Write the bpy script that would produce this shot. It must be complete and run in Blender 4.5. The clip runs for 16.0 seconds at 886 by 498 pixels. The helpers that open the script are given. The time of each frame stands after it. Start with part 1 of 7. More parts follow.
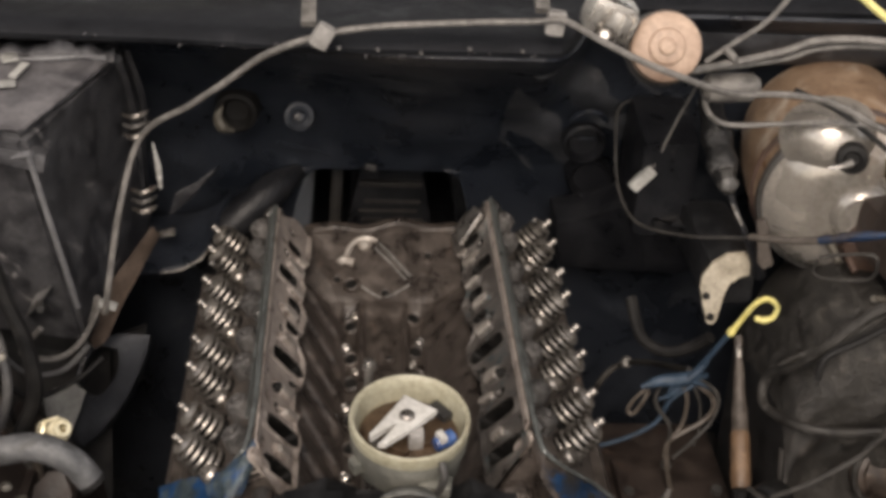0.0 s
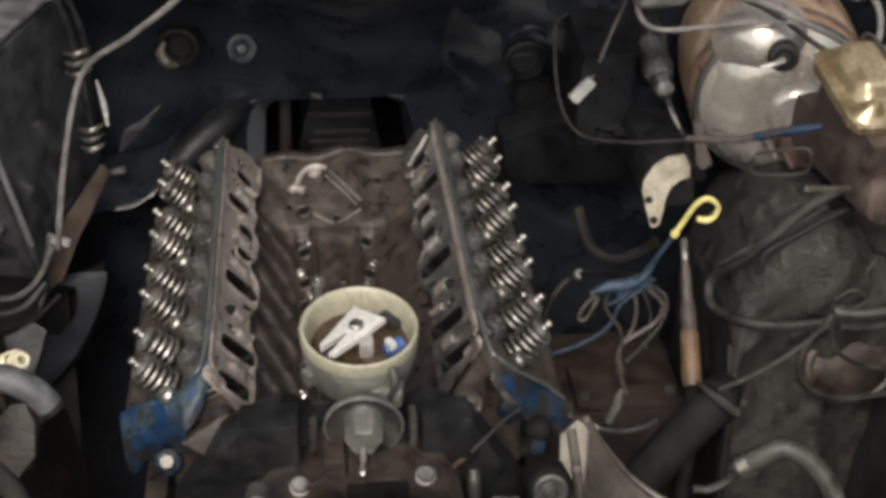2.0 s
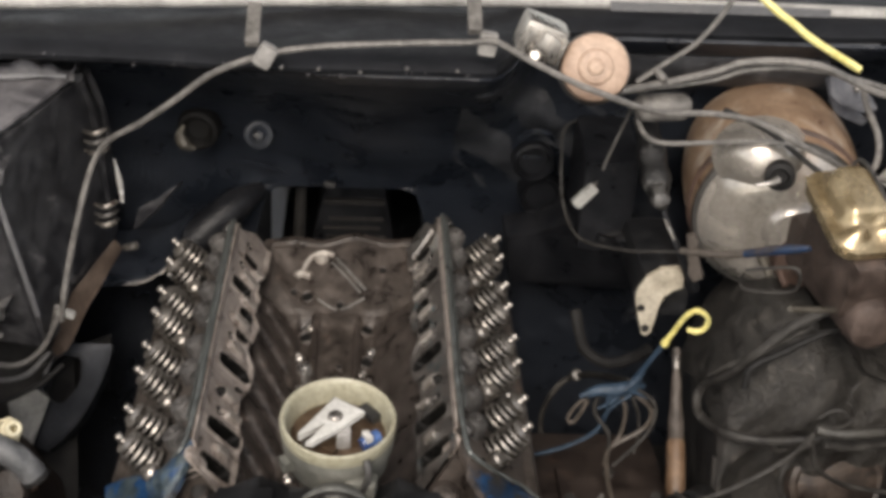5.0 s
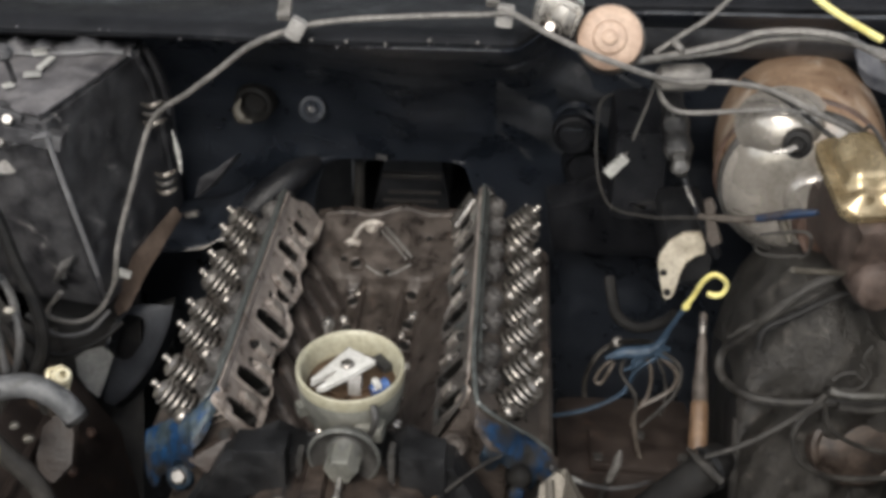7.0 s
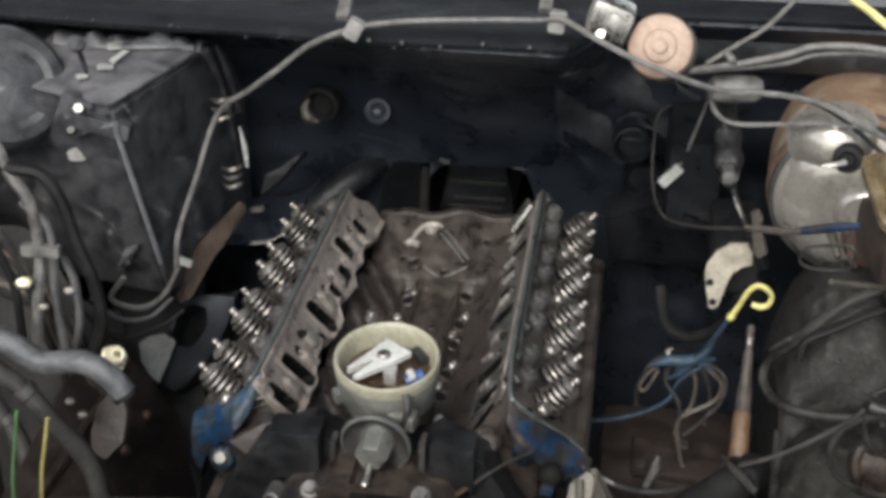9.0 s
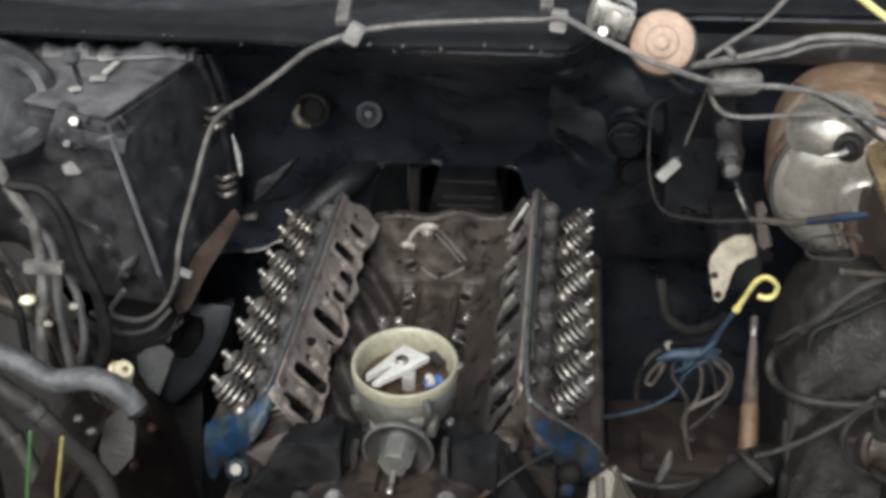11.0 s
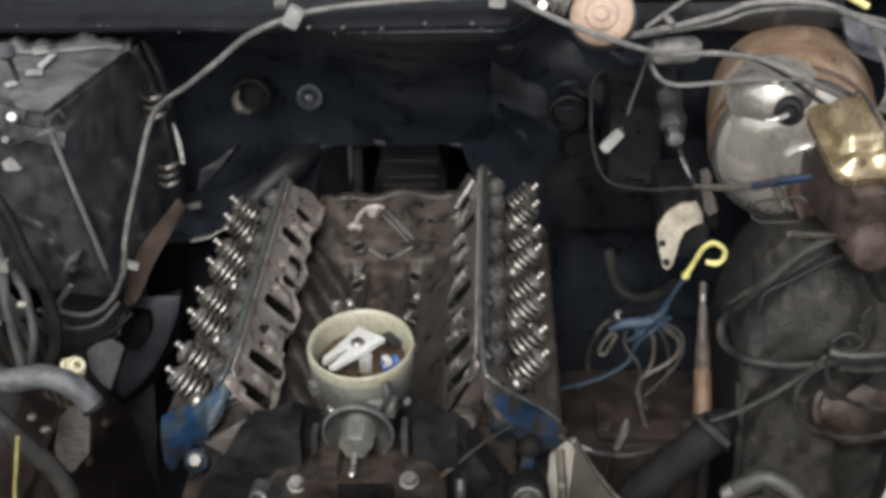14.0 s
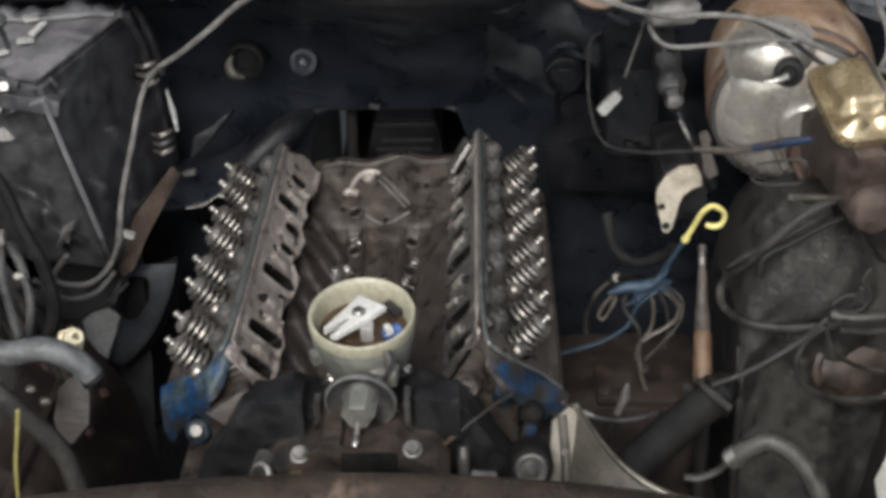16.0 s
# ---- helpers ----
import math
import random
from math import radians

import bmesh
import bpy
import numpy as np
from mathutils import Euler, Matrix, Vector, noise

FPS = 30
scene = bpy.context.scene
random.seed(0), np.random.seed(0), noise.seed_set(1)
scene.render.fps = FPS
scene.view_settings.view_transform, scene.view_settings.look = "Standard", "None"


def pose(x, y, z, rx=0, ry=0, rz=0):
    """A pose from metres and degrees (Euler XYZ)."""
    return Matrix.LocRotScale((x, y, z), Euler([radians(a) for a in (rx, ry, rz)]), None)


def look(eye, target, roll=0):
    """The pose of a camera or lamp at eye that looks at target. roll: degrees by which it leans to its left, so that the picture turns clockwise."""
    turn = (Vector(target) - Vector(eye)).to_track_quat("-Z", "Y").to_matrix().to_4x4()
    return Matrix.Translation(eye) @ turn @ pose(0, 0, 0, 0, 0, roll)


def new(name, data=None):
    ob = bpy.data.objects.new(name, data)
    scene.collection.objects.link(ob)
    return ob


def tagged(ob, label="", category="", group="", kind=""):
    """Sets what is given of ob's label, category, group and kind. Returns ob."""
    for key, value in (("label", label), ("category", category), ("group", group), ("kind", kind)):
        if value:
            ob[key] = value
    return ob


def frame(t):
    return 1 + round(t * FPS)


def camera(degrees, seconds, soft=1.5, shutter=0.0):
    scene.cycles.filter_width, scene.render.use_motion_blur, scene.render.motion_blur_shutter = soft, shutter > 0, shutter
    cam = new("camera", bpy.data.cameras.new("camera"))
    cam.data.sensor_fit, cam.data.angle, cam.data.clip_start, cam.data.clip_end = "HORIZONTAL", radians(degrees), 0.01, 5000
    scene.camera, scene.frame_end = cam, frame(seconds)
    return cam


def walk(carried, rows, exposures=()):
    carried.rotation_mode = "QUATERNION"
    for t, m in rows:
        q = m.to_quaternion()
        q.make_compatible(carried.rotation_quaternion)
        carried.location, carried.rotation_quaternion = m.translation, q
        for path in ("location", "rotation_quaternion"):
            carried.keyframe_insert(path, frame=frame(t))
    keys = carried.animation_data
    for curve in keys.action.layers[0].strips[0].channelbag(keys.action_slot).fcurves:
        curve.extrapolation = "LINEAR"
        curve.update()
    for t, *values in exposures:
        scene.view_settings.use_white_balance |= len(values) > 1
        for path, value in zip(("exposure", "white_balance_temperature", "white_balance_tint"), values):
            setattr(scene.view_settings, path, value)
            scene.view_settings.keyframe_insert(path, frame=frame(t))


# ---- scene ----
# World: x to the driver's side, y towards the firewall, z up; z = 0 at the valve tips, y = 0 at the first valve.
cam = camera(34.19, 16.0, soft=4.0)
ROWS = [
    (0, -0.0480, -0.9917, 0.7072, -4.66, -27.94, 3.19),
    (0.5, -0.0542, -1.0006, 0.6989, -4.47, -29.36, 3.29),
    (1, -0.0443, -1.0130, 0.6897, -4.47, -28.85, 0.86),
    (1.5, -0.0260, -1.0292, 0.6945, -7.05, -29.28, 0.72),
    (2, -0.0236, -1.0306, 0.6898, -5.89, -29.84, 0.62),
    (2.5, -0.0295, -1.0239, 0.6933, -5.11, -29.41, 0.50),
    (3, -0.0326, -1.0280, 0.6994, -6.16, -29.72, 2.23),
    (3.5, -0.0315, -1.0295, 0.7030, -6.15, -28.92, 2.30),
    (4, -0.0321, -1.0249, 0.7072, -5.68, -28.49, 3.12),
    (4.2, -0.0292, -1.0223, 0.7101, -5.29, -27.03, 3.08),
    (6.3, 0.1315, -1.1211, 0.7294, 1.84, -26.62, 2.40),
    (6.5, 0.1355, -1.1224, 0.7271, 2.89, -26.24, 2.05),
    (7, 0.1434, -1.1280, 0.7254, 2.79, -27.07, 0.52),
    (7.5, 0.1531, -1.1280, 0.7301, 3.06, -26.64, 0.58),
    (8, 0.1822, -1.1371, 0.7246, 4.76, -27.64, 0.97),
    (8.5, 0.2028, -1.1577, 0.7231, 6.44, -27.00, 1.83),
    (9, 0.2074, -1.1582, 0.7192, 7.58, -26.27, 0.72),
    (9.2, 0.2087, -1.1603, 0.7146, 7.68, -26.16, 1.06),
    (11.3, 0.1411, -1.1580, 0.7256, 5.03, -26.72, -0.43),
    (11.5, 0.1403, -1.1602, 0.7238, 5.05, -27.30, -0.60),
    (12, 0.1380, -1.1649, 0.7243, 5.01, -26.82, -1.00),
    (12.5, 0.1371, -1.1640, 0.7237, 4.92, -26.39, -1.59),
    (13, 0.1374, -1.1664, 0.7250, 3.95, -25.81, -1.95),
    (13.5, 0.1356, -1.1656, 0.7270, 2.41, -26.54, -2.10),
    (14, 0.1341, -1.1581, 0.7255, 2.46, -27.38, -1.54),
    (14.5, 0.1311, -1.1558, 0.7266, 2.17, -28.40, -1.33),
    (15, 0.1307, -1.1524, 0.7287, 1.94, -29.05, -1.45),
    (15.5, 0.1277, -1.1490, 0.7298, 1.90, -29.16, -1.33),
    (16, 0.1219, -1.1461, 0.7301, 1.94, -29.11, -1.95),
]


def facing(x, y, z, yaw, pitch, roll):
    a, b = radians(yaw), radians(pitch)
    eye = Vector((x, y, z))
    return look(eye, eye + Vector((-math.sin(a) * math.cos(b), math.cos(a) * math.cos(b), math.sin(b))), roll)


walk(cam, [(t, facing(*row)) for t, *row in ROWS], [(0.0, 0.87, 7250, 15), (1.5, 0.99, 6950, 12), (3.0, 1.00, 6700, 10), (4.0, 1.02, 7000, 13), (6.5, 1.09, 6700, 10), (9.0, 1.10, 6350, 8), (12.5, 1.09, 6350, 8), (16.0, 1.08, 6400, 9)])

# ---- world and light: an overcast day, soft light from above and from the open front ----
world = bpy.data.worlds.new("world")
scene.world = world
world.use_nodes = True
wn = world.node_tree.nodes
sky = wn.new("ShaderNodeTexSky")
sky.sky_type = "NISHITA"
sky.sun_disc = False
sky.sun_elevation = radians(40)
sky.sun_rotation = radians(190)
hsv = wn.new("ShaderNodeHueSaturation")
hsv.inputs["Saturation"].default_value = 0.30
world.node_tree.links.new(sky.outputs[0], hsv.inputs["Color"])
world.node_tree.links.new(hsv.outputs[0], wn["Background"].inputs[0])
wn["Background"].inputs[1].default_value = 0.15
sun = new("sun", bpy.data.lights.new("sun", "SUN"))
sun.data.energy = 1.6
sun.data.angle = radians(30)
sun.data.color = (1.0, 0.94, 0.86)
sun.matrix_world = look((-0.45, -2.3, 2.0), (0, 0, 0))

# ---- materials ----


def material(name, a, b, rough=0.5, metal=0.0, scale=30.0, fine=220.0, bump=0.3, rust=None, rust_at=0.6, spread=0.12, vary=0.0, depth=0.002):
    """Two-scale surface: colour from a to b in soft stains, fine grain in roughness and relief, patches of rust or wear."""
    m = bpy.data.materials.new(name)
    m.use_nodes = True
    nt = m.node_tree
    n, l = nt.nodes, nt.links
    bsdf = n["Principled BSDF"]
    co = n.new("ShaderNodeTexCoord")

    def tex(size, detail=5.0, distortion=0.0):
        t = n.new("ShaderNodeTexNoise")
        t.inputs["Scale"].default_value = size
        t.inputs["Detail"].default_value = detail
        t.inputs["Roughness"].default_value = 0.62
        t.inputs["Distortion"].default_value = distortion
        l.new(co.outputs["Object"], t.inputs["Vector"])
        return t

    big, small = tex(scale, 6.0, 0.4), tex(fine, 3.0)
    ramp = n.new("ShaderNodeValToRGB")
    ramp.color_ramp.elements[0].position, ramp.color_ramp.elements[1].position = 0.33, 0.68
    ramp.color_ramp.elements[0].color, ramp.color_ramp.elements[1].color = (*a, 1), (*b, 1)
    l.new(big.outputs["Fac"], ramp.inputs["Fac"])
    grain = n.new("ShaderNodeMix")
    grain.data_type, grain.blend_type = "RGBA", "MULTIPLY"
    grain.inputs["Factor"].default_value = 0.55
    g2 = n.new("ShaderNodeValToRGB")
    g2.color_ramp.elements[0].position, g2.color_ramp.elements[1].position = 0.3, 0.7
    g2.color_ramp.elements[0].color = (0.45, 0.45, 0.45, 1)
    l.new(small.outputs["Fac"], g2.inputs["Fac"])
    l.new(ramp.outputs["Color"], grain.inputs["A"])
    l.new(g2.outputs["Color"], grain.inputs["B"])
    colour = grain.outputs["Result"]
    if rust:
        patch = tex(scale * 0.55, 8.0, 0.8)
        r2 = n.new("ShaderNodeValToRGB")
        r2.color_ramp.elements[0].position, r2.color_ramp.elements[1].position = rust_at, rust_at + spread
        l.new(patch.outputs["Fac"], r2.inputs["Fac"])
        mix = n.new("ShaderNodeMix")
        mix.data_type = "RGBA"
        l.new(r2.outputs["Color"], mix.inputs["Factor"])
        l.new(colour, mix.inputs["A"])
        mix.inputs["B"].default_value = (*rust, 1)
        colour = mix.outputs["Result"]
        if metal:
            mr = n.new("ShaderNodeMapRange")
            mr.inputs["To Min"].default_value, mr.inputs["To Max"].default_value = metal, metal * 0.3
            l.new(r2.outputs["Color"], mr.inputs["Value"])
            l.new(mr.outputs["Result"], bsdf.inputs["Metallic"])
    if vary:
        info = n.new("ShaderNodeObjectInfo")
        hs = n.new("ShaderNodeHueSaturation")
        mr2 = n.new("ShaderNodeMapRange")
        mr2.inputs["To Min"].default_value, mr2.inputs["To Max"].default_value = 1 - vary, 1 + vary
        l.new(info.outputs["Random"], mr2.inputs["Value"])
        l.new(mr2.outputs["Result"], hs.inputs["Value"])
        l.new(colour, hs.inputs["Color"])
        colour = hs.outputs["Color"]
    l.new(colour, bsdf.inputs["Base Color"])
    if not (rust and metal):
        bsdf.inputs["Metallic"].default_value = metal
    rr = n.new("ShaderNodeMapRange")
    rr.inputs["From Min"].default_value, rr.inputs["From Max"].default_value = 0.3, 0.7
    rr.inputs["To Min"].default_value, rr.inputs["To Max"].default_value = max(rough - 0.14, 0.08), min(rough + 0.16, 0.95)
    l.new(big.outputs["Fac"], rr.inputs["Value"])
    l.new(rr.outputs["Result"], bsdf.inputs["Roughness"])
    if bump:
        add = n.new("ShaderNodeMath")
        add.operation = "ADD"
        l.new(big.outputs["Fac"], add.inputs[0])
        l.new(small.outputs["Fac"], add.inputs[1])
        bp = n.new("ShaderNodeBump")
        bp.inputs["Strength"].default_value, bp.inputs["Distance"].default_value = bump, depth
        l.new(add.outputs[0], bp.inputs["Height"])
        l.new(bp.outputs["Normal"], bsdf.inputs["Normal"])
    return m


OILY_IRON = material("oily_iron", (0.019, 0.0153, 0.0135), (0.101, 0.083, 0.072), 0.34, 0.15, 46, 280, 0.55, (0.128, 0.094, 0.075), 0.62)
HEAD_IRON = material("head_iron", (0.034, 0.028, 0.025), (0.150, 0.128, 0.112), 0.36, 0.3, 45, 300, 0.4, (0.15, 0.10, 0.075), 0.60)
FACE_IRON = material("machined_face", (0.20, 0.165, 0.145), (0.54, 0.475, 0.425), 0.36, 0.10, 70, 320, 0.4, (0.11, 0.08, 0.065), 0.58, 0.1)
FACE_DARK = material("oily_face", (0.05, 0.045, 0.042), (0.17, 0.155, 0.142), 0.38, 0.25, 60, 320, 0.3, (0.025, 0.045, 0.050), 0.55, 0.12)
PAD_IRON = material("bare_pad_iron", (0.34, 0.30, 0.265), (0.60, 0.56, 0.51), 0.36, 0.45, 60, 320, 0.2, (0.16, 0.12, 0.095), 0.60)
COWL = material("dull_cowl_paint", (0.0050, 0.0056, 0.0073), (0.0128, 0.0139, 0.0170), 0.66, 0.0, 24, 180, 0.5, (0.036, 0.036, 0.037), 0.60, 0.14)
SEAL = material("rubber_seal", (0.20, 0.195, 0.185), (0.40, 0.39, 0.37), 0.5, 0.0, 20, 220, 0.2)
# flat black, also the painted shade inside ports, holes and springs
MATT_BLACK = material("soot", (0.003, 0.003, 0.003), (0.010, 0.009, 0.008), 0.7, 0.0, 60, 300, 0.3)
STEEL = material("spring_steel", (0.22, 0.20, 0.18), (0.50, 0.47, 0.43), 0.34, 0.85, 70, 400, 0.2, (0.07, 0.05, 0.04), 0.54, vary=0.2)
BRIGHT = material("bright_steel", (0.40, 0.375, 0.345), (0.66, 0.63, 0.59), 0.30, 0.9, 60, 400, 0.1)
BLUE = material("engine_blue", (0.0035, 0.012, 0.028), (0.007, 0.056, 0.150), 0.42, 0.0, 75, 260, 0.6, (0.020, 0.019, 0.018), 0.40, 0.20)
BLUE_WORN = material("worn_blue_iron", (0.014, 0.026, 0.036), (0.090, 0.118, 0.124), 0.44, 0.15, 90, 260, 0.7, (0.006, 0.040, 0.115), 0.46, 0.16)
RAIL = material("gasket_rail", (0.07, 0.075, 0.072), (0.17, 0.185, 0.18), 0.38, 0.3, 60, 300, 0.2)
FIREWALL = material("black_paint", (0.0068, 0.0090, 0.0132), (0.0215, 0.0258, 0.0345), 0.32, 0.0, 16, 220, 0.5, (0.056, 0.060, 0.066), 0.60, 0.20)
BLACK = material("grimy_black", (0.015, 0.015, 0.016), (0.046, 0.044, 0.042), 0.45, 0.0, 30, 240, 0.3)
APRON = material("dusty_apron", (0.020, 0.0192, 0.0185), (0.060, 0.056, 0.052), 0.5, 0.0, 20, 180, 0.4, (0.050, 0.043, 0.037), 0.60, 0.2)
BOX = material("dusty_case", (0.019, 0.019, 0.022), (0.088, 0.087, 0.091), 0.44, 0.0, 42, 260, 0.6, (0.20, 0.19, 0.188), 0.63, 0.08)
DEEP_BLACK = material("deep_black_paint", (0.006, 0.0065, 0.008), (0.018, 0.0185, 0.021), 0.38, 0.0, 30, 220, 0.5, (0.050, 0.048, 0.046), 0.61, 0.16)
# dust, with some sky light on the lid added to the colour
DUSTY = material("dusty_lid", (0.060, 0.058, 0.063), (0.19, 0.183, 0.188), 0.45, 0.0, 30, 240, 0.4, (0.33, 0.31, 0.29), 0.62, 0.16)
PALE_RIB = material("grey_rib", (0.12, 0.12, 0.125), (0.22, 0.22, 0.225), 0.5, 0.0, 30, 260, 0.2)
CAN = material("vacuum_can", (0.085, 0.088, 0.082), (0.19, 0.19, 0.175), 0.42, 0.3, 40, 260, 0.3, (0.28, 0.27, 0.24), 0.62)
PUMP = material("pump_casting", (0.024, 0.018, 0.015), (0.105, 0.080, 0.065), 0.4, 0.2, 40, 240, 0.5, (0.010, 0.010, 0.011), 0.50, 0.14)
TOWER = material("tower_paint", (0.015, 0.0138, 0.0125), (0.056, 0.0515, 0.046), 0.54, 0.0, 62, 280, 0.95, (0.092, 0.083, 0.073), 0.59, 0.12, depth=0.0035)
BLUE_SLEEVE = material("blue_sleeve", (0.010, 0.022, 0.050), (0.018, 0.046, 0.105), 0.4, 0.0, 40, 260, 0.15, (0.05, 0.04, 0.035), 0.52)
HOSE_GREY = material("chalky_hose", (0.045, 0.047, 0.050), (0.145, 0.147, 0.150), 0.44, 0.0, 55, 280, 0.6, (0.035, 0.034, 0.033), 0.58)
RUBBER = material("rubber", (0.006, 0.006, 0.0065), (0.020, 0.019, 0.018), 0.60, 0.0, 30, 260, 0.25)
OLD_HOSE = material("old_hose", (0.026, 0.025, 0.0225), (0.085, 0.081, 0.072), 0.5, 0.0, 60, 260, 0.4, (0.12, 0.115, 0.105), 0.62, 0.14)
GREY_RUBBER = material("dusty_rubber", (0.045, 0.045, 0.047), (0.125, 0.122, 0.12), 0.55, 0.0, 30, 260, 0.2)
LOOM = material("taped_loom", (0.070, 0.066, 0.061), (0.210, 0.198, 0.184), 0.5, 0.0, 60, 260, 0.5)
BROWN = material("rusty_brown", (0.045, 0.026, 0.019), (0.105, 0.064, 0.048), 0.6, 0.0, 24, 220, 0.35, (0.15, 0.085, 0.055), 0.62)
BRACE = material("tan_brace", (0.065, 0.046, 0.035), (0.17, 0.125, 0.098), 0.5, 0.1, 24, 220, 0.3, (0.06, 0.04, 0.03), 0.58)
TAN = material("tan_bracket", (0.23, 0.20, 0.15), (0.42, 0.375, 0.295), 0.5, 0.0, 55, 260, 0.35, (0.16, 0.105, 0.065), 0.60)
CREAM = material("wiper_cap", (0.30, 0.20, 0.145), (0.47, 0.345, 0.262), 0.5, 0.0, 26, 220, 0.25, (0.20, 0.13, 0.09), 0.62, 0.15)
BOWL = material("cap_plastic", (0.27, 0.25, 0.175), (0.42, 0.40, 0.305), 0.40, 0.0, 40, 260, 0.3, (0.17, 0.13, 0.075), 0.56, 0.16)
BOWL_OUT = material("cast_grey", (0.12, 0.122, 0.108), (0.25, 0.245, 0.215), 0.45, 0.3, 40, 260, 0.3, (0.10, 0.08, 0.06), 0.62)
WHITE = material("white_plastic", (0.46, 0.45, 0.42), (0.66, 0.65, 0.62), 0.4, 0.0, 40, 260, 0.1)
GREY = material("grey_plastic", (0.18, 0.172, 0.163), (0.35, 0.335, 0.318), 0.45, 0.0, 40, 260, 0.15)
COPPER_BROWN = material("points_plate", (0.06, 0.038, 0.024), (0.17, 0.115, 0.075), 0.4, 0.5, 60, 300, 0.2)
BLUE_PLASTIC = material("blue_plastic", (0.02, 0.045, 0.14), (0.06, 0.13, 0.32), 0.35, 0.0, 60, 300, 0.05)
BLUE_TAPE = material("blue_tape", (0.013, 0.026, 0.044), (0.034, 0.062, 0.098), 0.5, 0.0, 80, 260, 0.5)
DULL_WIRE = material("dull_wire", (0.020, 0.019, 0.018), (0.066, 0.062, 0.057), 0.5, 0.0, 40, 260, 0.3)
OLD_YELLOW = material("old_yellow", (0.26, 0.22, 0.07), (0.42, 0.37, 0.15), 0.45, 0.0, 40, 260, 0.1)
MASTER = material("master_iron", (0.034, 0.024, 0.020), (0.098, 0.070, 0.058), 0.55, 0.05, 50, 240, 0.8, (0.135, 0.098, 0.080), 0.62)
YELLOW = material("yellow_paint", (0.62, 0.54, 0.17), (0.84, 0.77, 0.33), 0.4, 0.0, 40, 260, 0.1)
# tan patches put the shell's warm reflections into its colour
BOOSTER = material("booster_zinc", (0.31, 0.285, 0.25), (0.60, 0.555, 0.50), 0.26, 0.55, 14, 220, 0.08, (0.36, 0.25, 0.165), 0.56, 0.26)
BOOSTER_RUST = material("booster_rust", (0.20, 0.122, 0.076), (0.40, 0.285, 0.195), 0.38, 0.10, 30, 200, 0.30, (0.50, 0.44, 0.375), 0.52, 0.20)
BRASS = material("gold_lid", (0.34, 0.25, 0.135), (0.58, 0.475, 0.305), 0.23, 0.72, 24, 220, 0.08, (0.17, 0.11, 0.055), 0.64)
GOLD = material("brass_fitting", (0.70, 0.62, 0.40), (0.90, 0.84, 0.64), 0.25, 0.15, 50, 260, 0.15)
ORANGE = material("orange_boot", (0.105, 0.062, 0.036), (0.205, 0.128, 0.076), 0.5, 0.0, 40, 260, 0.3, (0.06, 0.045, 0.035), 0.62)
# broad copper patches stand in for a soft reflection on the tank
RADIATOR = material("radiator_tank", (0.040, 0.032, 0.027), (0.098, 0.076, 0.062), 0.27, 0.5, 13, 220, 0.12, (0.48, 0.34, 0.25), 0.56, 0.28)
SHIELD = material("alloy_bracket", (0.070, 0.062, 0.050), (0.16, 0.145, 0.12), 0.45, 0.4, 26, 240, 0.25)
SHIELD_LIP = material("worn_alloy", (0.15, 0.135, 0.11), (0.30, 0.28, 0.24), 0.38, 0.4, 40, 260, 0.2)
DARK_STEEL = material("dark_steel", (0.05, 0.048, 0.045), (0.13, 0.125, 0.12), 0.4, 0.5, 40, 260, 0.2)
ASPHALT = material("asphalt", (0.035, 0.035, 0.036), (0.065, 0.064, 0.062), 0.85, 0.0, 2.0, 90, 0.5)
GREEN_WIRE = material("green_wire", (0.07, 0.15, 0.06), (0.12, 0.24, 0.11), 0.4, 0.0, 40, 260, 0.05)
GREY_IRON = material("grey_iron", (0.10, 0.095, 0.09), (0.26, 0.25, 0.235), 0.42, 0.4, 60, 300, 0.25, (0.06, 0.05, 0.042), 0.60, vary=0.25)
BOSS_IRON = material("boss_iron", (0.030, 0.029, 0.0275), (0.130, 0.121, 0.115), 0.48, 0.15, 130, 340, 1.0, (0.24, 0.225, 0.205), 0.64, 0.08, vary=0.40)
TAN_WIRE = material("tan_wire", (0.045, 0.037, 0.031), (0.115, 0.097, 0.081), 0.45, 0.0, 60, 260, 0.4)
SHAFT_STEEL = material("shaft_steel", (0.050, 0.041, 0.035), (0.125, 0.106, 0.092), 0.40, 0.2, 40, 240, 0.4, (0.18, 0.155, 0.135), 0.62)
POST_GREY = material("post_grey", (0.004, 0.004, 0.0045), (0.022, 0.0215, 0.021), 0.36, 0.2, 120, 320, 1.0, (0.10, 0.097, 0.092), 0.60, 0.06)
GRIME_BLUE = material("grimy_blue", (0.004, 0.008, 0.014), (0.012, 0.030, 0.052), 0.46, 0.0, 80, 260, 0.6, (0.022, 0.020, 0.018), 0.50, 0.2)
HINGE = material("hinge_grey", (0.085, 0.090, 0.105), (0.22, 0.225, 0.245), 0.45, 0.1, 30, 240, 0.3, (0.05, 0.05, 0.055), 0.6, 0.2)
TIMING = material("oily_black", (0.0055, 0.0058, 0.0066), (0.019, 0.0195, 0.021), 0.40, 0.0, 40, 240, 0.5, (0.036, 0.034, 0.032), 0.62, 0.15)
DUST_BLACK = material("dusty_black", (0.017, 0.0185, 0.022), (0.060, 0.062, 0.068), 0.44, 0.0, 26, 220, 0.5, (0.125, 0.123, 0.124), 0.58, 0.2)
DARK_BROWN = material("dark_brown", (0.017, 0.0125, 0.011), (0.050, 0.037, 0.031), 0.5, 0.0, 26, 200, 0.5, (0.070, 0.045, 0.034), 0.60)
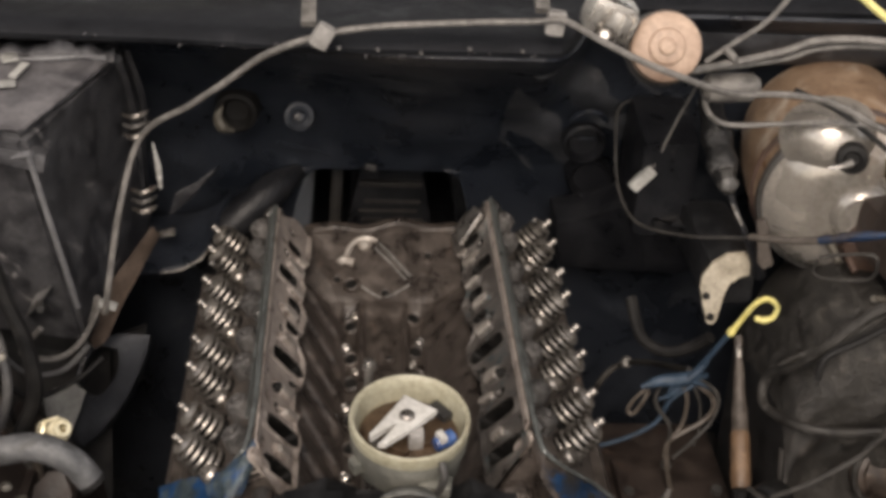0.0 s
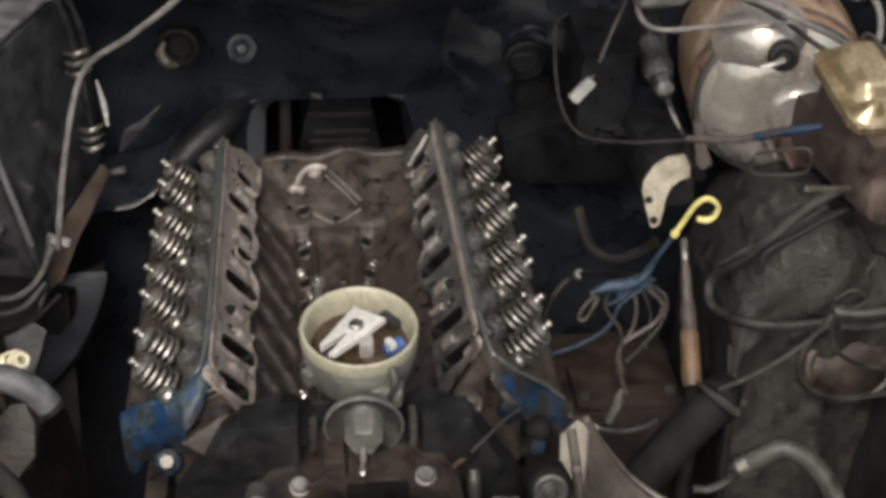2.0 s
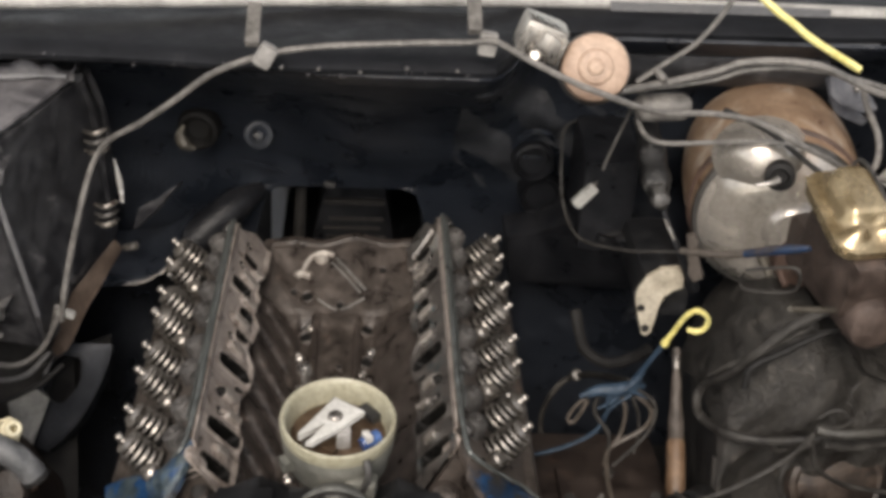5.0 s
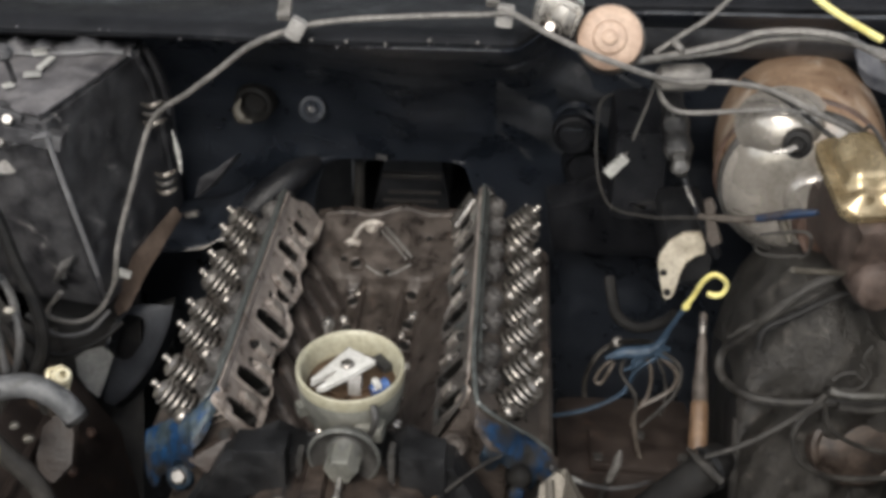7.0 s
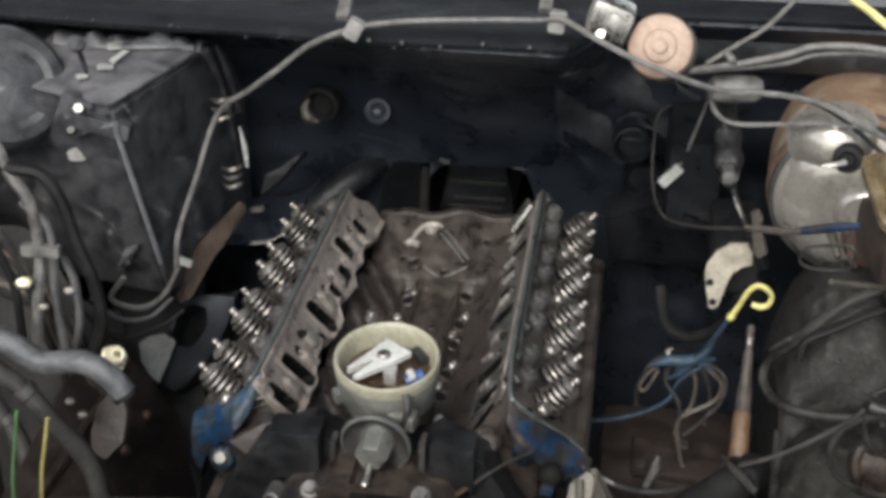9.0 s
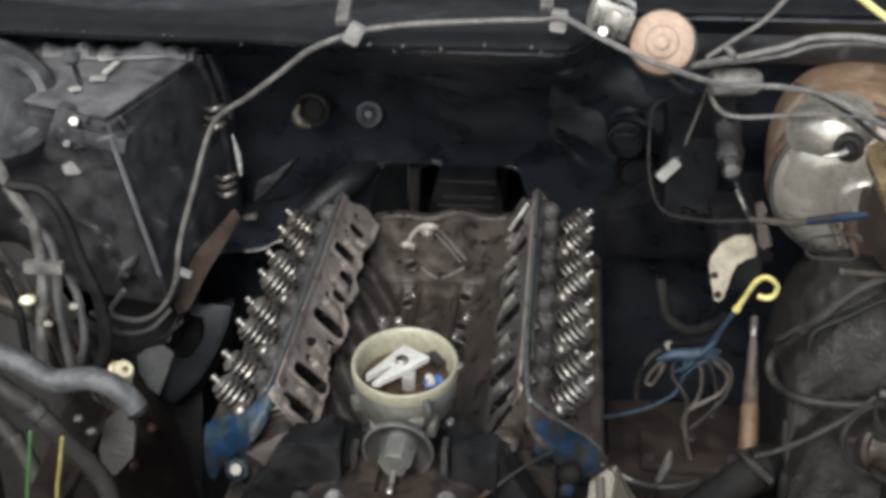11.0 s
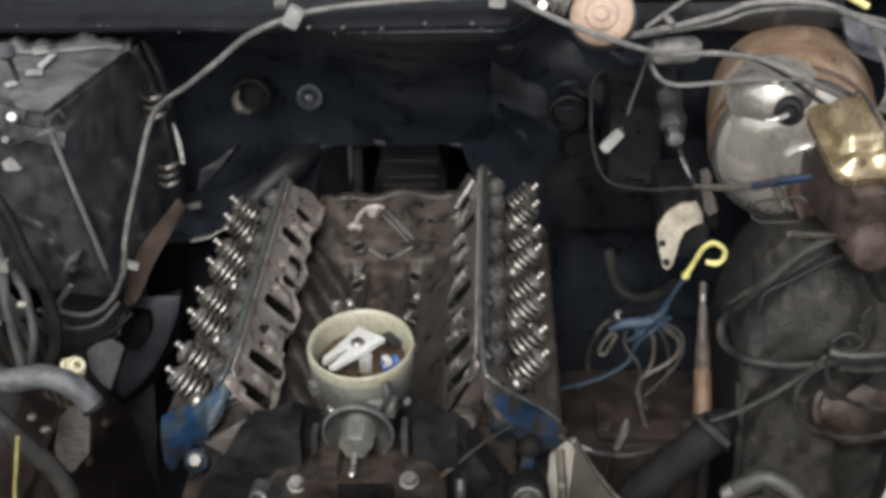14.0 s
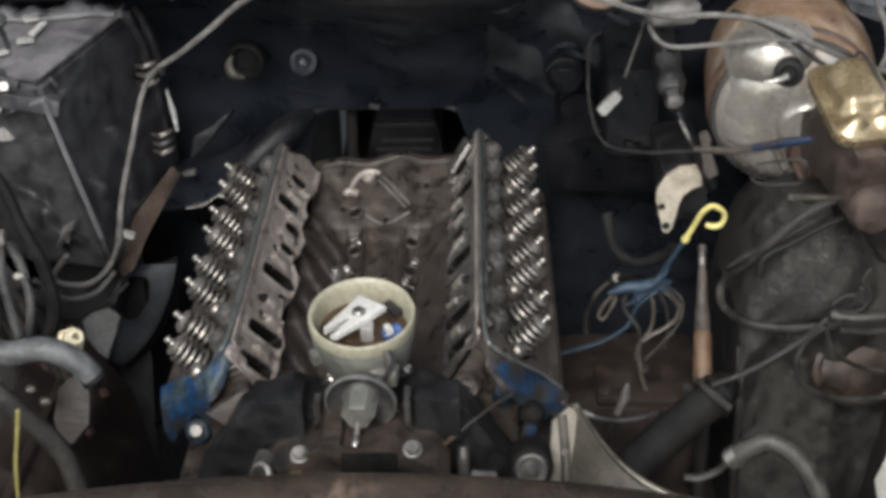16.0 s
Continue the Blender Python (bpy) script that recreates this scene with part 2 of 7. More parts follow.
SLATE = material("slate_grey", (0.017, 0.0190, 0.0235), (0.044, 0.0485, 0.058), 0.5, 0.0, 24, 200, 0.45, (0.070, 0.072, 0.078), 0.60, 0.14)
PALE = material("pale_grey_paint", (0.26, 0.26, 0.245), (0.46, 0.455, 0.43), 0.5, 0.0, 24, 220, 0.2)
CHROME = material("chrome_trim", (0.75, 0.74, 0.71), (0.88, 0.87, 0.84), 0.22, 0.4, 50, 260, 0.05)
# dull, chalky surfaces with little gloss
for dull in (COWL, MATT_BLACK, APRON, DEEP_BLACK, RUBBER, DULL_WIRE):
    dull.node_tree.nodes["Principled BSDF"].inputs["Specular IOR Level"].default_value = 0.22

# ---- building helpers ----


def V(*a):
    return Vector(a)


def part(name, bm, mat, parent=None, label="", sharp=38, smooth=True):
    """Links a bmesh as one mesh object, under its thing if there is one."""
    bmesh.ops.recalc_face_normals(bm, faces=bm.faces)
    me = bpy.data.meshes.new(name)
    bm.to_mesh(me)
    bm.free()
    me.materials.append(mat)
    if smooth:
        me.shade_smooth()
        me.set_sharp_from_angle(angle=radians(sharp))
    ob = new(name, me)
    ob.parent = parent
    if label:
        tagged(ob, label)
    return ob


def twin(ob, m, parent=None):
    """Another part on the same mesh."""
    o = new(ob.name.split(".")[0], ob.data)
    o.parent = parent if parent else ob.parent
    o.matrix_basis = m
    return o


def thing(name, at, label, category, group="", kind=""):
    e = new(name)
    e.location = at
    e.empty_display_size = 0.02
    tagged(e, label, category, group, kind)
    return e


def frame_of(d, up=(0, 0, 1)):
    """A turn whose z axis is d."""
    return Vector(d).normalized().to_track_quat("Z", "Y").to_matrix().to_4x4()


def lathe(bm, profile, at=(0, 0, 0), axis=(0, 0, 1), seg=24, squash=1.0):
    """Turns a profile of (radius, height) round an axis."""
    m = Matrix.Translation(at) @ frame_of(axis)
    rings = []
    for r, h in profile:
        if r < 1e-6:
            rings.append([bm.verts.new(m @ V(0, 0, h))])
        else:
            rings.append([bm.verts.new(m @ V(r * math.cos(2 * math.pi * k / seg), squash * r * math.sin(2 * math.pi * k / seg), h)) for k in range(seg)])
    for a, b in zip(rings, rings[1:]):
        for k in range(seg):
            j = (k + 1) % seg
            if len(a) == 1 and len(b) == 1:
                continue
            if len(a) == 1:
                bm.faces.new((a[0], b[k], b[j]))
            elif len(b) == 1:
                bm.faces.new((a[k], a[j], b[0]))
            else:
                bm.faces.new((a[k], a[j], b[j], b[k]))
    return bm


def turned(profile, at=(0, 0, 0), axis=(0, 0, 1), seg=24):
    return lathe(bmesh.new(), profile, at, axis, seg)


def spline(pts, steps=6):
    """Catmull-Rom through the points."""
    p = [Vector(q) for q in pts]
    if len(p) < 3:
        return p
    ext = [2 * p[0] - p[1], *p, 2 * p[-1] - p[-2]]
    out = []
    for i in range(1, len(ext) - 2):
        a, b, c, d = ext[i - 1 : i + 3]
        for k in range(steps):
            t = k / steps
            out.append(0.5 * (2 * b + (c - a) * t + (2 * a - 5 * b + 4 * c - d) * t * t + (3 * b - a - 3 * c + d) * t**3))
    out.append(p[-1])
    return out


def sweep(bm, pts, r, seg=8, steps=6, radii=None, cap=True):
    """A tube along a smooth path. radii: optional radius factors along it."""
    path = spline(pts, steps)
    n = len(path)
    tang = [(path[min(i + 1, n - 1)] - path[max(i - 1, 0)]).normalized() for i in range(n)]
    side = tang[0].orthogonal().normalized()
    rings = []
    for i in range(n):
        side = (side - tang[i] * side.dot(tang[i])).normalized()
        other = tang[i].cross(side)
        f = r
        if radii:
            u = i / (n - 1) * (len(radii) - 1)
            k = min(int(u), len(radii) - 2)
            f = r * (radii[k] + (radii[k + 1] - radii[k]) * (u - k))
        rings.append([bm.verts.new(path[i] + f * (math.cos(2 * math.pi * k / seg) * side + math.sin(2 * math.pi * k / seg) * other)) for k in range(seg)])
    for a, b in zip(rings, rings[1:]):
        for k in range(seg):
            j = (k + 1) % seg
            bm.faces.new((a[k], a[j], b[j], b[k]))
    if cap:
        bm.faces.new(rings[0])
        bm.faces.new(rings[-1])
    return bm


def tube(pts, r, seg=8, steps=6, radii=None):
    return sweep(bmesh.new(), pts, r, seg, steps, radii)


def box(bm, centre, size, m=None, bevel=0.0):
    res = bmesh.ops.create_cube(bm, size=1.0, matrix=Matrix.Translation(centre) @ (m if m else Matrix.Identity(4)) @ Matrix.Diagonal((*size, 1)))
    if bevel:
        edges = list({e for v in res["verts"] for e in v.link_edges})
        bmesh.ops.bevel(bm, geom=edges, offset=bevel, segments=2, affect="EDGES", profile=0.7)
    return bm


def boxed(centre, size, m=None, bevel=0.0):
    return box(bmesh.new(), centre, size, m, bevel)


def plate(bm, outline, along, bevel=0.0):
    """A flat outline of 3D points pushed out along a vector."""
    a = [bm.verts.new(Vector(p)) for p in outline]
    b = [bm.verts.new(Vector(p) + Vector(along)) for p in outline]
    n = len(a)
    faces = [bm.faces.new(a), bm.faces.new(b[::-1])]
    for k in range(n):
        faces.append(bm.faces.new((a[k], b[k], b[(k + 1) % n], a[(k + 1) % n])))
    if bevel:
        bmesh.ops.bevel(bm, geom=list({e for f in faces for e in f.edges}), offset=bevel, segments=2, affect="EDGES", profile=0.7)
    return bm


def plated(outline, along, bevel=0.0):
    return plate(bmesh.new(), outline, along, bevel)


def sheet(bm, rows):
    """A skin over rows of points."""
    g = [[bm.verts.new(Vector(p)) for p in row] for row in rows]
    for a, b in zip(g, g[1:]):
        for k in range(len(a) - 1):
            bm.faces.new((a[k], a[k + 1], b[k + 1], b[k]))
    return bm


def thick(bm, t):
    """Gives a skin its thickness."""
    bmesh.ops.recalc_face_normals(bm, faces=bm.faces)
    bmesh.ops.solidify(bm, geom=list(bm.faces), thickness=t)
    return bm


def smoothstep(a, b, x):
    t = np.clip((x - a) / (b - a), 0, 1)
    return t * t * (3 - 2 * t)


def hexbolt(bm, at, axis, r, h, seg=6):
    lathe(bm, [(0, 0), (r, 0), (r, h * 0.85), (r * 0.86, h), (0, h)], at, axis, seg)
    return bm

# ---- the car's bay: ground, firewall, cowl, aprons ----
ground = part("ground", boxed((0, 0, -0.86), (400, 400, 0.1)), ASPHALT)
tagged(ground, "grey asphalt ground beneath the open engine bay", "ground", kind="structure")

FW_Z = [-0.60, -0.10, -0.03, 0.0, 0.03, 0.07, 0.11, 0.17, 0.22, 0.250, 0.262]
FW_Y = [0.52, 0.535, 0.535, 0.530, 0.515, 0.478, 0.455, 0.375, 0.285, 0.225, 0.212]


def firewall_y(z):
    return float(np.interp(z, FW_Z, FW_Y))


def drop_back(x):
    """How far the cowl steps back behind the wiper motor."""
    return float(smoothstep(0.14, 0.21, x))


def arch(x):
    """Height of the firewall's lower edge: an opening round the gearbox, closed panels beside it."""
    side = max(abs(x - 0.001) - 0.082, 0.0)
    return 0.002 - 0.62 * float(smoothstep(0.0, 0.115, side)) - 0.3 * side


def slide(x):
    """The passenger end of the cowl lies further back and lower."""
    return float(smoothstep(0.06, -0.34, x))


def recess(x, z):
    """The panel is dished on the passenger side."""
    return 0.030 * float(smoothstep(0.03, -0.07, x)) * float(smoothstep(0.0, 0.07, z)) * (1 - float(smoothstep(0.14, 0.20, z)))


rows = []
zs = [0.262, 0.257, 0.25, 0.235, 0.22, 0.20, 0.17, 0.14, 0.11, 0.09, 0.07, 0.05, 0.03, 0.015, 0.0]
for x in np.linspace(-0.80, 0.80, 161):
    b = arch(x)
    k = drop_back(x) + 0.85 * slide(x)
    col = [(x, firewall_y(z) + 0.004 * math.sin(9 * x + 2) * smoothstep(0.25, 0.1, z) + 0.13 * k * smoothstep(0.09, 0.26, z) + recess(x, z), max(min(z, 0.262 - 0.030 * slide(x)), b)) for z in zs]
    for k in range(1, 9):
        z = min(0.0, b * k / 8)
        col.append((x, firewall_y(z), z))
    rows.append(col)
fw = part("firewall", thick(sheet(bmesh.new(), rows), 0.004), FIREWALL, sharp=50)
tagged(fw, "black painted steel firewall with dust and a gearbox opening", "firewall", kind="structure")

# raised swage, grommet, plug, round cover and seam pieces on the firewall
grommet = part("grommet", turned([(0.0, -0.004), (0.012, -0.002), (0.015, 0.004), (0.019, 0.008), (0.023, 0.006), (0.025, -0.012)], (-0.162, 0.472, 0.094), (-0.1, -1, -0.05), 28), MATT_BLACK, fw, "round black rubber grommet")
part("worn_lip", tube([(-0.1765, 0.4645, 0.102), (-0.1815, 0.463, 0.090), (-0.1765, 0.4625, 0.079), (-0.164, 0.4625, 0.074)], 0.0056, 8, radii=[0.3, 1.0, 1.3, 0.4]), SHIELD, grommet, "grey crescent along the grommet's lip")
plug = part("plug", turned([(0, 0.006), (0.005, 0.006), (0.008, 0.002), (0.012, 0.004), (0.016, 0.003), (0.018, -0.012)], (-0.095, 0.487, 0.083), (0, -1, 0.3), 24), FIREWALL, fw, "domed black plug")
# steel disc stands in for the highlight on the plug's dome
part("glint", turned([(0, 0.003), (0.0035, 0.002), (0.004, -0.002)], (-0.0965, 0.481, 0.085), (0, -1, 0.3), 12), DARK_STEEL, plug, "small disc painted as the dome's highlight")
cover = part("round_cover", turned([(0, -0.006), (0.0165, -0.006), (0.019, 0.002), (0.021, 0.006), (0.0235, 0.004), (0.025, -0.03)], (0.219, 0.452, 0.074), (0, -1, -0.05), 32), DEEP_BLACK, fw, "black round blanking cover")
part("slot", boxed((0.219, 0.4520, 0.080), (0.024, 0.004, 0.003), bevel=0.001), FIREWALL, cover)
part("upper_ring", tube([(0.200, 0.436, 0.108), (0.208, 0.430, 0.118), (0.219, 0.428, 0.121), (0.230, 0.430, 0.118), (0.238, 0.436, 0.108)], 0.0034, 8), FIREWALL, cover)
part("round_cover", turned([(0, -0.006), (0.018, -0.006), (0.021, 0.0), (0.024, 0.003), (0.026, 0.0), (0.027, -0.05)], (0.236, 0.486, 0.014), (0, -1, -0.05), 28), DEEP_BLACK, fw, "black round blanking cover")
# shallow pressings and dusty seam in the sheet
for x0, z0, x1, z1 in ((0.155, 0.150, 0.175, 0.035), (-0.12, 0.045, -0.06, 0.020)):
    part("pressing", tube([(x0 + (x1 - x0) * u, firewall_y(z0 + (z1 - z0) * u) - 0.0005, z0 + (z1 - z0) * u) for u in (0, 0.25, 0.5, 0.75, 1)], 0.0026, 6, radii=[0.5, 1, 1, 1, 0.5]), FIREWALL, fw)
part("clip", boxed((-0.014, 0.512, 0.012), (0.014, 0.006, 0.007), Matrix.Rotation(0.2, 4, "Y"), 0.002), BLACK, fw, "small steel clip")
part("screw", turned([(0, 0.004), (0.003, 0.004), (0.004, 0.0), (0.004, -0.02)], (0.033, 0.520, 0.030), (0, -1, 0.2), 10), BRIGHT, fw, "small bright screw")

rows = []
for k in range(25):
    x = 0.128 + 0.165 * k / 24
    top, low = 0.196 - 0.9 * max(x - 0.25, 0.0) - 0.02 * math.sin(30 * x), 0.012 + 1.2 * max(0.165 - x, 0.0) + 0.012 * math.sin(55 * x)
    rows.append([(x, firewall_y(z) + 0.13 * drop_back(x) * float(smoothstep(0.09, 0.26, z)) - 0.0045 + 0.002 * math.sin(70 * x + 60 * z), z) for z in np.linspace(top, low, 24)])
part("dusty_plate", thick(sheet(bmesh.new(), rows), 0.002), DUST_BLACK, fw, "dusty grey-black stiffening plate", sharp=60)

# cowl with its folded lip and a row of screws
prof = [(0.214, 0.258), (0.207, 0.262), (0.205, 0.267), (0.211, 0.2725), (0.235, 0.2750), (0.30, 0.2710), (0.36, 0.267), (0.45, 0.262), (0.80, 0.25)]
bm = sheet(bmesh.new(), [[(x, y + 0.0015 * math.sin(23 * x) + 0.012 * (x / 0.5) ** 2 + 0.13 * drop_back(x) + 0.09 * slide(x), z - 0.028 * slide(x)) for y, z in prof] for x in np.linspace(-0.80, 0.80, 121)])
cowl = part("cowl", thick(bm, 0.003), COWL)
tagged(cowl, "black cowl panel with a folded dusty lip", "cowl", kind="structure")
slope_rows = [[(0.279, 0.4, 0.281), (0.279, 0.385, 0.254), (0.279, 0.375, 0.235), (0.281, 0.38, 0.214), (0.283, 0.4, 0.194)],
              [(0.331, 0.4, 0.281), (0.331, 0.385, 0.254), (0.332, 0.375, 0.234), (0.333, 0.38, 0.213), (0.337, 0.4, 0.194)],
              [(0.392, 0.4, 0.281), (0.392, 0.385, 0.254), (0.392, 0.375, 0.234), (0.395, 0.38, 0.213), (0.399, 0.4, 0.194)],
              [(0.453, 0.4, 0.281), (0.453, 0.385, 0.253), (0.453, 0.375, 0.234), (0.456, 0.38, 0.213), (0.461, 0.4, 0.194)],
              [(0.513, 0.4, 0.28), (0.513, 0.385, 0.253), (0.513, 0.375, 0.234), (0.517, 0.38, 0.213), (0.523, 0.4, 0.194)]]
part("end_slope", thick(sheet(bmesh.new(), [spline(r, 3) for r in zip(*[spline(r, 4) for r in zip(*slope_rows)])]), 0.003), DUST_BLACK, cowl, "dusty sloping end of the cowl", sharp=60)
bm = bmesh.new()
random.seed(5)
for k in range(22):
    x = random.uniform(-0.50, 0.13)
    w = random.uniform(0.0008, 0.0032)
    box(bm, (x, 0.2035 + 0.012 * (x / 0.5) ** 2 + 0.0015 * math.sin(23 * x) + 0.09 * slide(x), 0.2665 + random.uniform(-0.005, 0.004) - 0.028 * slide(x)), (w * 0.7, 0.002, random.uniform(0.0005, 0.0013)), Matrix.Rotation(random.uniform(-0.5, 0.5), 4, "Y"))
tagged(part("dust_flakes", bm, DUSTY, cowl, "pale flakes of dust on the lip"), kind="stuff")
random.seed(4)
bolt = None
for k in range(5):
    x = -0.045 + 0.037 * k + random.uniform(-0.012, 0.012)
    bm = turned([(0, 0.0012), (0.0012, 0.0012), (0.0021, 0.0), (0.0021, -0.008)], (0, 0, 0), (0, -1, 0.3), 8)
    if bolt is None:
        bolt = part("screw", bm, DARK_STEEL, cowl)
        bolt.location = (x, 0.203, 0.268)
    else:
        bm.free()
        twin(bolt, Matrix.Translation((x, 0.203, 0.268 + random.uniform(-0.003, 0.003))))

# inner aprons, left and right, and the tail of the bay
def apron(name, side, label):
    rows = []
    out = 0.08 if side > 0 else 0.0
    for y in np.linspace(-0.75, 0.60, 40):
        bulge = 0.05 * math.exp(-((y - 0.12) / 0.2) ** 2)
        rows.append([(side * (0.66 - bulge * 0.2), y, 0.24), (side * (0.60 + 0.6 * out - bulge), y, 0.225), (side * (0.575 + out - bulge), y, 0.16), (side * (0.56 + out - bulge), y, 0.0),
                     (side * (0.53 + out - bulge), y, -0.2), (side * (0.50 + out - bulge), y, -0.40), (side * 0.46, y, -0.60)])
    ob = part(name, thick(sheet(bmesh.new(), rows), 0.004), APRON)
    return tagged(ob, label, "apron", kind="structure")


apron("apron_left", -1, "dusty dark inner fender apron")
apron("apron_right", 1, "dusty dark inner fender apron")
for side, name in ((-1, "fender_left"), (1, "fender_right")):
    rows = []
    for y in np.linspace(-0.85, 0.75, 24):
        rows.append([(side * (0.66 + 0.01), y, 0.235), (side * 0.67, y, 0.262), (side * 0.70, y, 0.275), (side * 0.78, y, 0.262), (side * 0.86, y, 0.20), (side * 0.90, y, 0.05), (side * 0.90, y, -0.55)])
    tagged(part(name, thick(sheet(bmesh.new(), rows), 0.003), FIREWALL), "dark painted front fender beside the open bay", "fender", kind="structure")
front = part("front_panel", boxed((0, -0.50, -0.22), (1.3, 0.03, 0.46), bevel=0.01), BLACK)
tagged(front, "black radiator support panel at the front of the bay", "panel", kind="structure")
under = part("crossmember", boxed((0, 0.02, -0.52), (1.1, 0.16, 0.10), bevel=0.02), BLACK)
tagged(under, "grimy black front crossmember under the engine", "crossmember", kind="structure")
for side in (-1, 1):
    ob = part("frame_rail", boxed((side * 0.40, 0.05, -0.43), (0.09, 1.3, 0.14), bevel=0.015), BLACK)
    tagged(ob, "grimy black chassis frame rail", "frame rail", kind="structure")

# the open hood overhead, hinged behind the cowl; unseen, added to shade upward faces
bm = bmesh.new()
rows = []
for u in np.linspace(0, 1, 14):
    y, z = 0.66 - 0.80 * u, 0.38 + 0.98 * u
    rows.append([(x, y - 0.03 * (1 - (x / 0.75) ** 2), z + 0.02 * (1 - (x / 0.75) ** 2)) for x in np.linspace(-0.75, 0.75, 13)])
hood = part("hood", thick(sheet(bm, rows), 0.02), BLACK)
tagged(hood, "black raised hood, unseen, added to shade the bay", "hood", kind="structure")

# ---- the engine: block, two bare cylinder heads ----
VALVES = [0.0, 0.046, 0.11125, 0.15725, 0.2225, 0.2685, 0.33375, 0.37975]
SHIFT = {-1: 0.0, 1: 0.028}


def valley_height(x, y):
    """The floor of the lifter valley: slanting pushrod ribs on the walls, a lifter channel each side, a smooth middle, the raised rear plate."""
    ax = abs(x)
    wall = float(smoothstep(0.044, 0.052, ax))
    z = -0.098 + 0.036 * smoothstep(0.042, 0.088, ax)
    wave = math.cos(2 * math.pi * (y - 1.15 * (ax - 0.06) - 0.010) / 0.0556)
    wave = math.copysign(abs(wave) ** 0.6, wave)
    z += (0.0045 if x < 0 else 0.0006) * wave * wall
    # channel with a raised lip on both sides
    z += 0.006 * smoothstep(0.019, 0.022, ax) * (1 - smoothstep(0.025, 0.028, ax))
    z -= 0.007 * smoothstep(0.026, 0.029, ax) * (1 - smoothstep(0.040, 0.045, ax))
    z += 0.004 * (1 - smoothstep(0.002, 0.012, ax))
    rear = smoothstep(0.352, 0.380, y + 0.20 * (0.03 - ax))
    plate_z = -0.087 + 0.5556 * min(max(y - 0.376, 0.0), 0.080)
    plate_z += 0.0022 * math.cos(2 * math.pi * (y - 1.15 * (ax - 0.06) - 0.010) / 0.0556) * float(smoothstep(0.046, 0.060, ax)) * (1 if x < 0 else 0.2)
    z = z * (1 - rear) + plate_z * rear
    front = smoothstep(0.02, -0.035, y)
    return float(z * (1 - front) + -0.070 * front)


block = thing("engine_block", (0, 0.2, -0.40), "oily brown cast iron V8 engine block, opened, in the bay", "engine block")
back = Matrix.Translation((0, -0.2, 0.40))


def own(ob, t):
    """Keeps a part where it was built, under a thing that stands elsewhere."""
    ob.matrix_parent_inverse = Matrix.Translation(-t.location)
    return ob


xs, ys = np.linspace(-0.088, 0.088, 89), np.linspace(-0.055, 0.470, 230)
bm = sheet(bmesh.new(), [[(x, y, valley_height(x, y)) for x in xs] for y in ys])
own(part("valley", bm, OILY_IRON, block, "oily brown lifter valley with cast ribs", sharp=60), block)
# crankcase below the valley, to the sides and the ends
bm = plated([(-0.088, -0.05, -0.05), (0.088, -0.05, -0.05), (0.185, -0.05, -0.155), (0.13, -0.05, -0.30), (0.12, -0.05, -0.40), (-0.12, -0.05, -0.40), (-0.13, -0.05, -0.30), (-0.185, -0.05, -0.155)], (0, 0.003, 0), 0)
own(part("front_face", bm, BLACK, block), block)
bm = plated([(-0.088, 0.468, -0.06), (0.088, 0.468, -0.06), (0.17, 0.468, -0.15), (0.12, 0.468, -0.40), (-0.12, 0.468, -0.40), (-0.17, 0.468, -0.15)], (0, -0.003, 0), 0)
own(part("rear_face", bm, BLACK, block), block)
for side in (-1, 1):
    bm = plated([(side * 0.185, -0.05, -0.155), (side * 0.13, -0.05, -0.30), (side * 0.12, -0.05, -0.40), (side * 0.105, -0.05, -0.40), (side * 0.11, -0.05, -0.29), (side * 0.165, -0.05, -0.15)], (0, 0.518, 0), 0)
    own(part("skirt", bm, OILY_IRON, block), block)
bm = plated([(-0.12, -0.05, -0.40), (0.12, -0.05, -0.40), (0.09, -0.05, -0.56), (-0.09, -0.05, -0.56)], (0, 0.518, 0), 0.01)
own(part("oil_pan", bm, BLACK, block), block)

# rear plate: hooked oil line, two ridges, dark bolt holes, low wall
RIDGES = [
    [(-0.048, 0.417), (-0.044, 0.421), (-0.038, 0.4195), (-0.032, 0.418)],
    [(-0.041, 0.423), (-0.036, 0.436), (-0.028, 0.444), (-0.017, 0.447), (-0.006, 0.444)],
    [(-0.003, 0.441), (0.014, 0.423), (0.032, 0.403)],
    [(-0.008, 0.436), (0.008, 0.420), (0.026, 0.400)],
    [(-0.023, 0.392), (-0.013, 0.385), (-0.001, 0.379)],
    [(0.004, 0.380), (0.014, 0.384), (0.030, 0.394)],
]


def on_plate(pts, lift=0.0012):
    return [(x, y, valley_height(x, y) + lift) for x, y in pts]


for n, pts in enumerate(RIDGES):
    own(part("ridge", tube(on_plate(pts), (0.0048, 0.0032, 0.0022, 0.0014, 0.0016, 0.0016)[n], 8, 6), PAD_IRON if n < 2 else GREY_IRON, block, ("hooked oil boss", "hooked oil boss", "", "", "", "")[n]), block)
for x, y in ((-0.050, 0.399), (0.003, 0.385), (0.051, 0.428), (0.005, 0.272)):
    z = valley_height(x, y)
    tilt = (0, valley_height(x, y - 0.004) - valley_height(x, y + 0.004), 0.008)
    own(part("bolt_hole", turned([(0.0040, 0.0012), (0.0048, 0.0016), (0.0058, 0.0), (0.0060, -0.002)], (x, y, z), tilt, 16), OILY_IRON, block), block)
    # flat black disc in place of the shade inside the bolt hole
    own(part("hole", turned([(0, 0.0008), (0.0041, 0.0009)], (x, y, z), tilt, 14), MATT_BLACK, block), block)
bm = bmesh.new()
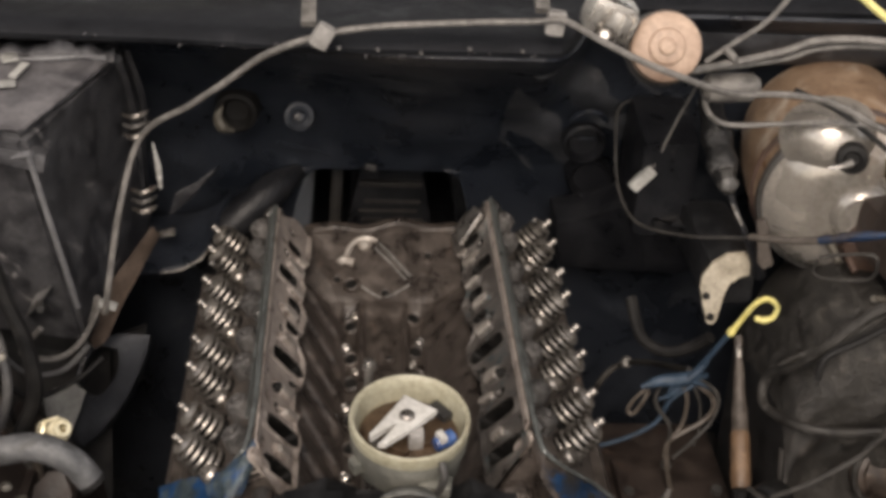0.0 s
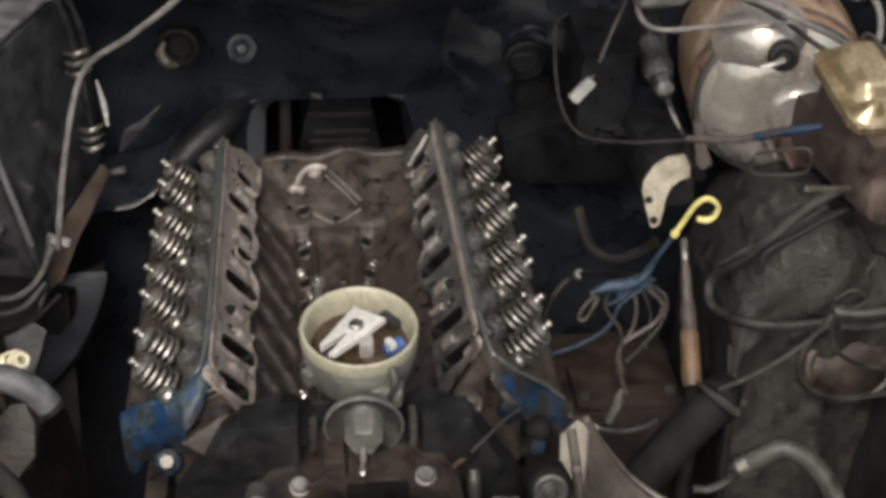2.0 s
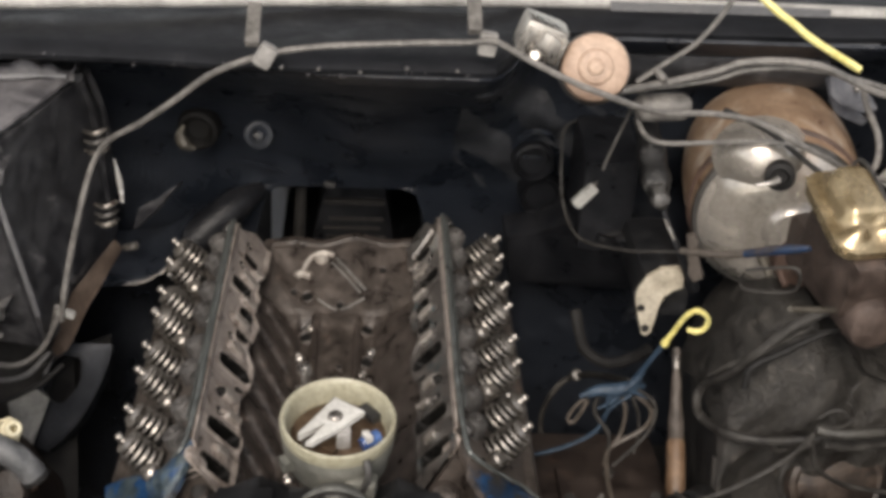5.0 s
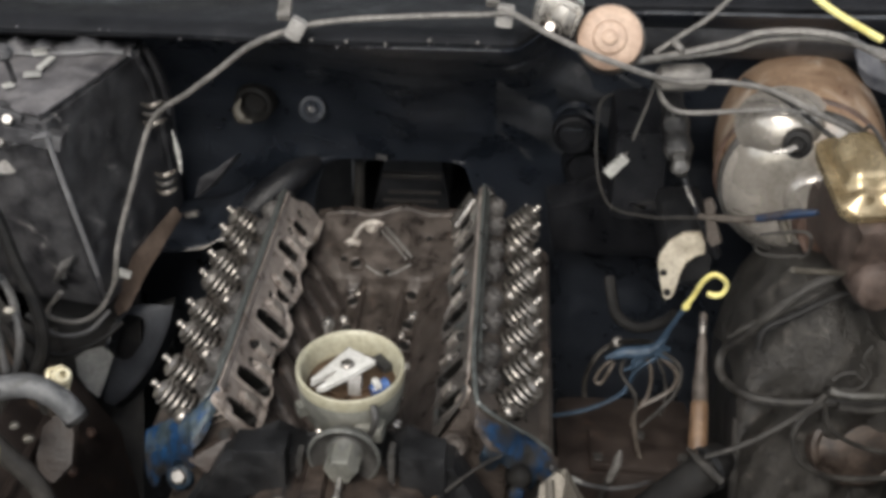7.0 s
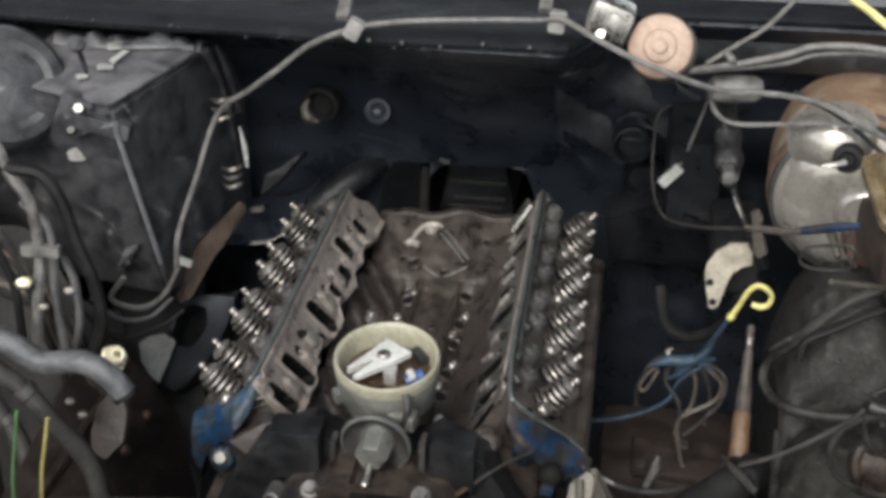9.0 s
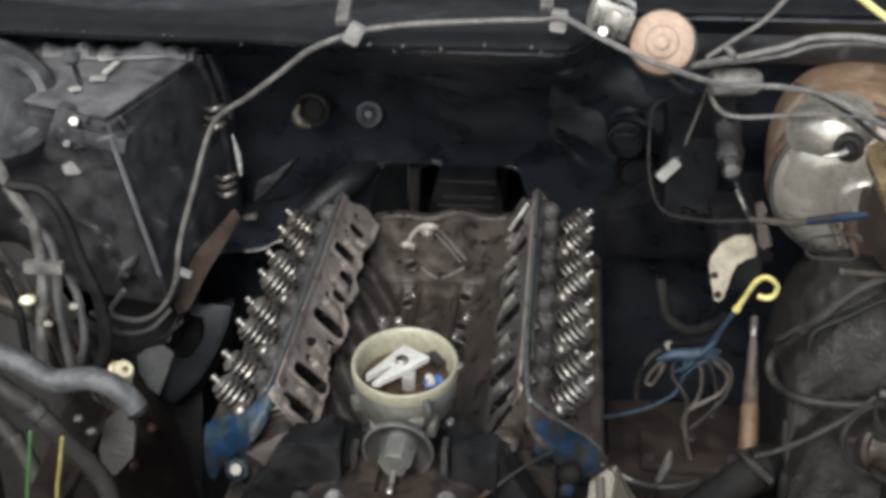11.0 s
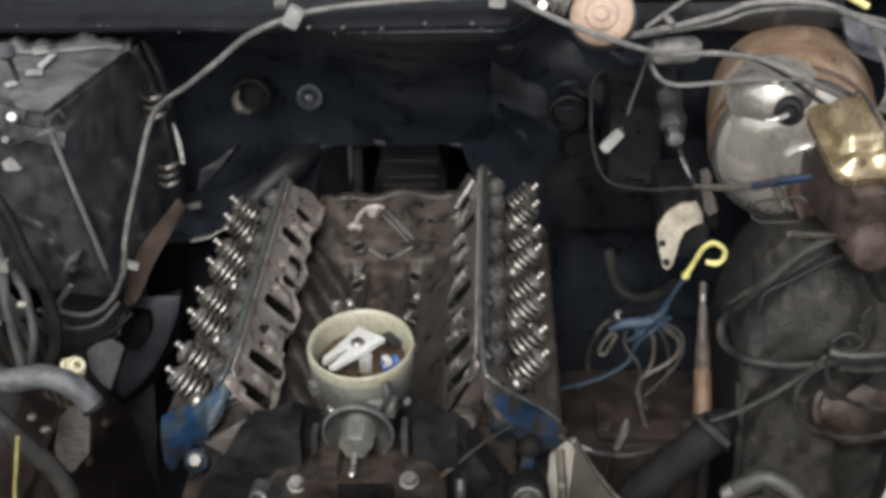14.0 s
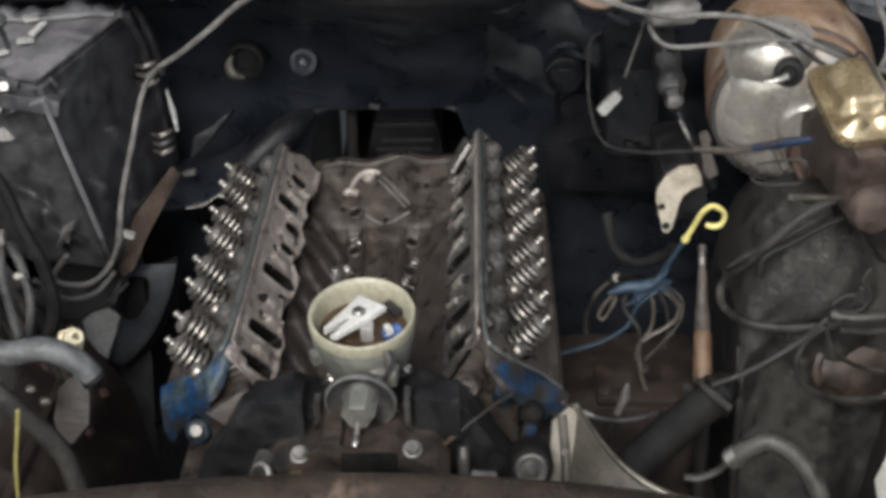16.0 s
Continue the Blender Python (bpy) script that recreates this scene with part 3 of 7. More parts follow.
top = [(x, 0.456 + 0.004 * math.sin(40 * x), -0.036 + 0.003 * math.sin(90 * x) + 0.002 * math.sin(37 * x + 1)) for x in np.linspace(-0.078, 0.085, 30)]
sheet(bm, [[(x, y - 0.003, -0.075) for x, y, z in top], [(x, y - 0.002, z - 0.003) for x, y, z in top], [(x, y + 0.001, z) for x, y, z in top], [(x, y + 0.012, z) for x, y, z in top], [(x, y + 0.014, -0.08) for x, y, z in top]])
own(part("rear_wall", bm, OILY_IRON, block, "rough rear wall of the valley"), block)

x, y = -0.020, 0.440
own(part("gallery_plug", turned([(0, 0.004), (0.004, 0.004), (0.0055, 0.002), (0.0075, 0.003), (0.0085, -0.003)], (x, y, valley_height(x, y) + 0.001), (0, -0.48, 0.87), 16), PAD_IRON, block, "round gallery plug"), block)
# lifters: bright worn tops along both rows
random.seed(11)
for side in (-1, 1):
    for k, v in enumerate(VALVES):
        x, y = side * 0.034, v + SHIFT[side] * 0.5 + 0.012
        if y > 0.40:
            continue
        z = valley_height(x, y)
        own(part("lifter_bore", turned([(0.0062, 0.0006), (0.0080, 0.0024), (0.0094, 0.0016), (0.0105, -0.002)], (x, y, z + 0.003), (side * 0.25, -0.35, 1), 16), OILY_IRON, block), block)
        # black disc imitates the shaded inside of the bore
        own(part("lifter_hole", turned([(0, 0.0008), (0.0064, 0.0010)], (x, y, z + 0.003), (side * 0.25, -0.35, 1), 16), MATT_BLACK, block), block)
        bm = turned([(0, 0.003), (0.003, 0.0045), (0.0050, 0.0034), (0.0056, 0.001), (0.0056, -0.006)], (x - side * 0.005 * (-1) ** k, y + 0.019, z + 0.004), (side * 0.3, -0.4, 1), 12)
        own(part("lifter", bm, BRIGHT if k % 2 else STEEL, block), block)
bm = turned([(0, 0.156), (0.0045, 0.155), (0.006, 0.151), (0.006, 0.146), (0.004, 0.145), (0.004, 0.0)], (-0.021, 0.041, -0.105), (0, 0, 1), 12)
own(part("long_bolt", bm, BRIGHT, block, "long bolt with a bright worn head"), block)


PORTS = [(-0.022, 0.0092, 0.40, 0.27), (0.034, 0.0100, 0.44, 0.29), (0.144, 0.0105, 0.44, 0.29), (0.205, 0.0070, 0.47, 0.11), (0.252, 0.0080, 0.50, 0.13), (0.296, 0.0100, 0.30, 0.20), (0.362, 0.0070, 0.40, 0.14)]
PADS = [(0.004, 0.0085, 0.46, 0.17), (0.064, 0.007, 0.55, 0.16), (0.094, 0.010, 0.40, 0.20), (0.178, 0.009, 0.42, 0.20), (0.230, 0.0085, 0.40, 0.22), (0.276, 0.007, 0.50, 0.18), (0.322, 0.010, 0.44, 0.22), (0.346, 0.007, 0.60, 0.14)]
HOLES = [(0.083, 0.25), (0.059, 0.33), (0.122, 0.60), (0.188, 0.30), (0.245, 0.62), (0.336, 0.26), (0.392, 0.34)]
EDGE_Y = [-0.055, -0.028, 0.044, 0.060, 0.084, 0.121, 0.132, 0.165, 0.184, 0.194, 0.212, 0.226, 0.262, 0.274, 0.290, 0.314, 0.328, 0.345, 0.370, 0.395, 0.46]
EDGE_U = [0.80, 0.84, 0.84, 0.80, 0.68, 0.66, 0.80, 0.88, 0.86, 0.68, 0.64, 0.78, 0.85, 0.72, 0.70, 0.79, 0.67, 0.66, 0.80, 0.87, 0.87]


def intake_face(side):
    """The sloping port face: deep ports coloured black as shade, bare pads between them, a lobed lower edge, a rounded
    rear end.
    """
    s0 = SHIFT[side]

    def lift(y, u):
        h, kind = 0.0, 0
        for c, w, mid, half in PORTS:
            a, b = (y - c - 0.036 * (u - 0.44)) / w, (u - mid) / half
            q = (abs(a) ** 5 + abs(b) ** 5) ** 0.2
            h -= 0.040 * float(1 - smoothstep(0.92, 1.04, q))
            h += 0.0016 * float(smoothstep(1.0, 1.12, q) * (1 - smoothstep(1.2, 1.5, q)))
            # kind 1: black colour stands in for the shade of a deep port
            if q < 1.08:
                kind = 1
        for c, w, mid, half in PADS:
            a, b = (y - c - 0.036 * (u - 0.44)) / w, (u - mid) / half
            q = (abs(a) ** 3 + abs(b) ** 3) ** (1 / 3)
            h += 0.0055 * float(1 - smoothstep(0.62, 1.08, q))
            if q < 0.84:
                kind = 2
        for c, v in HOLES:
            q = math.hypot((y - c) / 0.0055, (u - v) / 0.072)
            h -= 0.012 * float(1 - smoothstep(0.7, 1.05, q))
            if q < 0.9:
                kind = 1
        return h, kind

    rows, kinds = [], []
    us = np.linspace(0, 1, 44)
    for v in np.linspace(0, 1, 250):
        row, kk = [], []
        for u in us:
            # the rear end bulges towards the lower corner
            y = -0.050 + v * (0.448 + 0.040 * float(smoothstep(0.0, 0.6, u)) * float(smoothstep(0.8, 1.0, v)))
            q = u * float(np.interp(y, EDGE_Y, EDGE_U)) + 0.008 * math.sin(150 * y) * u
            h, k = lift(y, q)
            # soft rolled lower edge
            h += 0.0025 * float(smoothstep(0.86, 0.93, u)) - 0.006 * float(smoothstep(0.95, 1.0, u))
            row.append((side * (0.112 - 0.038 * q - 0.86 * h), s0 + y, 0.010 - 0.066 * q + 0.5 * h))
            kk.append(k)
        end = row[-1]
        row.append((end[0] + side * 0.006, end[1], end[2] - 0.006))
        row.append((end[0] + side * 0.040, end[1], end[2] - 0.020))
        rows.append(row)
        kinds.append(kk + [0, 0])
    bm = sheet(bmesh.new(), rows)
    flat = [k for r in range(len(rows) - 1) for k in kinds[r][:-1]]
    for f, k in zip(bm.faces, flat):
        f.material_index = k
    return bm


def slope(u, w):
    """Across a head: u metres outwards along its cover plane from the inner rail, w metres above that plane."""
    return 0.115 + 0.707 * (u + w), 0.014 + 0.707 * (w - u)


def head_section(side, y, pts):
    return [(side * slope(u, w)[0], y, slope(u, w)[1]) for u, w in pts]


FRONT_EDGE = {-1: ((0.115, 0.125, 0.140, 0.160, 0.181, 0.200), (-0.022, -0.034, -0.038, -0.018, 0.004, 0.018)), 1: ((0.117, 0.124, 0.139, 0.158, 0.175, 0.200), (-0.012, -0.032, -0.029, -0.018, -0.008, -0.004))}


def cylinder_head(side):
    s0 = SHIFT[side]
    rnd = random.Random(3 + side)
    head = thing("cylinder_head", (side * 0.15, s0 + 0.19, -0.10), "oily iron cylinder head, bare valve springs, chipped blue front", "cylinder head", "cylinder heads of the engine")
    y0, y1 = s0 - 0.052, s0 + 0.392
    edge_x, edge_y = FRONT_EDGE[side]

    def front_y(x):
        return float(np.interp(abs(x), edge_x, edge_y))

    # body: rail, pocket floor, outer wall, deck side
    sec = [(-0.004, 0.0), (0.006, 0.0), (0.007, -0.006), (0.014, -0.009), (0.040, -0.007), (0.085, -0.008), (0.104, -0.009), (0.110, -0.002), (0.118, -0.004), (0.121, -0.02), (0.116, -0.060), (0.095, -0.080), (0.075, -0.062), (0.056, -0.060)]
    rows = []
    for v in np.linspace(0, 1, 60):
        base = head_section(side, 0.0, sec)
        rows.append([(x, front_y(x) + 0.002 + (y1 - front_y(x) - 0.002) * v, z) for x, _, z in base])
    bm = sheet(bmesh.new(), rows)
    a = [bm.verts.new(Vector(p)) for p in head_section(side, y1, sec)]
    bm.faces.new(a)
    own(part("casting", bm, HEAD_IRON, head, "dark oily head casting", sharp=30), head)
    # raised gasket rail on the inner side, bending outwards over the painted front end
    path = [(side * 0.1165, y1 + 0.002, 0.018), (side * 0.1165, y1 - 0.12, 0.0185), (side * 0.1165, s0 + 0.12, 0.0185), (side * 0.1165, s0 + 0.02, 0.0180)]
    path += [(side * x, front_y(x) + 0.001, 0.129 - x + 0.003) for x in ((0.121, 0.130) if side < 0 else (0.121, 0.129, 0.142, 0.158, 0.176, 0.192))]
    bm = sweep(bmesh.new(), path, 0.0027, 8, 8, radii=[1, 1, 1, 1, 0.7, 0.3] if side < 0 else [1, 1, 1, 1, 0.9, 0.8, 0.7, 0.65, 0.6, 0.5])
    own(part("gasket_rail", bm, RAIL, head, "worn blue-grey gasket rail"), head)
    bm = bmesh.new()
    sheet(bm, [[(side * 0.1140, y, 0.0165), (side * 0.1125, y, 0.013), (side * 0.1122, y, 0.007)] for y in np.linspace(s0 - 0.030, y1, 12)])
    own(part("rail_edge", thick(bm, 0.002), FACE_IRON, head), head)
    bm = sweep(bmesh.new(), [(side * 0.1215, y1, 0.0125), (side * 0.1215, y1 - 0.15, 0.0130), (side * 0.1215, s0 + 0.10, 0.0130), (side * 0.1225, s0 + 0.01, 0.0115)], 0.0014, 6, 6)
    own(part("gasket_bead", bm, RAIL, head), head)
    # front end: worn shoulder rolling over from the rail, blue paint below it
    f = 1.0 if side < 0 else 0.80
    upper, lower_rows = [], []
    for k in range(61):
        x = edge_x[0] + (0.200 - edge_x[0]) * k / 60
        y, z, u = front_y(x), 0.129 - x, k / 60
        w = 0.0025 * math.sin(9 * u) + 0.0015 * math.sin(23 * u + side)
        g = f * (0.55 + 0.45 * float(smoothstep(0.0, 0.25, u)))
        row = [(side * x, y + 0.004, z), (side * (x - 0.001), y - 0.003 * g, z - 0.001 * g), (side * (x - 0.002), y - 0.011 * g, z - 0.006 * g), (side * (x - 0.003), y - 0.018 * g, z - 0.014 * g), (side * (x - 0.004), y - 0.022 * g, z - (0.024 + w) * g)]
        upper.append(spline(row, 4))
        q = row[4]
        lower_rows.append([q, (q[0] - side * 0.001, q[1] - 0.002, q[2] - 0.008 * g), (q[0] - side * 0.002, q[1] + 0.001, q[2] - (0.016 + 2 * w) * g), (q[0] - side * 0.001, q[1] + 0.012, q[2] - 0.021 * g)])
    bm = thick(sheet(bmesh.new(), upper), 0.003)
    for fc in bm.faces:
        c = fc.calc_center_median()
        u, v = (abs(c.x) - edge_x[0]) / (0.200 - edge_x[0]), (0.129 - abs(c.x) - c.z) / (0.024 * f)
        chip = 0.16 * math.sin(31 * u + 5 * v) * math.cos(19 * v - 7 * u) + 0.11 * math.sin(67 * u - 23 * v + 2 * side) + rnd.uniform(-0.12, 0.12)
        if side < 0:
            fc.material_index = 1 if v + 0.35 * u + 1.3 * chip > 0.80 else 0
        else:
            fc.material_index = 0 if ((u - 0.60) / 0.42) ** 2 + ((v - 0.58) / 0.52) ** 2 + 1.8 * chip < 1.35 else 1
    ob = own(part("shoulder", bm, BLUE_WORN if side < 0 else BLUE, head, "worn teal-grey shoulder below the rail" if side < 0 else "chipped blue shoulder below the rail"), head)
    ob.data.materials.append(BLUE if side < 0 else OILY_IRON)
    bm = thick(sheet(bmesh.new(), lower_rows[17:] if side < 0 else lower_rows[12:48]), 0.003)
    for fc in bm.faces:
        fc.material_index = 1 if rnd.random() < 0.22 else 0
    ob = own(part("front_end", bm, BLUE if side < 0 else GRIME_BLUE, head, "chipped blue painted front end"), head)
    ob.data.materials.append(TIMING)
    own(part("corner_pad", boxed((side * 0.1105, s0 - 0.036, 0.001), (0.008, 0.013, 0.024), Matrix.Rotation(side * 0.6, 4, "Y"), 0.0038), FACE_IRON, head, "worn bare corner"), head)
    own(part("corner_boss", turned([(0, 0.002), (0.004, 0.002), (0.0045, 0.005), (0.007, 0.004), (0.009, 0.0), (0.010, -0.02)], (side * 0.104, s0 - 0.048 if side < 0 else -0.038, -0.034), (-side * 0.2, -1, 0.1), 14), BLACK if side < 0 else OILY_IRON, head, "oily bolt boss at the corner"), head)
    yf = s0 - 0.034 if side < 0 else -0.026
    own(part("front_wall", plated([(side * 0.110, yf, 0.000), (side * 0.080, yf, -0.054), (side * 0.10, yf, -0.10), (side * 0.150, yf, -0.11), (side * 0.150, yf, -0.040), (side * 0.122, yf, -0.006)], (0, 0.006, 0)), OILY_IRON, head), head)
    own(part("lower_wall", plated([(side * 0.150, yf + 0.03, -0.040), (side * 0.150, yf + 0.03, -0.11), (side * 0.185, yf + 0.04, -0.11), (side * 0.195, yf + 0.04, -0.085)], (0, 0.006, 0)), BLACK, head), head)
    # the driver's side face takes the darker iron colour
    face = own(part("intake_face", intake_face(side), FACE_IRON if side < 0 else FACE_DARK, head, "brown intake face, open ports painted black as shade", sharp=50), head)
    face.data.materials.append(MATT_BLACK)
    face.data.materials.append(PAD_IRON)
    # pockets: valve springs with retainer and stem, bosses, studs
    lean = Vector((side * 0.690, 0.0, 0.724)).normalized()
    coil = seat = ret = stem = boss = None
    for k, v in enumerate(VALVES):
        tip = Vector((side * 0.182, s0 + v, 0.0))
        base = tip - lean * 0.042
        m = Matrix.Translation(base - head.location) @ frame_of(lean) @ Matrix.Rotation(rnd.uniform(0, 6.28), 4, "Z")
        if coil is None:
            n = 4.7
            pts = []
            for i in range(int(n * 14) + 1):
                a = 2 * math.pi * i / 14
                u = i / (n * 14)
                pts.append((0.0146 * (1 - 0.20 * u) * math.cos(a), 0.0146 * (1 - 0.20 * u) * math.sin(a), 0.000 + 0.0295 * u))
            coil = part("valve_spring", sweep(bmesh.new(), pts, 0.0019, 7, 1), STEEL, head)
            # black seat and core put shade between the coils by colour
            seat = part("spring_seat", turned([(0.0155, -0.006), (0.0160, 0.0), (0.0145, 0.0015), (0.010, 0.0015), (0.0095, 0.004), (0.0092, 0.018), (0.0060, 0.021), (0.003, 0.021)], seg=18), MATT_BLACK, coil)
            ret = part("retainer", turned([(0.0042, 0.0335), (0.0060, 0.0345), (0.0095, 0.0330), (0.0112, 0.0315), (0.0105, 0.0300), (0.007, 0.0285), (0.005, 0.024)], seg=20), STEEL, coil, "steel spring retainer")
            stem = part("valve_stem", turned([(0, 0.0425), (0.0032, 0.0425), (0.0038, 0.0415), (0.0038, 0.0375), (0.0032, 0.0370), (0.0038, 0.0360), (0.0043, 0.0335), (0.004, 0.015)], seg=12), STEEL, coil, "bright valve stem tip")
            coil.matrix_basis = m
        else:
            c = twin(coil, m, head)
            for o in (seat, ret, stem):
                twin(o, Matrix.Identity(4), c)
        # pedestal boss towards the rail and pushrod hole
        bx, bz = slope(0.027, -0.010)
        mb = Matrix.Translation(V(side * bx, s0 + v + 0.004, bz) - head.location) @ frame_of((side * 0.5, 0, 0.86)) @ Matrix.Rotation(rnd.uniform(0, 3), 4, "Z")
        if boss is None:
            boss = part("boss", turned([(0.0025, 0.013), (0.0040, 0.0165), (0.0078, 0.0175), (0.0105, 0.0155), (0.0118, 0.010), (0.013, 0.0)], seg=16), BOSS_IRON, head, "round machined boss")
            boss.matrix_basis = mb
        else:
            twin(boss, mb, head)
    stud = None
    for k in range(4):
        x, z = slope(0.036, 0.004)
        ms = Matrix.Translation(V(side * 0.1500, s0 + VALVES[2 * k] - 0.022, -0.024) - head.location) @ frame_of((side * 0.62, -0.25, 0.70)) @ Matrix.Rotation(rnd.uniform(0, 3), 4, "Z")
        if stud is None:
            stud = part("pivot_nut", turned([(0, 0.007), (0.006, 0.0075), (0.0085, 0.005), (0.009, 0.0), (0.008, -0.004), (0.0085, -0.012), (0.006, -0.022)], seg=12), STEEL, head, "bright worn rocker pivot")
            stud.matrix_basis = ms
        else:
            twin(stud, ms, head)
    hb = None
    for k in range(5):
        x, z = slope(0.013, -0.010)
        mh = Matrix.Translation(V(side * x, s0 - 0.012 + 0.1045 * k, z) - head.location) @ frame_of((side * 0.707, 0, 0.707)) @ Matrix.Rotation(rnd.uniform(0, 1), 4, "Z")
        if hb is None:
            hb = part("head_bolt", hexbolt(hexbolt(bmesh.new(), (0, 0, 0), (0, 0, 1), 0.012, 0.003, 16), (0, 0, 0.003), (0, 0, 1), 0.0085, 0.009), DARK_STEEL, head, "hex head bolt")
            hb.matrix_basis = mh
        else:
            twin(hb, mh, head)
    return head


head_left = cylinder_head(-1)
head_right = cylinder_head(1)
# bright worn pad at the rear port of the driver's side head
bm = plated([(0.080, 0.420, -0.030), (0.103, 0.428, 0.004), (0.108, 0.405, 0.006), (0.086, 0.392, -0.026)], (-0.004, 0, 0.003), 0.001)
own(part("bare_pad", bm, BRIGHT, head_right, "bare shiny metal pad at the rear port"), head_right)

# ---- distributor, without its cap, at the front of the valley ----
D = V(0.010, -0.050, 0.056)
dist = thing("distributor", (D.x, D.y, -0.07), "open distributor with cream bowl, white rotor and vacuum can", "distributor")
UP = V(0.0, 0.0, 1.0)
LEAN_D = Matrix.Translation(D) @ Matrix.Rotation(radians(10.5), 4, "X") @ Matrix.Translation(-D)


def dpart(name, bm, mat, label="", parent=None, lean=True):
    if lean:
        bm.transform(LEAN_D)
    ob = part(name, bm, mat, parent if parent else dist, label)
    return own(ob, dist) if parent is None else ob


bowl = dpart("bowl", turned([(0.0, -0.024), (0.036, -0.024), (0.0400, -0.022), (0.0425, -0.010), (0.0432, -0.003), (0.0448, 0.000), (0.0462, 0.001), (0.0478, 0.0), (0.0486, -0.003), (0.0484, -0.010), (0.0478, -0.012)], D, UP, 48), BOWL, "cream plastic bowl with a stained rim")
dpart("housing", turned([(0.0470, -0.010), (0.0480, -0.012), (0.0470, -0.026), (0.0440, -0.034), (0.0430, -0.046), (0.036, -0.054), (0.026, -0.060), (0.020, -0.075), (0.019, -0.12)], D, UP, 40), BOWL_OUT, "grey cast housing")
dpart("breaker_plate", turned([(0.0, -0.0195), (0.030, -0.0195), (0.036, -0.0202), (0.0405, -0.022)], D, UP, 32), COPPER_BROWN, "brown breaker plate")
# rotor arm: a wedge pointing to the front left, with slot and screw
a = math.radians(226)
d2, e2 = V(math.cos(a), math.sin(a), 0), V(-math.sin(a), math.cos(a), 0)
C = D + V(-0.001, 0.000, -0.004)
out = [C - d2 * 0.020 + e2 * 0.013, C - d2 * 0.014 - e2 * 0.018, C + d2 * 0.004 - e2 * 0.012, C + d2 * 0.036 - e2 * 0.0085, C + d2 * 0.040 - e2 * 0.0040, C + d2 * 0.012 - e2 * 0.0012, C + d2 * 0.012 + e2 * 0.0012, C + d2 * 0.040 + e2 * 0.0040, C + d2 * 0.036 + e2 * 0.0085, C + d2 * 0.004 + e2 * 0.012]
rotor = dpart("rotor", plated(out, (0, 0, 0.006), 0.0012), WHITE, "white rotor arm with a split tip")
screw_bm = turned([(0, 0.003), (0.0035, 0.003), (0.0055, 0.002), (0.0065, 0.0), (0.0065, -0.004)], C + V(0, 0, 0.0062) + d2 * 0.002, (0, 0, 1), 16)
screw_bm.transform(LEAN_D)
post_bm = boxed(C + V(0.006, -0.012, -0.010), (0.012, 0.012, 0.020), bevel=0.003)
post_bm.transform(LEAN_D)
r2 = part("rotor_screw", screw_bm, STEEL, rotor, "steel screw")
r3 = part("rotor_post", post_bm, GREY, rotor, "grey post")
dpart("condenser", lathe(lathe(bmesh.new(), [(0, 0), (0.0055, 0.0), (0.0062, 0.002), (0.0062, 0.010), (0.0055, 0.012)], D + V(0.020, -0.020, -0.012), (0.9, 0.5, 0.1), 16), [(0.0055, 0.0), (0.007, 0.001), (0.007, 0.006), (0, 0.007)], D + V(0.029, -0.015, -0.011), (0.9, 0.5, 0.1), 16), BLUE_PLASTIC, "blue plastic lead block")
dpart("lead_clip", boxed(D + V(0.0245, -0.0175, -0.006), (0.006, 0.010, 0.008), Matrix.Rotation(0.5, 4, "Z"), 0.001), WHITE, "white clip on the blue block")
dpart("contact_set", box(box(bmesh.new(), D + V(-0.012, -0.018, -0.020), (0.024, 0.006, 0.010), Matrix.Rotation(-0.5, 4, "Z"), 0.001), D + V(0.012, -0.006, -0.019), (0.010, 0.020, 0.010), Matrix.Rotation(0.3, 4, "Z"), 0.001), COPPER_BROWN, "brown contact breaker")
dpart("points_screw", turned([(0, 0.002), (0.004, 0.002), (0.005, 0), (0.005, -0.008)], D + V(-0.026, -0.012, -0.021), UP, 10), STEEL)
dpart("gap_block", boxed(D + V(0.026, 0.022, -0.020), (0.010, 0.020, 0.014), Matrix.Rotation(0.7, 4, "Z"), 0.002), BLACK)
dpart("cap_clip", tube([D + V(0.024, -0.043, -0.006), D + V(0.026, -0.050, -0.016), D + V(0.023, -0.050, -0.030), D + V(0.018, -0.046, -0.044)], 0.0032, 8), DARK_STEEL, "steel cap clip")
dpart("lug", boxed(D + V(-0.040, -0.022, -0.032), (0.014, 0.012, 0.012), Matrix.Rotation(0.5, 4, "Z"), 0.003), BOWL_OUT)
dpart("lug", boxed(D + V(0.020, -0.042, -0.036), (0.026, 0.016, 0.016), Matrix.Rotation(-0.2, 4, "Z"), 0.003), BOWL_OUT)
# vacuum can facing the front
A = V(0.010, -0.108, 0.000)
AX = V(-0.06, -1.0, -0.12).normalized()
can = dpart("vacuum_can", turned([(0.0, -0.016), (0.016, -0.016), (0.026, -0.010), (0.030, -0.002), (0.0320, 0.0), (0.0320, 0.003), (0.0300, 0.004), (0.0270, -0.003), (0.0185, -0.006), (0.014, -0.001), (0.0125, 0.014), (0.0115, 0.018), (0.006, 0.020), (0.0, 0.020)], A, AX, 40), CAN, "grey vacuum advance can with a stepped snout", lean=False)
# dark liner puts the hollow's shade into its colour
part("dish", turned([(0.0290, 0.0030), (0.0262, -0.0015), (0.0185, -0.0045), (0.013, -0.002)], A, AX, 40), DARK_STEEL, can, "dark liner painted as the hollow's shade")
part("collar", turned([(0.0150, -0.004), (0.0150, 0.018), (0.0125, 0.022), (0.0, 0.023)], A, AX, 6), BOWL_OUT, can, "grey hexagon snout")
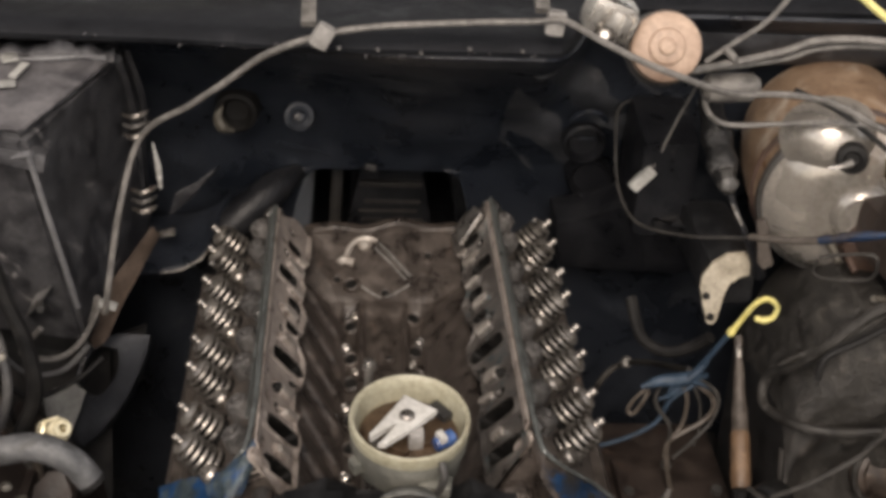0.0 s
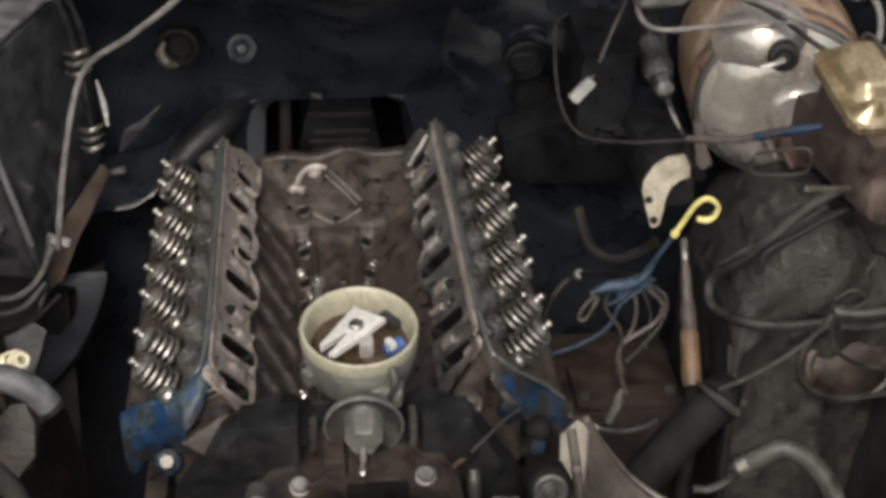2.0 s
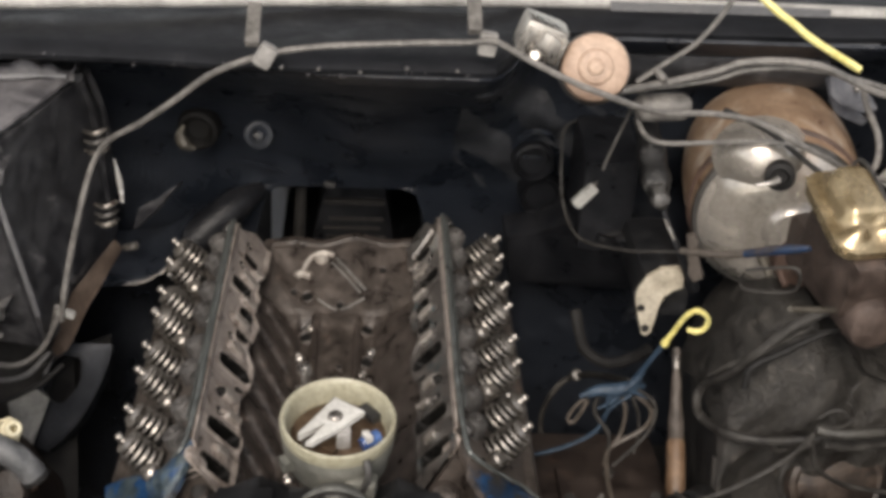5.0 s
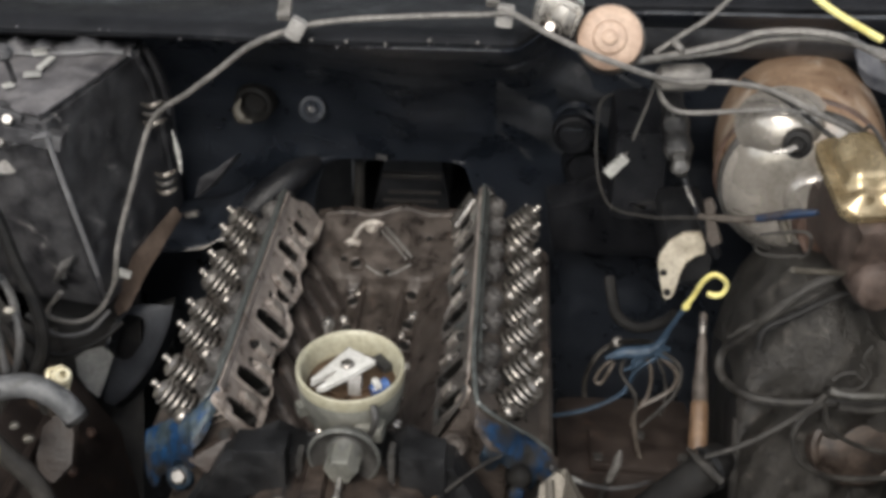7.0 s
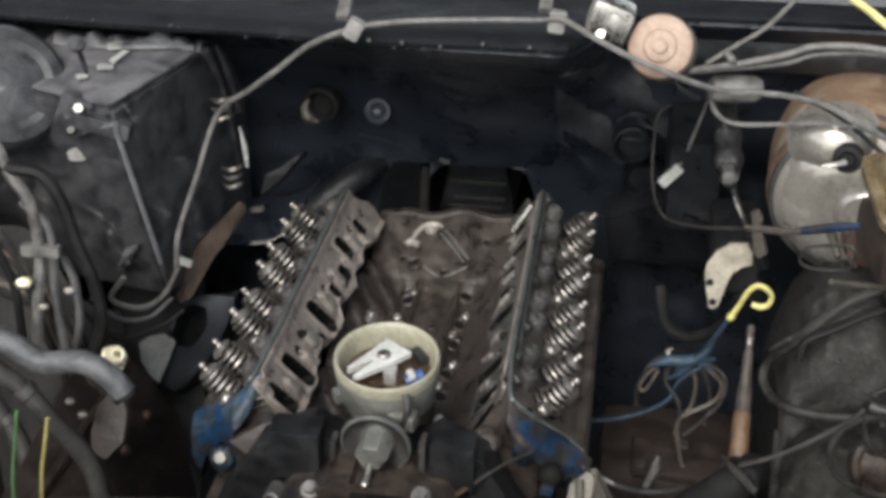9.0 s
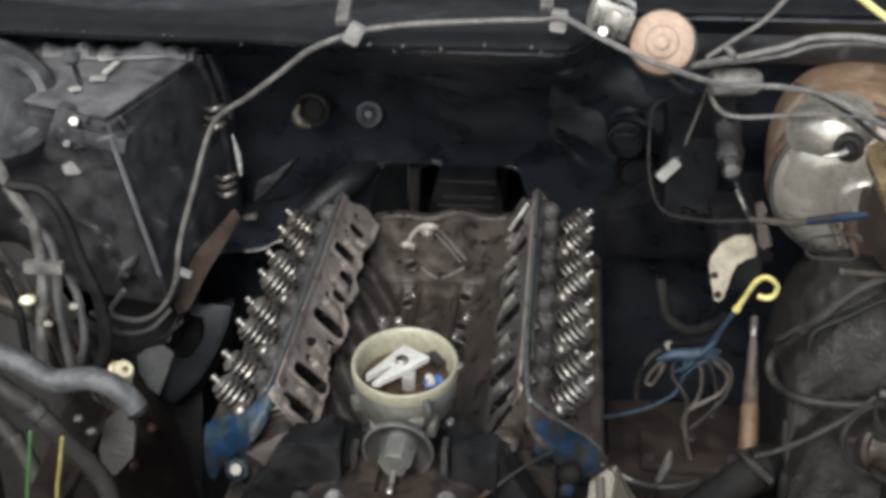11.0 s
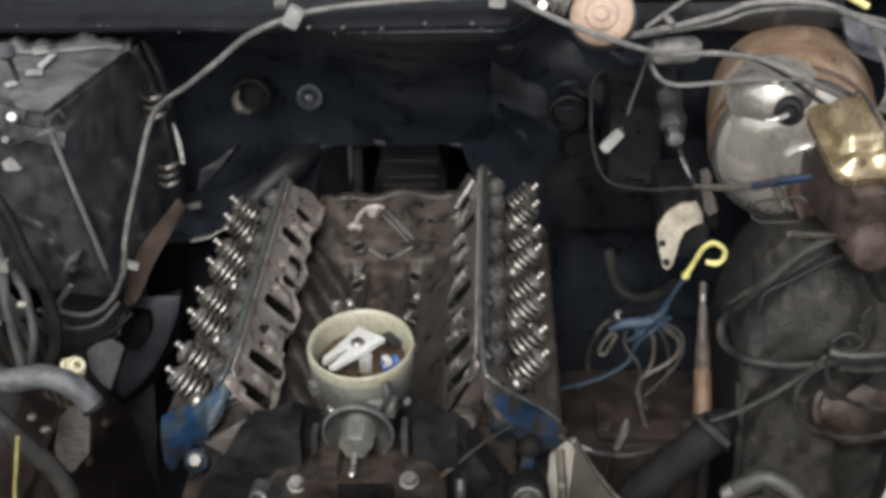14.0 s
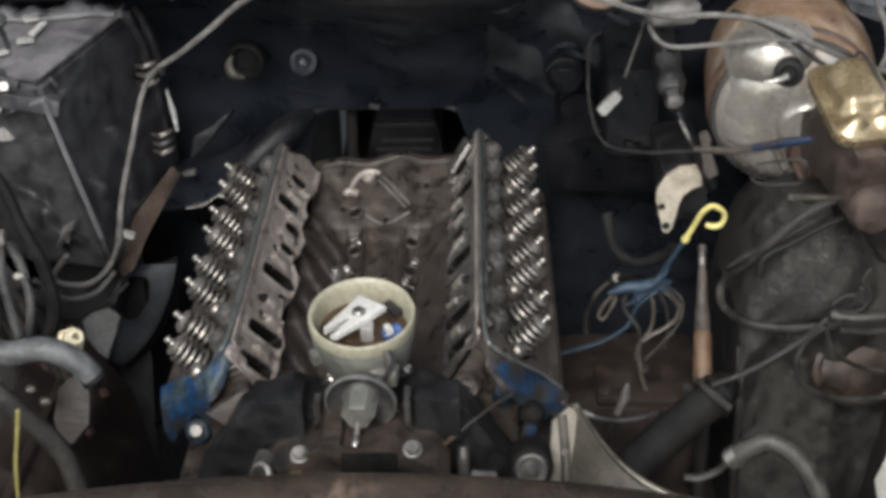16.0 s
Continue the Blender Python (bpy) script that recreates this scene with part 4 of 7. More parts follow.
part("nozzle", turned([(0.0028, 0.020), (0.0028, 0.040), (0.0034, 0.041), (0.0034, 0.044), (0.002, 0.046), (0, 0.046)], A, V(-0.08, -1, -0.45), 12), BRIGHT, can, "bright steel hose nipple")
dpart("vacuum_arm", boxed(V(0.010, -0.080, 0.008), (0.022, 0.05, 0.012), bevel=0.003), BOWL_OUT, lean=False)

# ---- front of the engine: timing cover, water pump, thermostat stubs, pulley nut ----
timing = thing("timing_cover", (0, -0.085, -0.20), "grimy black timing cover on the front of the block", "timing cover")
own(part("cover", plated([(-0.105, -0.088, -0.028), (-0.055, -0.088, -0.004), (-0.030, -0.088, -0.022), (0.040, -0.088, -0.022), (0.062, -0.088, -0.004), (0.104, -0.088, -0.026), (0.15, -0.088, -0.10), (0.13, -0.088, -0.30), (-0.13, -0.088, -0.30), (-0.15, -0.088, -0.10)], (0, 0.040, 0), 0.004), TIMING, timing, sharp=20), timing)
own(part("side_box", boxed((-0.065, -0.092, -0.022), (0.046, 0.034, 0.048), bevel=0.002), TIMING, timing, sharp=20), timing)
own(part("side_box", boxed((0.077, -0.086, -0.026), (0.040, 0.034, 0.044), bevel=0.002), TIMING, timing, sharp=20), timing)
own(part("rib", boxed((-0.030, -0.096, -0.040), (0.006, 0.02, 0.07), bevel=0.002), DARK_STEEL, timing), timing)
own(part("rib", boxed((0.050, -0.092, -0.036), (0.006, 0.02, 0.07), bevel=0.002), DARK_STEEL, timing), timing)
pump = thing("water_pump", (0, -0.15, -0.16), "brown oily water pump casting with two ears", "water pump")
bm = plated([(-0.080, -0.150, -0.060), (-0.066, -0.150, -0.040), (-0.038, -0.150, -0.034), (-0.022, -0.150, -0.012), (-0.006, -0.150, -0.014), (-0.004, -0.150, -0.022), (0.040, -0.150, -0.022), (0.052, -0.150, -0.034), (0.074, -0.150, -0.036), (0.088, -0.150, -0.056), (0.080, -0.150, -0.15), (0.04, -0.150, -0.21), (-0.04, -0.150, -0.21), (-0.074, -0.150, -0.15)], (0, 0.066, 0), 0.006)
own(part("casting", bm, PUMP, pump), pump)
own(part("hub", turned([(0.048, -0.02), (0.048, 0.01), (0.042, 0.016), (0.020, 0.018), (0.018, 0.04), (0, 0.04)], (0.005, -0.150, -0.115), (0, -1, 0.1), 32), OILY_IRON, pump), pump)
# raised black block in place of the shade in the casting's recess
own(part("window", boxed((0.018, -0.1525, -0.040), (0.048, 0.006, 0.032), bevel=0.0025), MATT_BLACK, pump, "black block painted as a shaded recess"), pump)
own(part("lug", boxed((0.020, -0.152, -0.062), (0.020, 0.02, 0.016), bevel=0.005), PUMP, pump), pump)
own(part("side_lug", turned([(0.013, -0.01), (0.013, 0.008), (0.009, 0.013), (0, 0.013)], (0.062, -0.156, -0.060), (0.1, -1, 0.5), 16), PUMP, pump), pump)
for x, z in ((-0.042, -0.030), (0.056, -0.026)):
    own(part("ear_bolt", hexbolt(hexbolt(bmesh.new(), (x, -0.145, z), (0, -0.5, 1), 0.0085, 0.003, 16), (x, -0.146, z + 0.002), (0, -0.5, 1), 0.0068, 0.006, 6), GREY_IRON, pump, "steel bolt head"), pump)
own(part("port_stub", turned([(0.010, -0.02), (0.010, 0.02), (0.013, 0.021), (0.013, 0.026), (0.008, 0.027), (0.008, 0.0), (0, 0.0)], (-0.046, -0.158, -0.050), (-0.3, -1, 0.5), 20), BRASS, pump), pump)
for s, name in ((-1, "left"), (1, "right")):
    elbow = thing("accessory_bolt", (-0.155, -0.036, -0.082) if s < 0 else (0.163, -0.048, -0.060), "blue painted bolt boss with a worn head", "bolt", "front head bolts")
    own(part("boss", turned([(0.013, -0.03), (0.013, 0.000), (0.011, 0.003), (0.008, 0.004)] if s < 0 else [(0.0125, -0.02), (0.0120, -0.002), (0.0095, 0.003), (0.007, 0.005), (0.006, 0.005)], elbow.location, (s * 0.1, -1, 0.55), 24), GRIME_BLUE if s < 0 else MATT_BLACK, elbow, "grimy boss"), elbow)
    own(part("bolt", turned([(0.0078, 0.002), (0.0074, 0.006), (0.0060, 0.008), (0, 0.0085)] if s < 0 else [(0.0070, 0.003), (0.0062, 0.006), (0.004, 0.007), (0, 0.0075)], elbow.location, (s * 0.1, -1, 0.75), 7), GREY_IRON if s < 0 else MATT_BLACK, elbow, "round bolt head"), elbow)
patch = own(part("painted_lug", boxed((0.16, -0.055, -0.072), (0.014, 0.010, 0.014), Matrix.Rotation(0.2, 4, "Y"), 0.006), BLUE, elbow, "blue painted lug"), elbow)
plug = thing("core_plug", (-0.112, -0.060, -0.064), "small black threaded plug with a steel socket", "plug")
own(part("rim", turned([(0.012, -0.02), (0.012, 0.004), (0.009, 0.006), (0.007, 0.002), (0.007, -0.004), (0, -0.004)], plug.location, (-0.1, -1, 0.5), 20), DARK_STEEL, plug), plug)
nut = thing("pulley_nut", (0.159, -0.125, -0.062), "grey steel pulley nut with washer", "nut")
own(part("washer", turned([(0.020, -0.03), (0.020, 0.0), (0.018, 0.003), (0.011, 0.004)], nut.location, (0, -1, 0.35), 28), MATT_BLACK, nut), nut)
own(part("nut", turned([(0.0145, 0.002), (0.0145, 0.007), (0.0125, 0.0085), (0.0100, 0.0075), (0.0098, 0.005), (0.0060, 0.005), (0.0055, 0.0085), (0.004, 0.010), (0, 0.010)], nut.location, (0, -1, 0.35), 20), GREY_IRON, nut), nut)

lug = thing("front_lug", (-0.118, -0.06, -0.041), "oily brown mounting lug beside the blue boss", "lug")
own(part("plate", plated([(-0.14, -0.062, -0.044), (-0.12, -0.066, -0.057), (-0.104, -0.062, -0.048), (-0.099, -0.052, -0.024), (-0.111, -0.054, -0.029), (-0.124, -0.058, -0.036)], (0, 0.012, 0.0), 0.003), DARK_BROWN, lug, "worn brown plate"), lug)
lug2 = thing("head_boss", (0.101, -0.045, -0.03), "round oily casting boss at the head corner", "boss")
own(part("boss", turned([(0.014, -0.03), (0.014, 0.0), (0.0115, 0.004), (0.007, 0.003), (0.006, -0.001), (0, -0.001)], lug2.location, (-0.1, -1, 0.5), 20), OILY_IRON, lug2), lug2)
post2 = thing("cover_stud", (0.098, -0.115, -0.074), "blue-grey stud standing before the timing cover", "stud")
own(part("stud", tube([(0.099, -0.105, -0.053), (0.099, -0.112, -0.067), (0.099, -0.118, -0.084)], 0.0062, 12, radii=[0.8, 1.0, 0.9, 1.0]), DARK_STEEL, post2), post2)
stub = thing("bypass_stub", (-0.076, -0.13, -0.058), "bright steel bypass stub beside the pump", "stub")
own(part("pipe", tube([(-0.074, -0.125, -0.044), (-0.076, -0.135, -0.048), (-0.077, -0.15, -0.049)], 0.0105, 14, radii=[0.9, 1.0, 0.8]), DARK_STEEL, stub), stub)
own(part("rim", turned([(0.0085, -0.002), (0.0118, -0.001), (0.0118, 0.003), (0.0085, 0.004)], (-0.076, -0.152, -0.046), (-0.5, -0.6, 0.6), 18), STEEL, stub, "bright pipe rim"), stub)
pale = thing("pump_lug", (0.117, -0.17, -0.038), "pale worn lug at the pump's side", "lug")
own(part("lug", boxed(pale.location, (0.022, 0.014, 0.007), Matrix.Rotation(0.1, 4, "Y"), 0.0025), GREY_IRON, pale), pale)

# ---- radiator tank at the front ----
rad = thing("radiator", (0, -0.30, -0.30), "dark brown radiator with a domed copper top tank", "radiator")
rows = []
for x in np.linspace(-0.30, 0.30, 41):
    hgt = 0.056 - 0.35 * (x - 0.0) ** 2
    rows.append([(x, -0.345, -0.06), (x, -0.345, hgt - 0.040), (x, -0.338, hgt - 0.025), (x, -0.325, hgt - 0.014), (x, -0.308, hgt - 0.006), (x, -0.292, hgt - 0.001), (x, -0.282, hgt), (x, -0.274, hgt - 0.005), (x, -0.270, hgt - 0.020), (x, -0.268, -0.06)])
own(part("top_tank", sheet(bmesh.new(), rows), RADIATOR, rad, "dark copper-brown domed tank"), rad)
own(part("core", boxed((0, -0.302, -0.27), (0.60, 0.05, 0.44), bevel=0.004), BLACK, rad), rad)

# ---- firewall pieces beside the opening, gearbox behind ----
gear = thing("gearbox", (0.02, 0.66, -0.30), "dark grey ribbed gearbox housing behind the block", "gearbox")
bm = plated([(-0.026, 0.64, -0.036), (-0.018, 0.64, -0.028), (0.050, 0.64, -0.028), (0.058, 0.64, -0.036), (0.062, 0.64, -0.13), (0.11, 0.64, -0.17), (0.13, 0.64, -0.36), (-0.10, 0.64, -0.36), (-0.085, 0.64, -0.17), (-0.034, 0.64, -0.13)], (0, 0.25, 0.0), 0.006)
own(part("housing", bm, DEEP_BLACK, gear), gear)
for k in range(4):
    own(part("rib", boxed((0.015 + 0.003 * (-1) ** k, 0.639, -0.094 - 0.013 * k), (0.070 + 0.004 * k, 0.005, 0.004), bevel=0.0015), APRON, gear), gear)
own(part("shift_rod", tube([(-0.052, 0.60, -0.03), (-0.053, 0.60, -0.075), (-0.055, 0.605, -0.13)], 0.0075, 8), APRON, gear, "grey shift rod"), gear)
own(part("top_flange", boxed((0.015, 0.637, -0.068), (0.078, 0.010, 0.007), bevel=0.002), APRON, gear), gear)
rows = [[(0.02 + 0.24 * math.cos(a), y, -0.12 + 0.16 * math.sin(a)) for a in np.linspace(-0.6, math.pi + 0.6, 20)] for y in (0.54, 0.70, 0.95, 1.30)]
tun = part("tunnel", thick(sheet(bmesh.new(), rows), 0.004), BLACK)
tagged(tun, "dark gearbox tunnel behind the firewall opening", "tunnel", kind="structure")
endw = part("tunnel_end", boxed((0.02, 1.31, -0.2), (0.7, 0.02, 0.6)), BLACK)
tagged(endw, "dark closed end of the gearbox tunnel", "tunnel", kind="structure")
# inner wall of the tunnel; pale paint stands in for light on it
tunnel_wall = part("tunnel_brace", plated([(-0.128, 1.16, -0.50), (-0.128, 1.16, -0.08), (-0.066, 0.875, -0.04), (-0.066, 0.875, -0.45)], (0.004, 0.002, 0), 0.001), PALE_RIB)
tagged(tunnel_wall, "tunnel's inner side wall, painted pale to look lit", "brace", kind="structure")

# heater pipe bracket and dark casting at the lower left of the firewall
lower = thing("heater_bracket", (-0.20, 0.50, -0.06), "black bracket plate with a worn corner on the firewall", "bracket")
own(part("channel", tube([(-0.095, 0.525, -0.002), (-0.121, 0.5, -0.01), (-0.153, 0.48, -0.034), (-0.183, 0.47, -0.062), (-0.201, 0.475, -0.098)], 0.019, 14, radii=[0.5, 1.0, 1.15, 1.1, 0.8]), DEEP_BLACK, lower, "rounded black channel"), lower)
rows = [[(-0.277, 0.4, -0.074), (-0.277, 0.404, -0.072), (-0.274, 0.42, -0.067), (-0.268, 0.45, -0.058), (-0.261, 0.49, -0.049)],
        [(-0.252, 0.4, -0.071), (-0.252, 0.404, -0.069), (-0.249, 0.42, -0.064), (-0.243, 0.45, -0.055), (-0.235, 0.49, -0.046)],
        [(-0.225, 0.405, -0.069), (-0.225, 0.409, -0.066), (-0.221, 0.425, -0.061), (-0.215, 0.455, -0.052), (-0.206, 0.495, -0.043)],
        [(-0.204, 0.41, -0.061), (-0.204, 0.414, -0.059), (-0.2, 0.43, -0.053), (-0.194, 0.46, -0.044), (-0.185, 0.5, -0.035)],
        [(-0.191, 0.42, -0.05), (-0.191, 0.424, -0.048), (-0.187, 0.44, -0.042), (-0.18, 0.47, -0.032), (-0.17, 0.51, -0.023)]]
own(part("lower_panel", thick(sheet(bmesh.new(), [spline(r, 3) for r in zip(*[spline(r, 4) for r in zip(*rows)])]), 0.004), FIREWALL, lower, "folded black lower panel"), lower)
# thin steel strip imitates the highlight along the panel's lip
own(part("lip_wear", tube([(-0.242, 0.398, -0.068), (-0.221, 0.402, -0.066), (-0.207, 0.405, -0.059), (-0.199, 0.408, -0.055), (-0.191, 0.414, -0.047)], 0.0016, 8, radii=[0.3, 1.0, 0.4, 1.2, 0.3]), STEEL, lower, "steel strip painted as the edge's highlight"), lower)
own(part("worn_corner", plated([(-0.236, 0.440, -0.020), (-0.228, 0.436, 0.010), (-0.205, 0.440, 0.022), (-0.180, 0.446, 0.040), (-0.212, 0.444, 0.000)], (0.0, 0.03, -0.012), 0.002), BOX, lower, "worn grey corner"), lower)

# ---- brake booster and master cylinder ----
B0 = V(0.452, 0.268, 0.100)
BX = V(-0.12, -1.0, -0.10).normalized()
boost = thing("brake_booster", B0 + V(0, 0.09, 0), "round brake booster, rusty drum with a silver front shell", "brake booster")
own(part("drum", turned([(0.072, -0.150), (0.087, -0.140), (0.0905, -0.118), (0.0925, -0.095), (0.0925, -0.066), (0.0912, -0.046), (0.0900, -0.030), (0.0880, -0.016), (0.086, -0.006)], B0, BX, 72), BOOSTER_RUST, boost, "rust-brown drum"), boost)
own(part("seam", turned([(0.083, -0.008), (0.0870, -0.006), (0.0885, -0.001), (0.0870, 0.003), (0.081, 0.004)], B0, BX, 72), DARK_STEEL, boost, "rolled seam"), boost)
own(part("seam", turned([(0.085, -0.027), (0.0910, -0.024), (0.0920, -0.021), (0.0905, -0.018), (0.085, -0.015)], B0, BX, 72), BROWN, boost, "rolled seam"), boost)
shell = own(part("front_shell", turned([(0.0835, 0.0), (0.0815, 0.006), (0.0785, 0.008), (0.074, 0.015), (0.064, 0.023), (0.050, 0.029), (0.030, 0.033), (0.0, 0.035)], B0, BX, 72), BOOSTER, boost, "scuffed silver front shell with painted tan reflections"), boost)
# pressed pocket round the check valve, and the nose that the master cylinder bolts to
S = V(0.424, 0.238, 0.182)
valve = own(part("check_valve", lathe(bmesh.new(), [(0.052, -0.036), (0.045, -0.027), (0.0395, -0.017), (0.034, -0.009), (0.026, -0.003), (0.014, 0.001), (0.0, 0.002)], S, V(-0.10, -1, 0.50), 40, 0.78), BOOSTER, boost, "smooth pressed dome"), boost)
G = V(0.4325, 0.222, 0.1655)
part("grommet", turned([(0.0145, -0.012), (0.0155, 0.001), (0.014, 0.006), (0.009, 0.007), (0.0065, 0.003), (0, 0.002)], G, V(-0.25, -1, 0.15), 24), RUBBER, valve, "black rubber grommet")
part("nipple", sweep(bmesh.new(), [G + V(-0.004, -0.010, 0.000), G + V(-0.014, -0.014, -0.002), G + V(-0.027, -0.014, -0.004)], 0.0030, 8, radii=[1.3, 1.0, 0.6]), BRIGHT, valve, "bright nipple")
own(part("nose", turned([(0.040, 0.010), (0.034, 0.030), (0.029, 0.040), (0.024, 0.044), (0, 0.044)], B0 + V(0.010, 0, 0.004), BX, 40), BOOSTER, boost, "raised silver nose"), boost)
own(part("push_boss", turned([(0.038, 0.014), (0.034, 0.036), (0.029, 0.046), (0.020, 0.049), (0, 0.049)], B0 + V(0.026, 0, -0.024), BX, 40), BROWN, boost, "rusty boss round the push rod"), boost)
for dx, dz in ((-0.022, -0.034), (-0.004, -0.044)):
    own(part("stud", tube([B0 + V(dx, -0.026, dz + 0.008), B0 + V(dx + 0.003, -0.044, dz), B0 + V(dx + 0.006, -0.056, dz - 0.007)], 0.0042, 8, radii=[1.3, 1.0, 0.8]), SHIELD if dx < -0.01 else BROWN, boost, "rusty stud and nut"), boost)
mc = thing("master_cylinder", (0.485, 0.15, 0.07), "rusty brake master cylinder with a gold stamped lid", "master cylinder")
own(part("body", box(box(bmesh.new(), (0.482, 0.124, 0.130), (0.056, 0.100, 0.066), Matrix.Rotation(0.21, 4, "Z") @ Matrix.Rotation(0.34, 4, "X"), 0.009), (0.480, 0.160, 0.098), (0.044, 0.16, 0.056), Matrix.Rotation(0.12, 4, "Z"), 0.014), MASTER, mc, "rusty brown cast body"), mc)
own(part("bore_end", turned([(0.026, -0.03), (0.026, 0.0), (0.022, 0.008), (0.010, 0.012), (0, 0.012)], (0.494, 0.080, 0.082), (0.12, -1, -0.1), 24), MASTER, mc, "round end of the bore"), mc)
ml = Matrix.Rotation(0.21, 4, "Z") @ Matrix.Rotation(0.40, 4, "X")
LC = V(0.474, 0.116, 0.176)


def on_lid(x, y, z):
    return LC + ml @ V(x, y, z)


def rounded(w, d, r, z):
    """Outline of a rounded rectangle in the lid's plane."""
    ring = []
    for cx, cy, a0 in ((w - r, d - r, 0), (r - w, d - r, 90), (r - w, r - d, 180), (w - r, r - d, 270)):
        ring += [on_lid(cx + r * math.cos(radians(a0 + 15 * k)), cy + r * math.sin(radians(a0 + 15 * k)), z) for k in range(7)]
    return ring


up = ml @ V(0, 0, 1)
own(part("lid_flange", plated(rounded(0.036, 0.050, 0.017, 0.0), up * 0.0045, 0.0012), BRASS, mc, "gold lid flange"), mc)
own(part("lid_flange", plated(rounded(0.0345, 0.0485, 0.016, -0.0065), up * 0.0045, 0.0012), BRASS, mc), mc)
bm = bmesh.new()
rows = []
for v in np.linspace(-1, 1, 25):
    row = []
    for u in np.linspace(-1, 1, 21):
        q = (abs(u / 0.80) ** 3 + abs((v - 0.08) / 0.92) ** 4) ** 0.3
        edge = float(smoothstep(1.02, 0.70, q))
        h = 0.021 * edge
        # the front third drops to two small humps
        low = float(smoothstep(-0.34, -0.58, v))
        h = h * (1 - 0.72 * low) + low * 0.010 * (math.exp(-(((u + 0.5) / 0.34) ** 2 + ((v + 0.70) / 0.17) ** 2)) + math.exp(-(((u - 0.5) / 0.34) ** 2 + ((v + 0.70) / 0.17) ** 2)))
        row.append(on_lid(0.033 * u, 0.047 * v, (0.0047 if q < 1.25 else 0.0030) + h))
    rows.append(row)
own(part("lid", sheet(bm, rows), BRASS, mc, "raised gold lid with two front humps", sharp=60), mc)
own(part("bail", tube([on_lid(0.016, 0.052, -0.02), on_lid(0.016, 0.046, 0.022), on_lid(0.017, 0.0, 0.0265), on_lid(0.017, -0.022, 0.020), on_lid(0.018, -0.046, 0.012), on_lid(0.012, -0.053, -0.008), on_lid(0.012, -0.052, -0.040)], 0.0020, 6), DARK_STEEL, mc, "wire bail"), mc)

# ---- wiper motor on the cowl ----
W = V(0.2370, 0.200, 0.279)
WX = V(-0.10, -1.0, 0.42).normalized()
wm = thing("wiper_motor", W + V(0, 0.05, 0), "wiper motor with a pinkish cream round cap", "wiper motor")
own(part("cap", turned([(0.0315, -0.03), (0.0322, -0.007), (0.0305, -0.001), (0.026, 0.0015), (0.017, 0.003), (0.0165, 0.0045), (0.0145, 0.006), (0.008, 0.006), (0.0078, 0.010), (0.005, 0.012), (0, 0.012)], W, WX, 44), CREAM, wm, "pinkish cream motor cap"), wm)
own(part("band", turned([(0.0335, -0.05), (0.0345, -0.034), (0.0340, -0.016), (0.0325, -0.014)], W, WX, 44), DARK_STEEL, wm, "dark motor can"), wm)
gear_case = own(part("gear_case", box(box(bmesh.new(), W + V(-0.050, 0.024, 0.020), (0.042, 0.040, 0.034), Matrix.Rotation(0.35, 4, "Y"), 0.007), W + V(-0.044, 0.008, 0.016), (0.026, 0.020, 0.024), Matrix.Rotation(0.6, 4, "Y"), 0.006), BRIGHT, wm, "bare alloy gear case"), wm)
for k in range(4):
    part("rib", boxed(W + V(-0.066 + 0.011 * k, 0.000 + 0.003 * (k % 2), 0.024 - 0.004 * k), (0.0035, 0.014, 0.026), Matrix.Rotation(0.35, 4, "Y"), 0.001), BRIGHT, gear_case)
part("screw", turned([(0, 0.004), (0.004, 0.004), (0.005, 0.002), (0.005, -0.008)], W + V(-0.058, -0.004, 0.010), (0, -1, 0.5), 12), BRIGHT, gear_case, "bright screw head")

# ---- heater case at the passenger side ----
case = thing("heater_case", (-0.40, 0.34, -0.10), "dusty grey heater case with slanting panel and ribs", "heater case")
top = [(-0.268, 0.345, 0.200), (-0.268, 0.50, 0.205), (-0.56, 0.50, 0.205), (-0.56, 0.26, 0.185), (-0.335, 0.215, 0.170)]
bot = [(-0.262, 0.455, -0.080), (-0.262, 0.50, -0.080), (-0.56, 0.50, -0.080), (-0.56, 0.33, -0.080), (-0.300, 0.262, -0.076)]
bm = bmesh.new()
tv, bv = [bm.verts.new(p) for p in top], [bm.verts.new(p) for p in bot]
bm.faces.new(tv)
bm.faces.new(bv[::-1])
for k in range(5):
    bm.faces.new((tv[k], bv[k], bv[(k + 1) % 5], tv[(k + 1) % 5]))
bmesh.ops.bevel(bm, geom=list(bm.edges), offset=0.006, segments=2, affect="EDGES")
own(part("shell", bm, BOX, case, "dusty grey-black pressed shell"), case)
# dusty lid, its colour lightened as if sky-lit, with a bumpy rear seam
def lid_z(x, y):
    u = (x + 0.268) / -0.29
    return 0.203 + (y - 0.345) * (0.22 - 0.08 * u) * (1 if y < 0.345 else 0.02) - 0.004 * u
rnd = random.Random(8)
rows = []
for x in np.linspace(-0.272, -0.455, 40):
    front = 0.338 - (x + 0.272) * -1.9 if x > -0.335 else 0.218 + (-0.335 - x) * 0.25
    rows.append([(x, front + (0.372 - front) * v, lid_z(x, front + (0.372 - front) * v) + 0.0015 * math.sin(70 * x) * math.sin(3 * v)) for v in np.linspace(0, 1, 14)])
own(part("lid", thick(sheet(bmesh.new(), rows), 0.003), DUSTY, case, "lavender-grey dusty lid, lightened to look sky-lit"), case)
rows = []
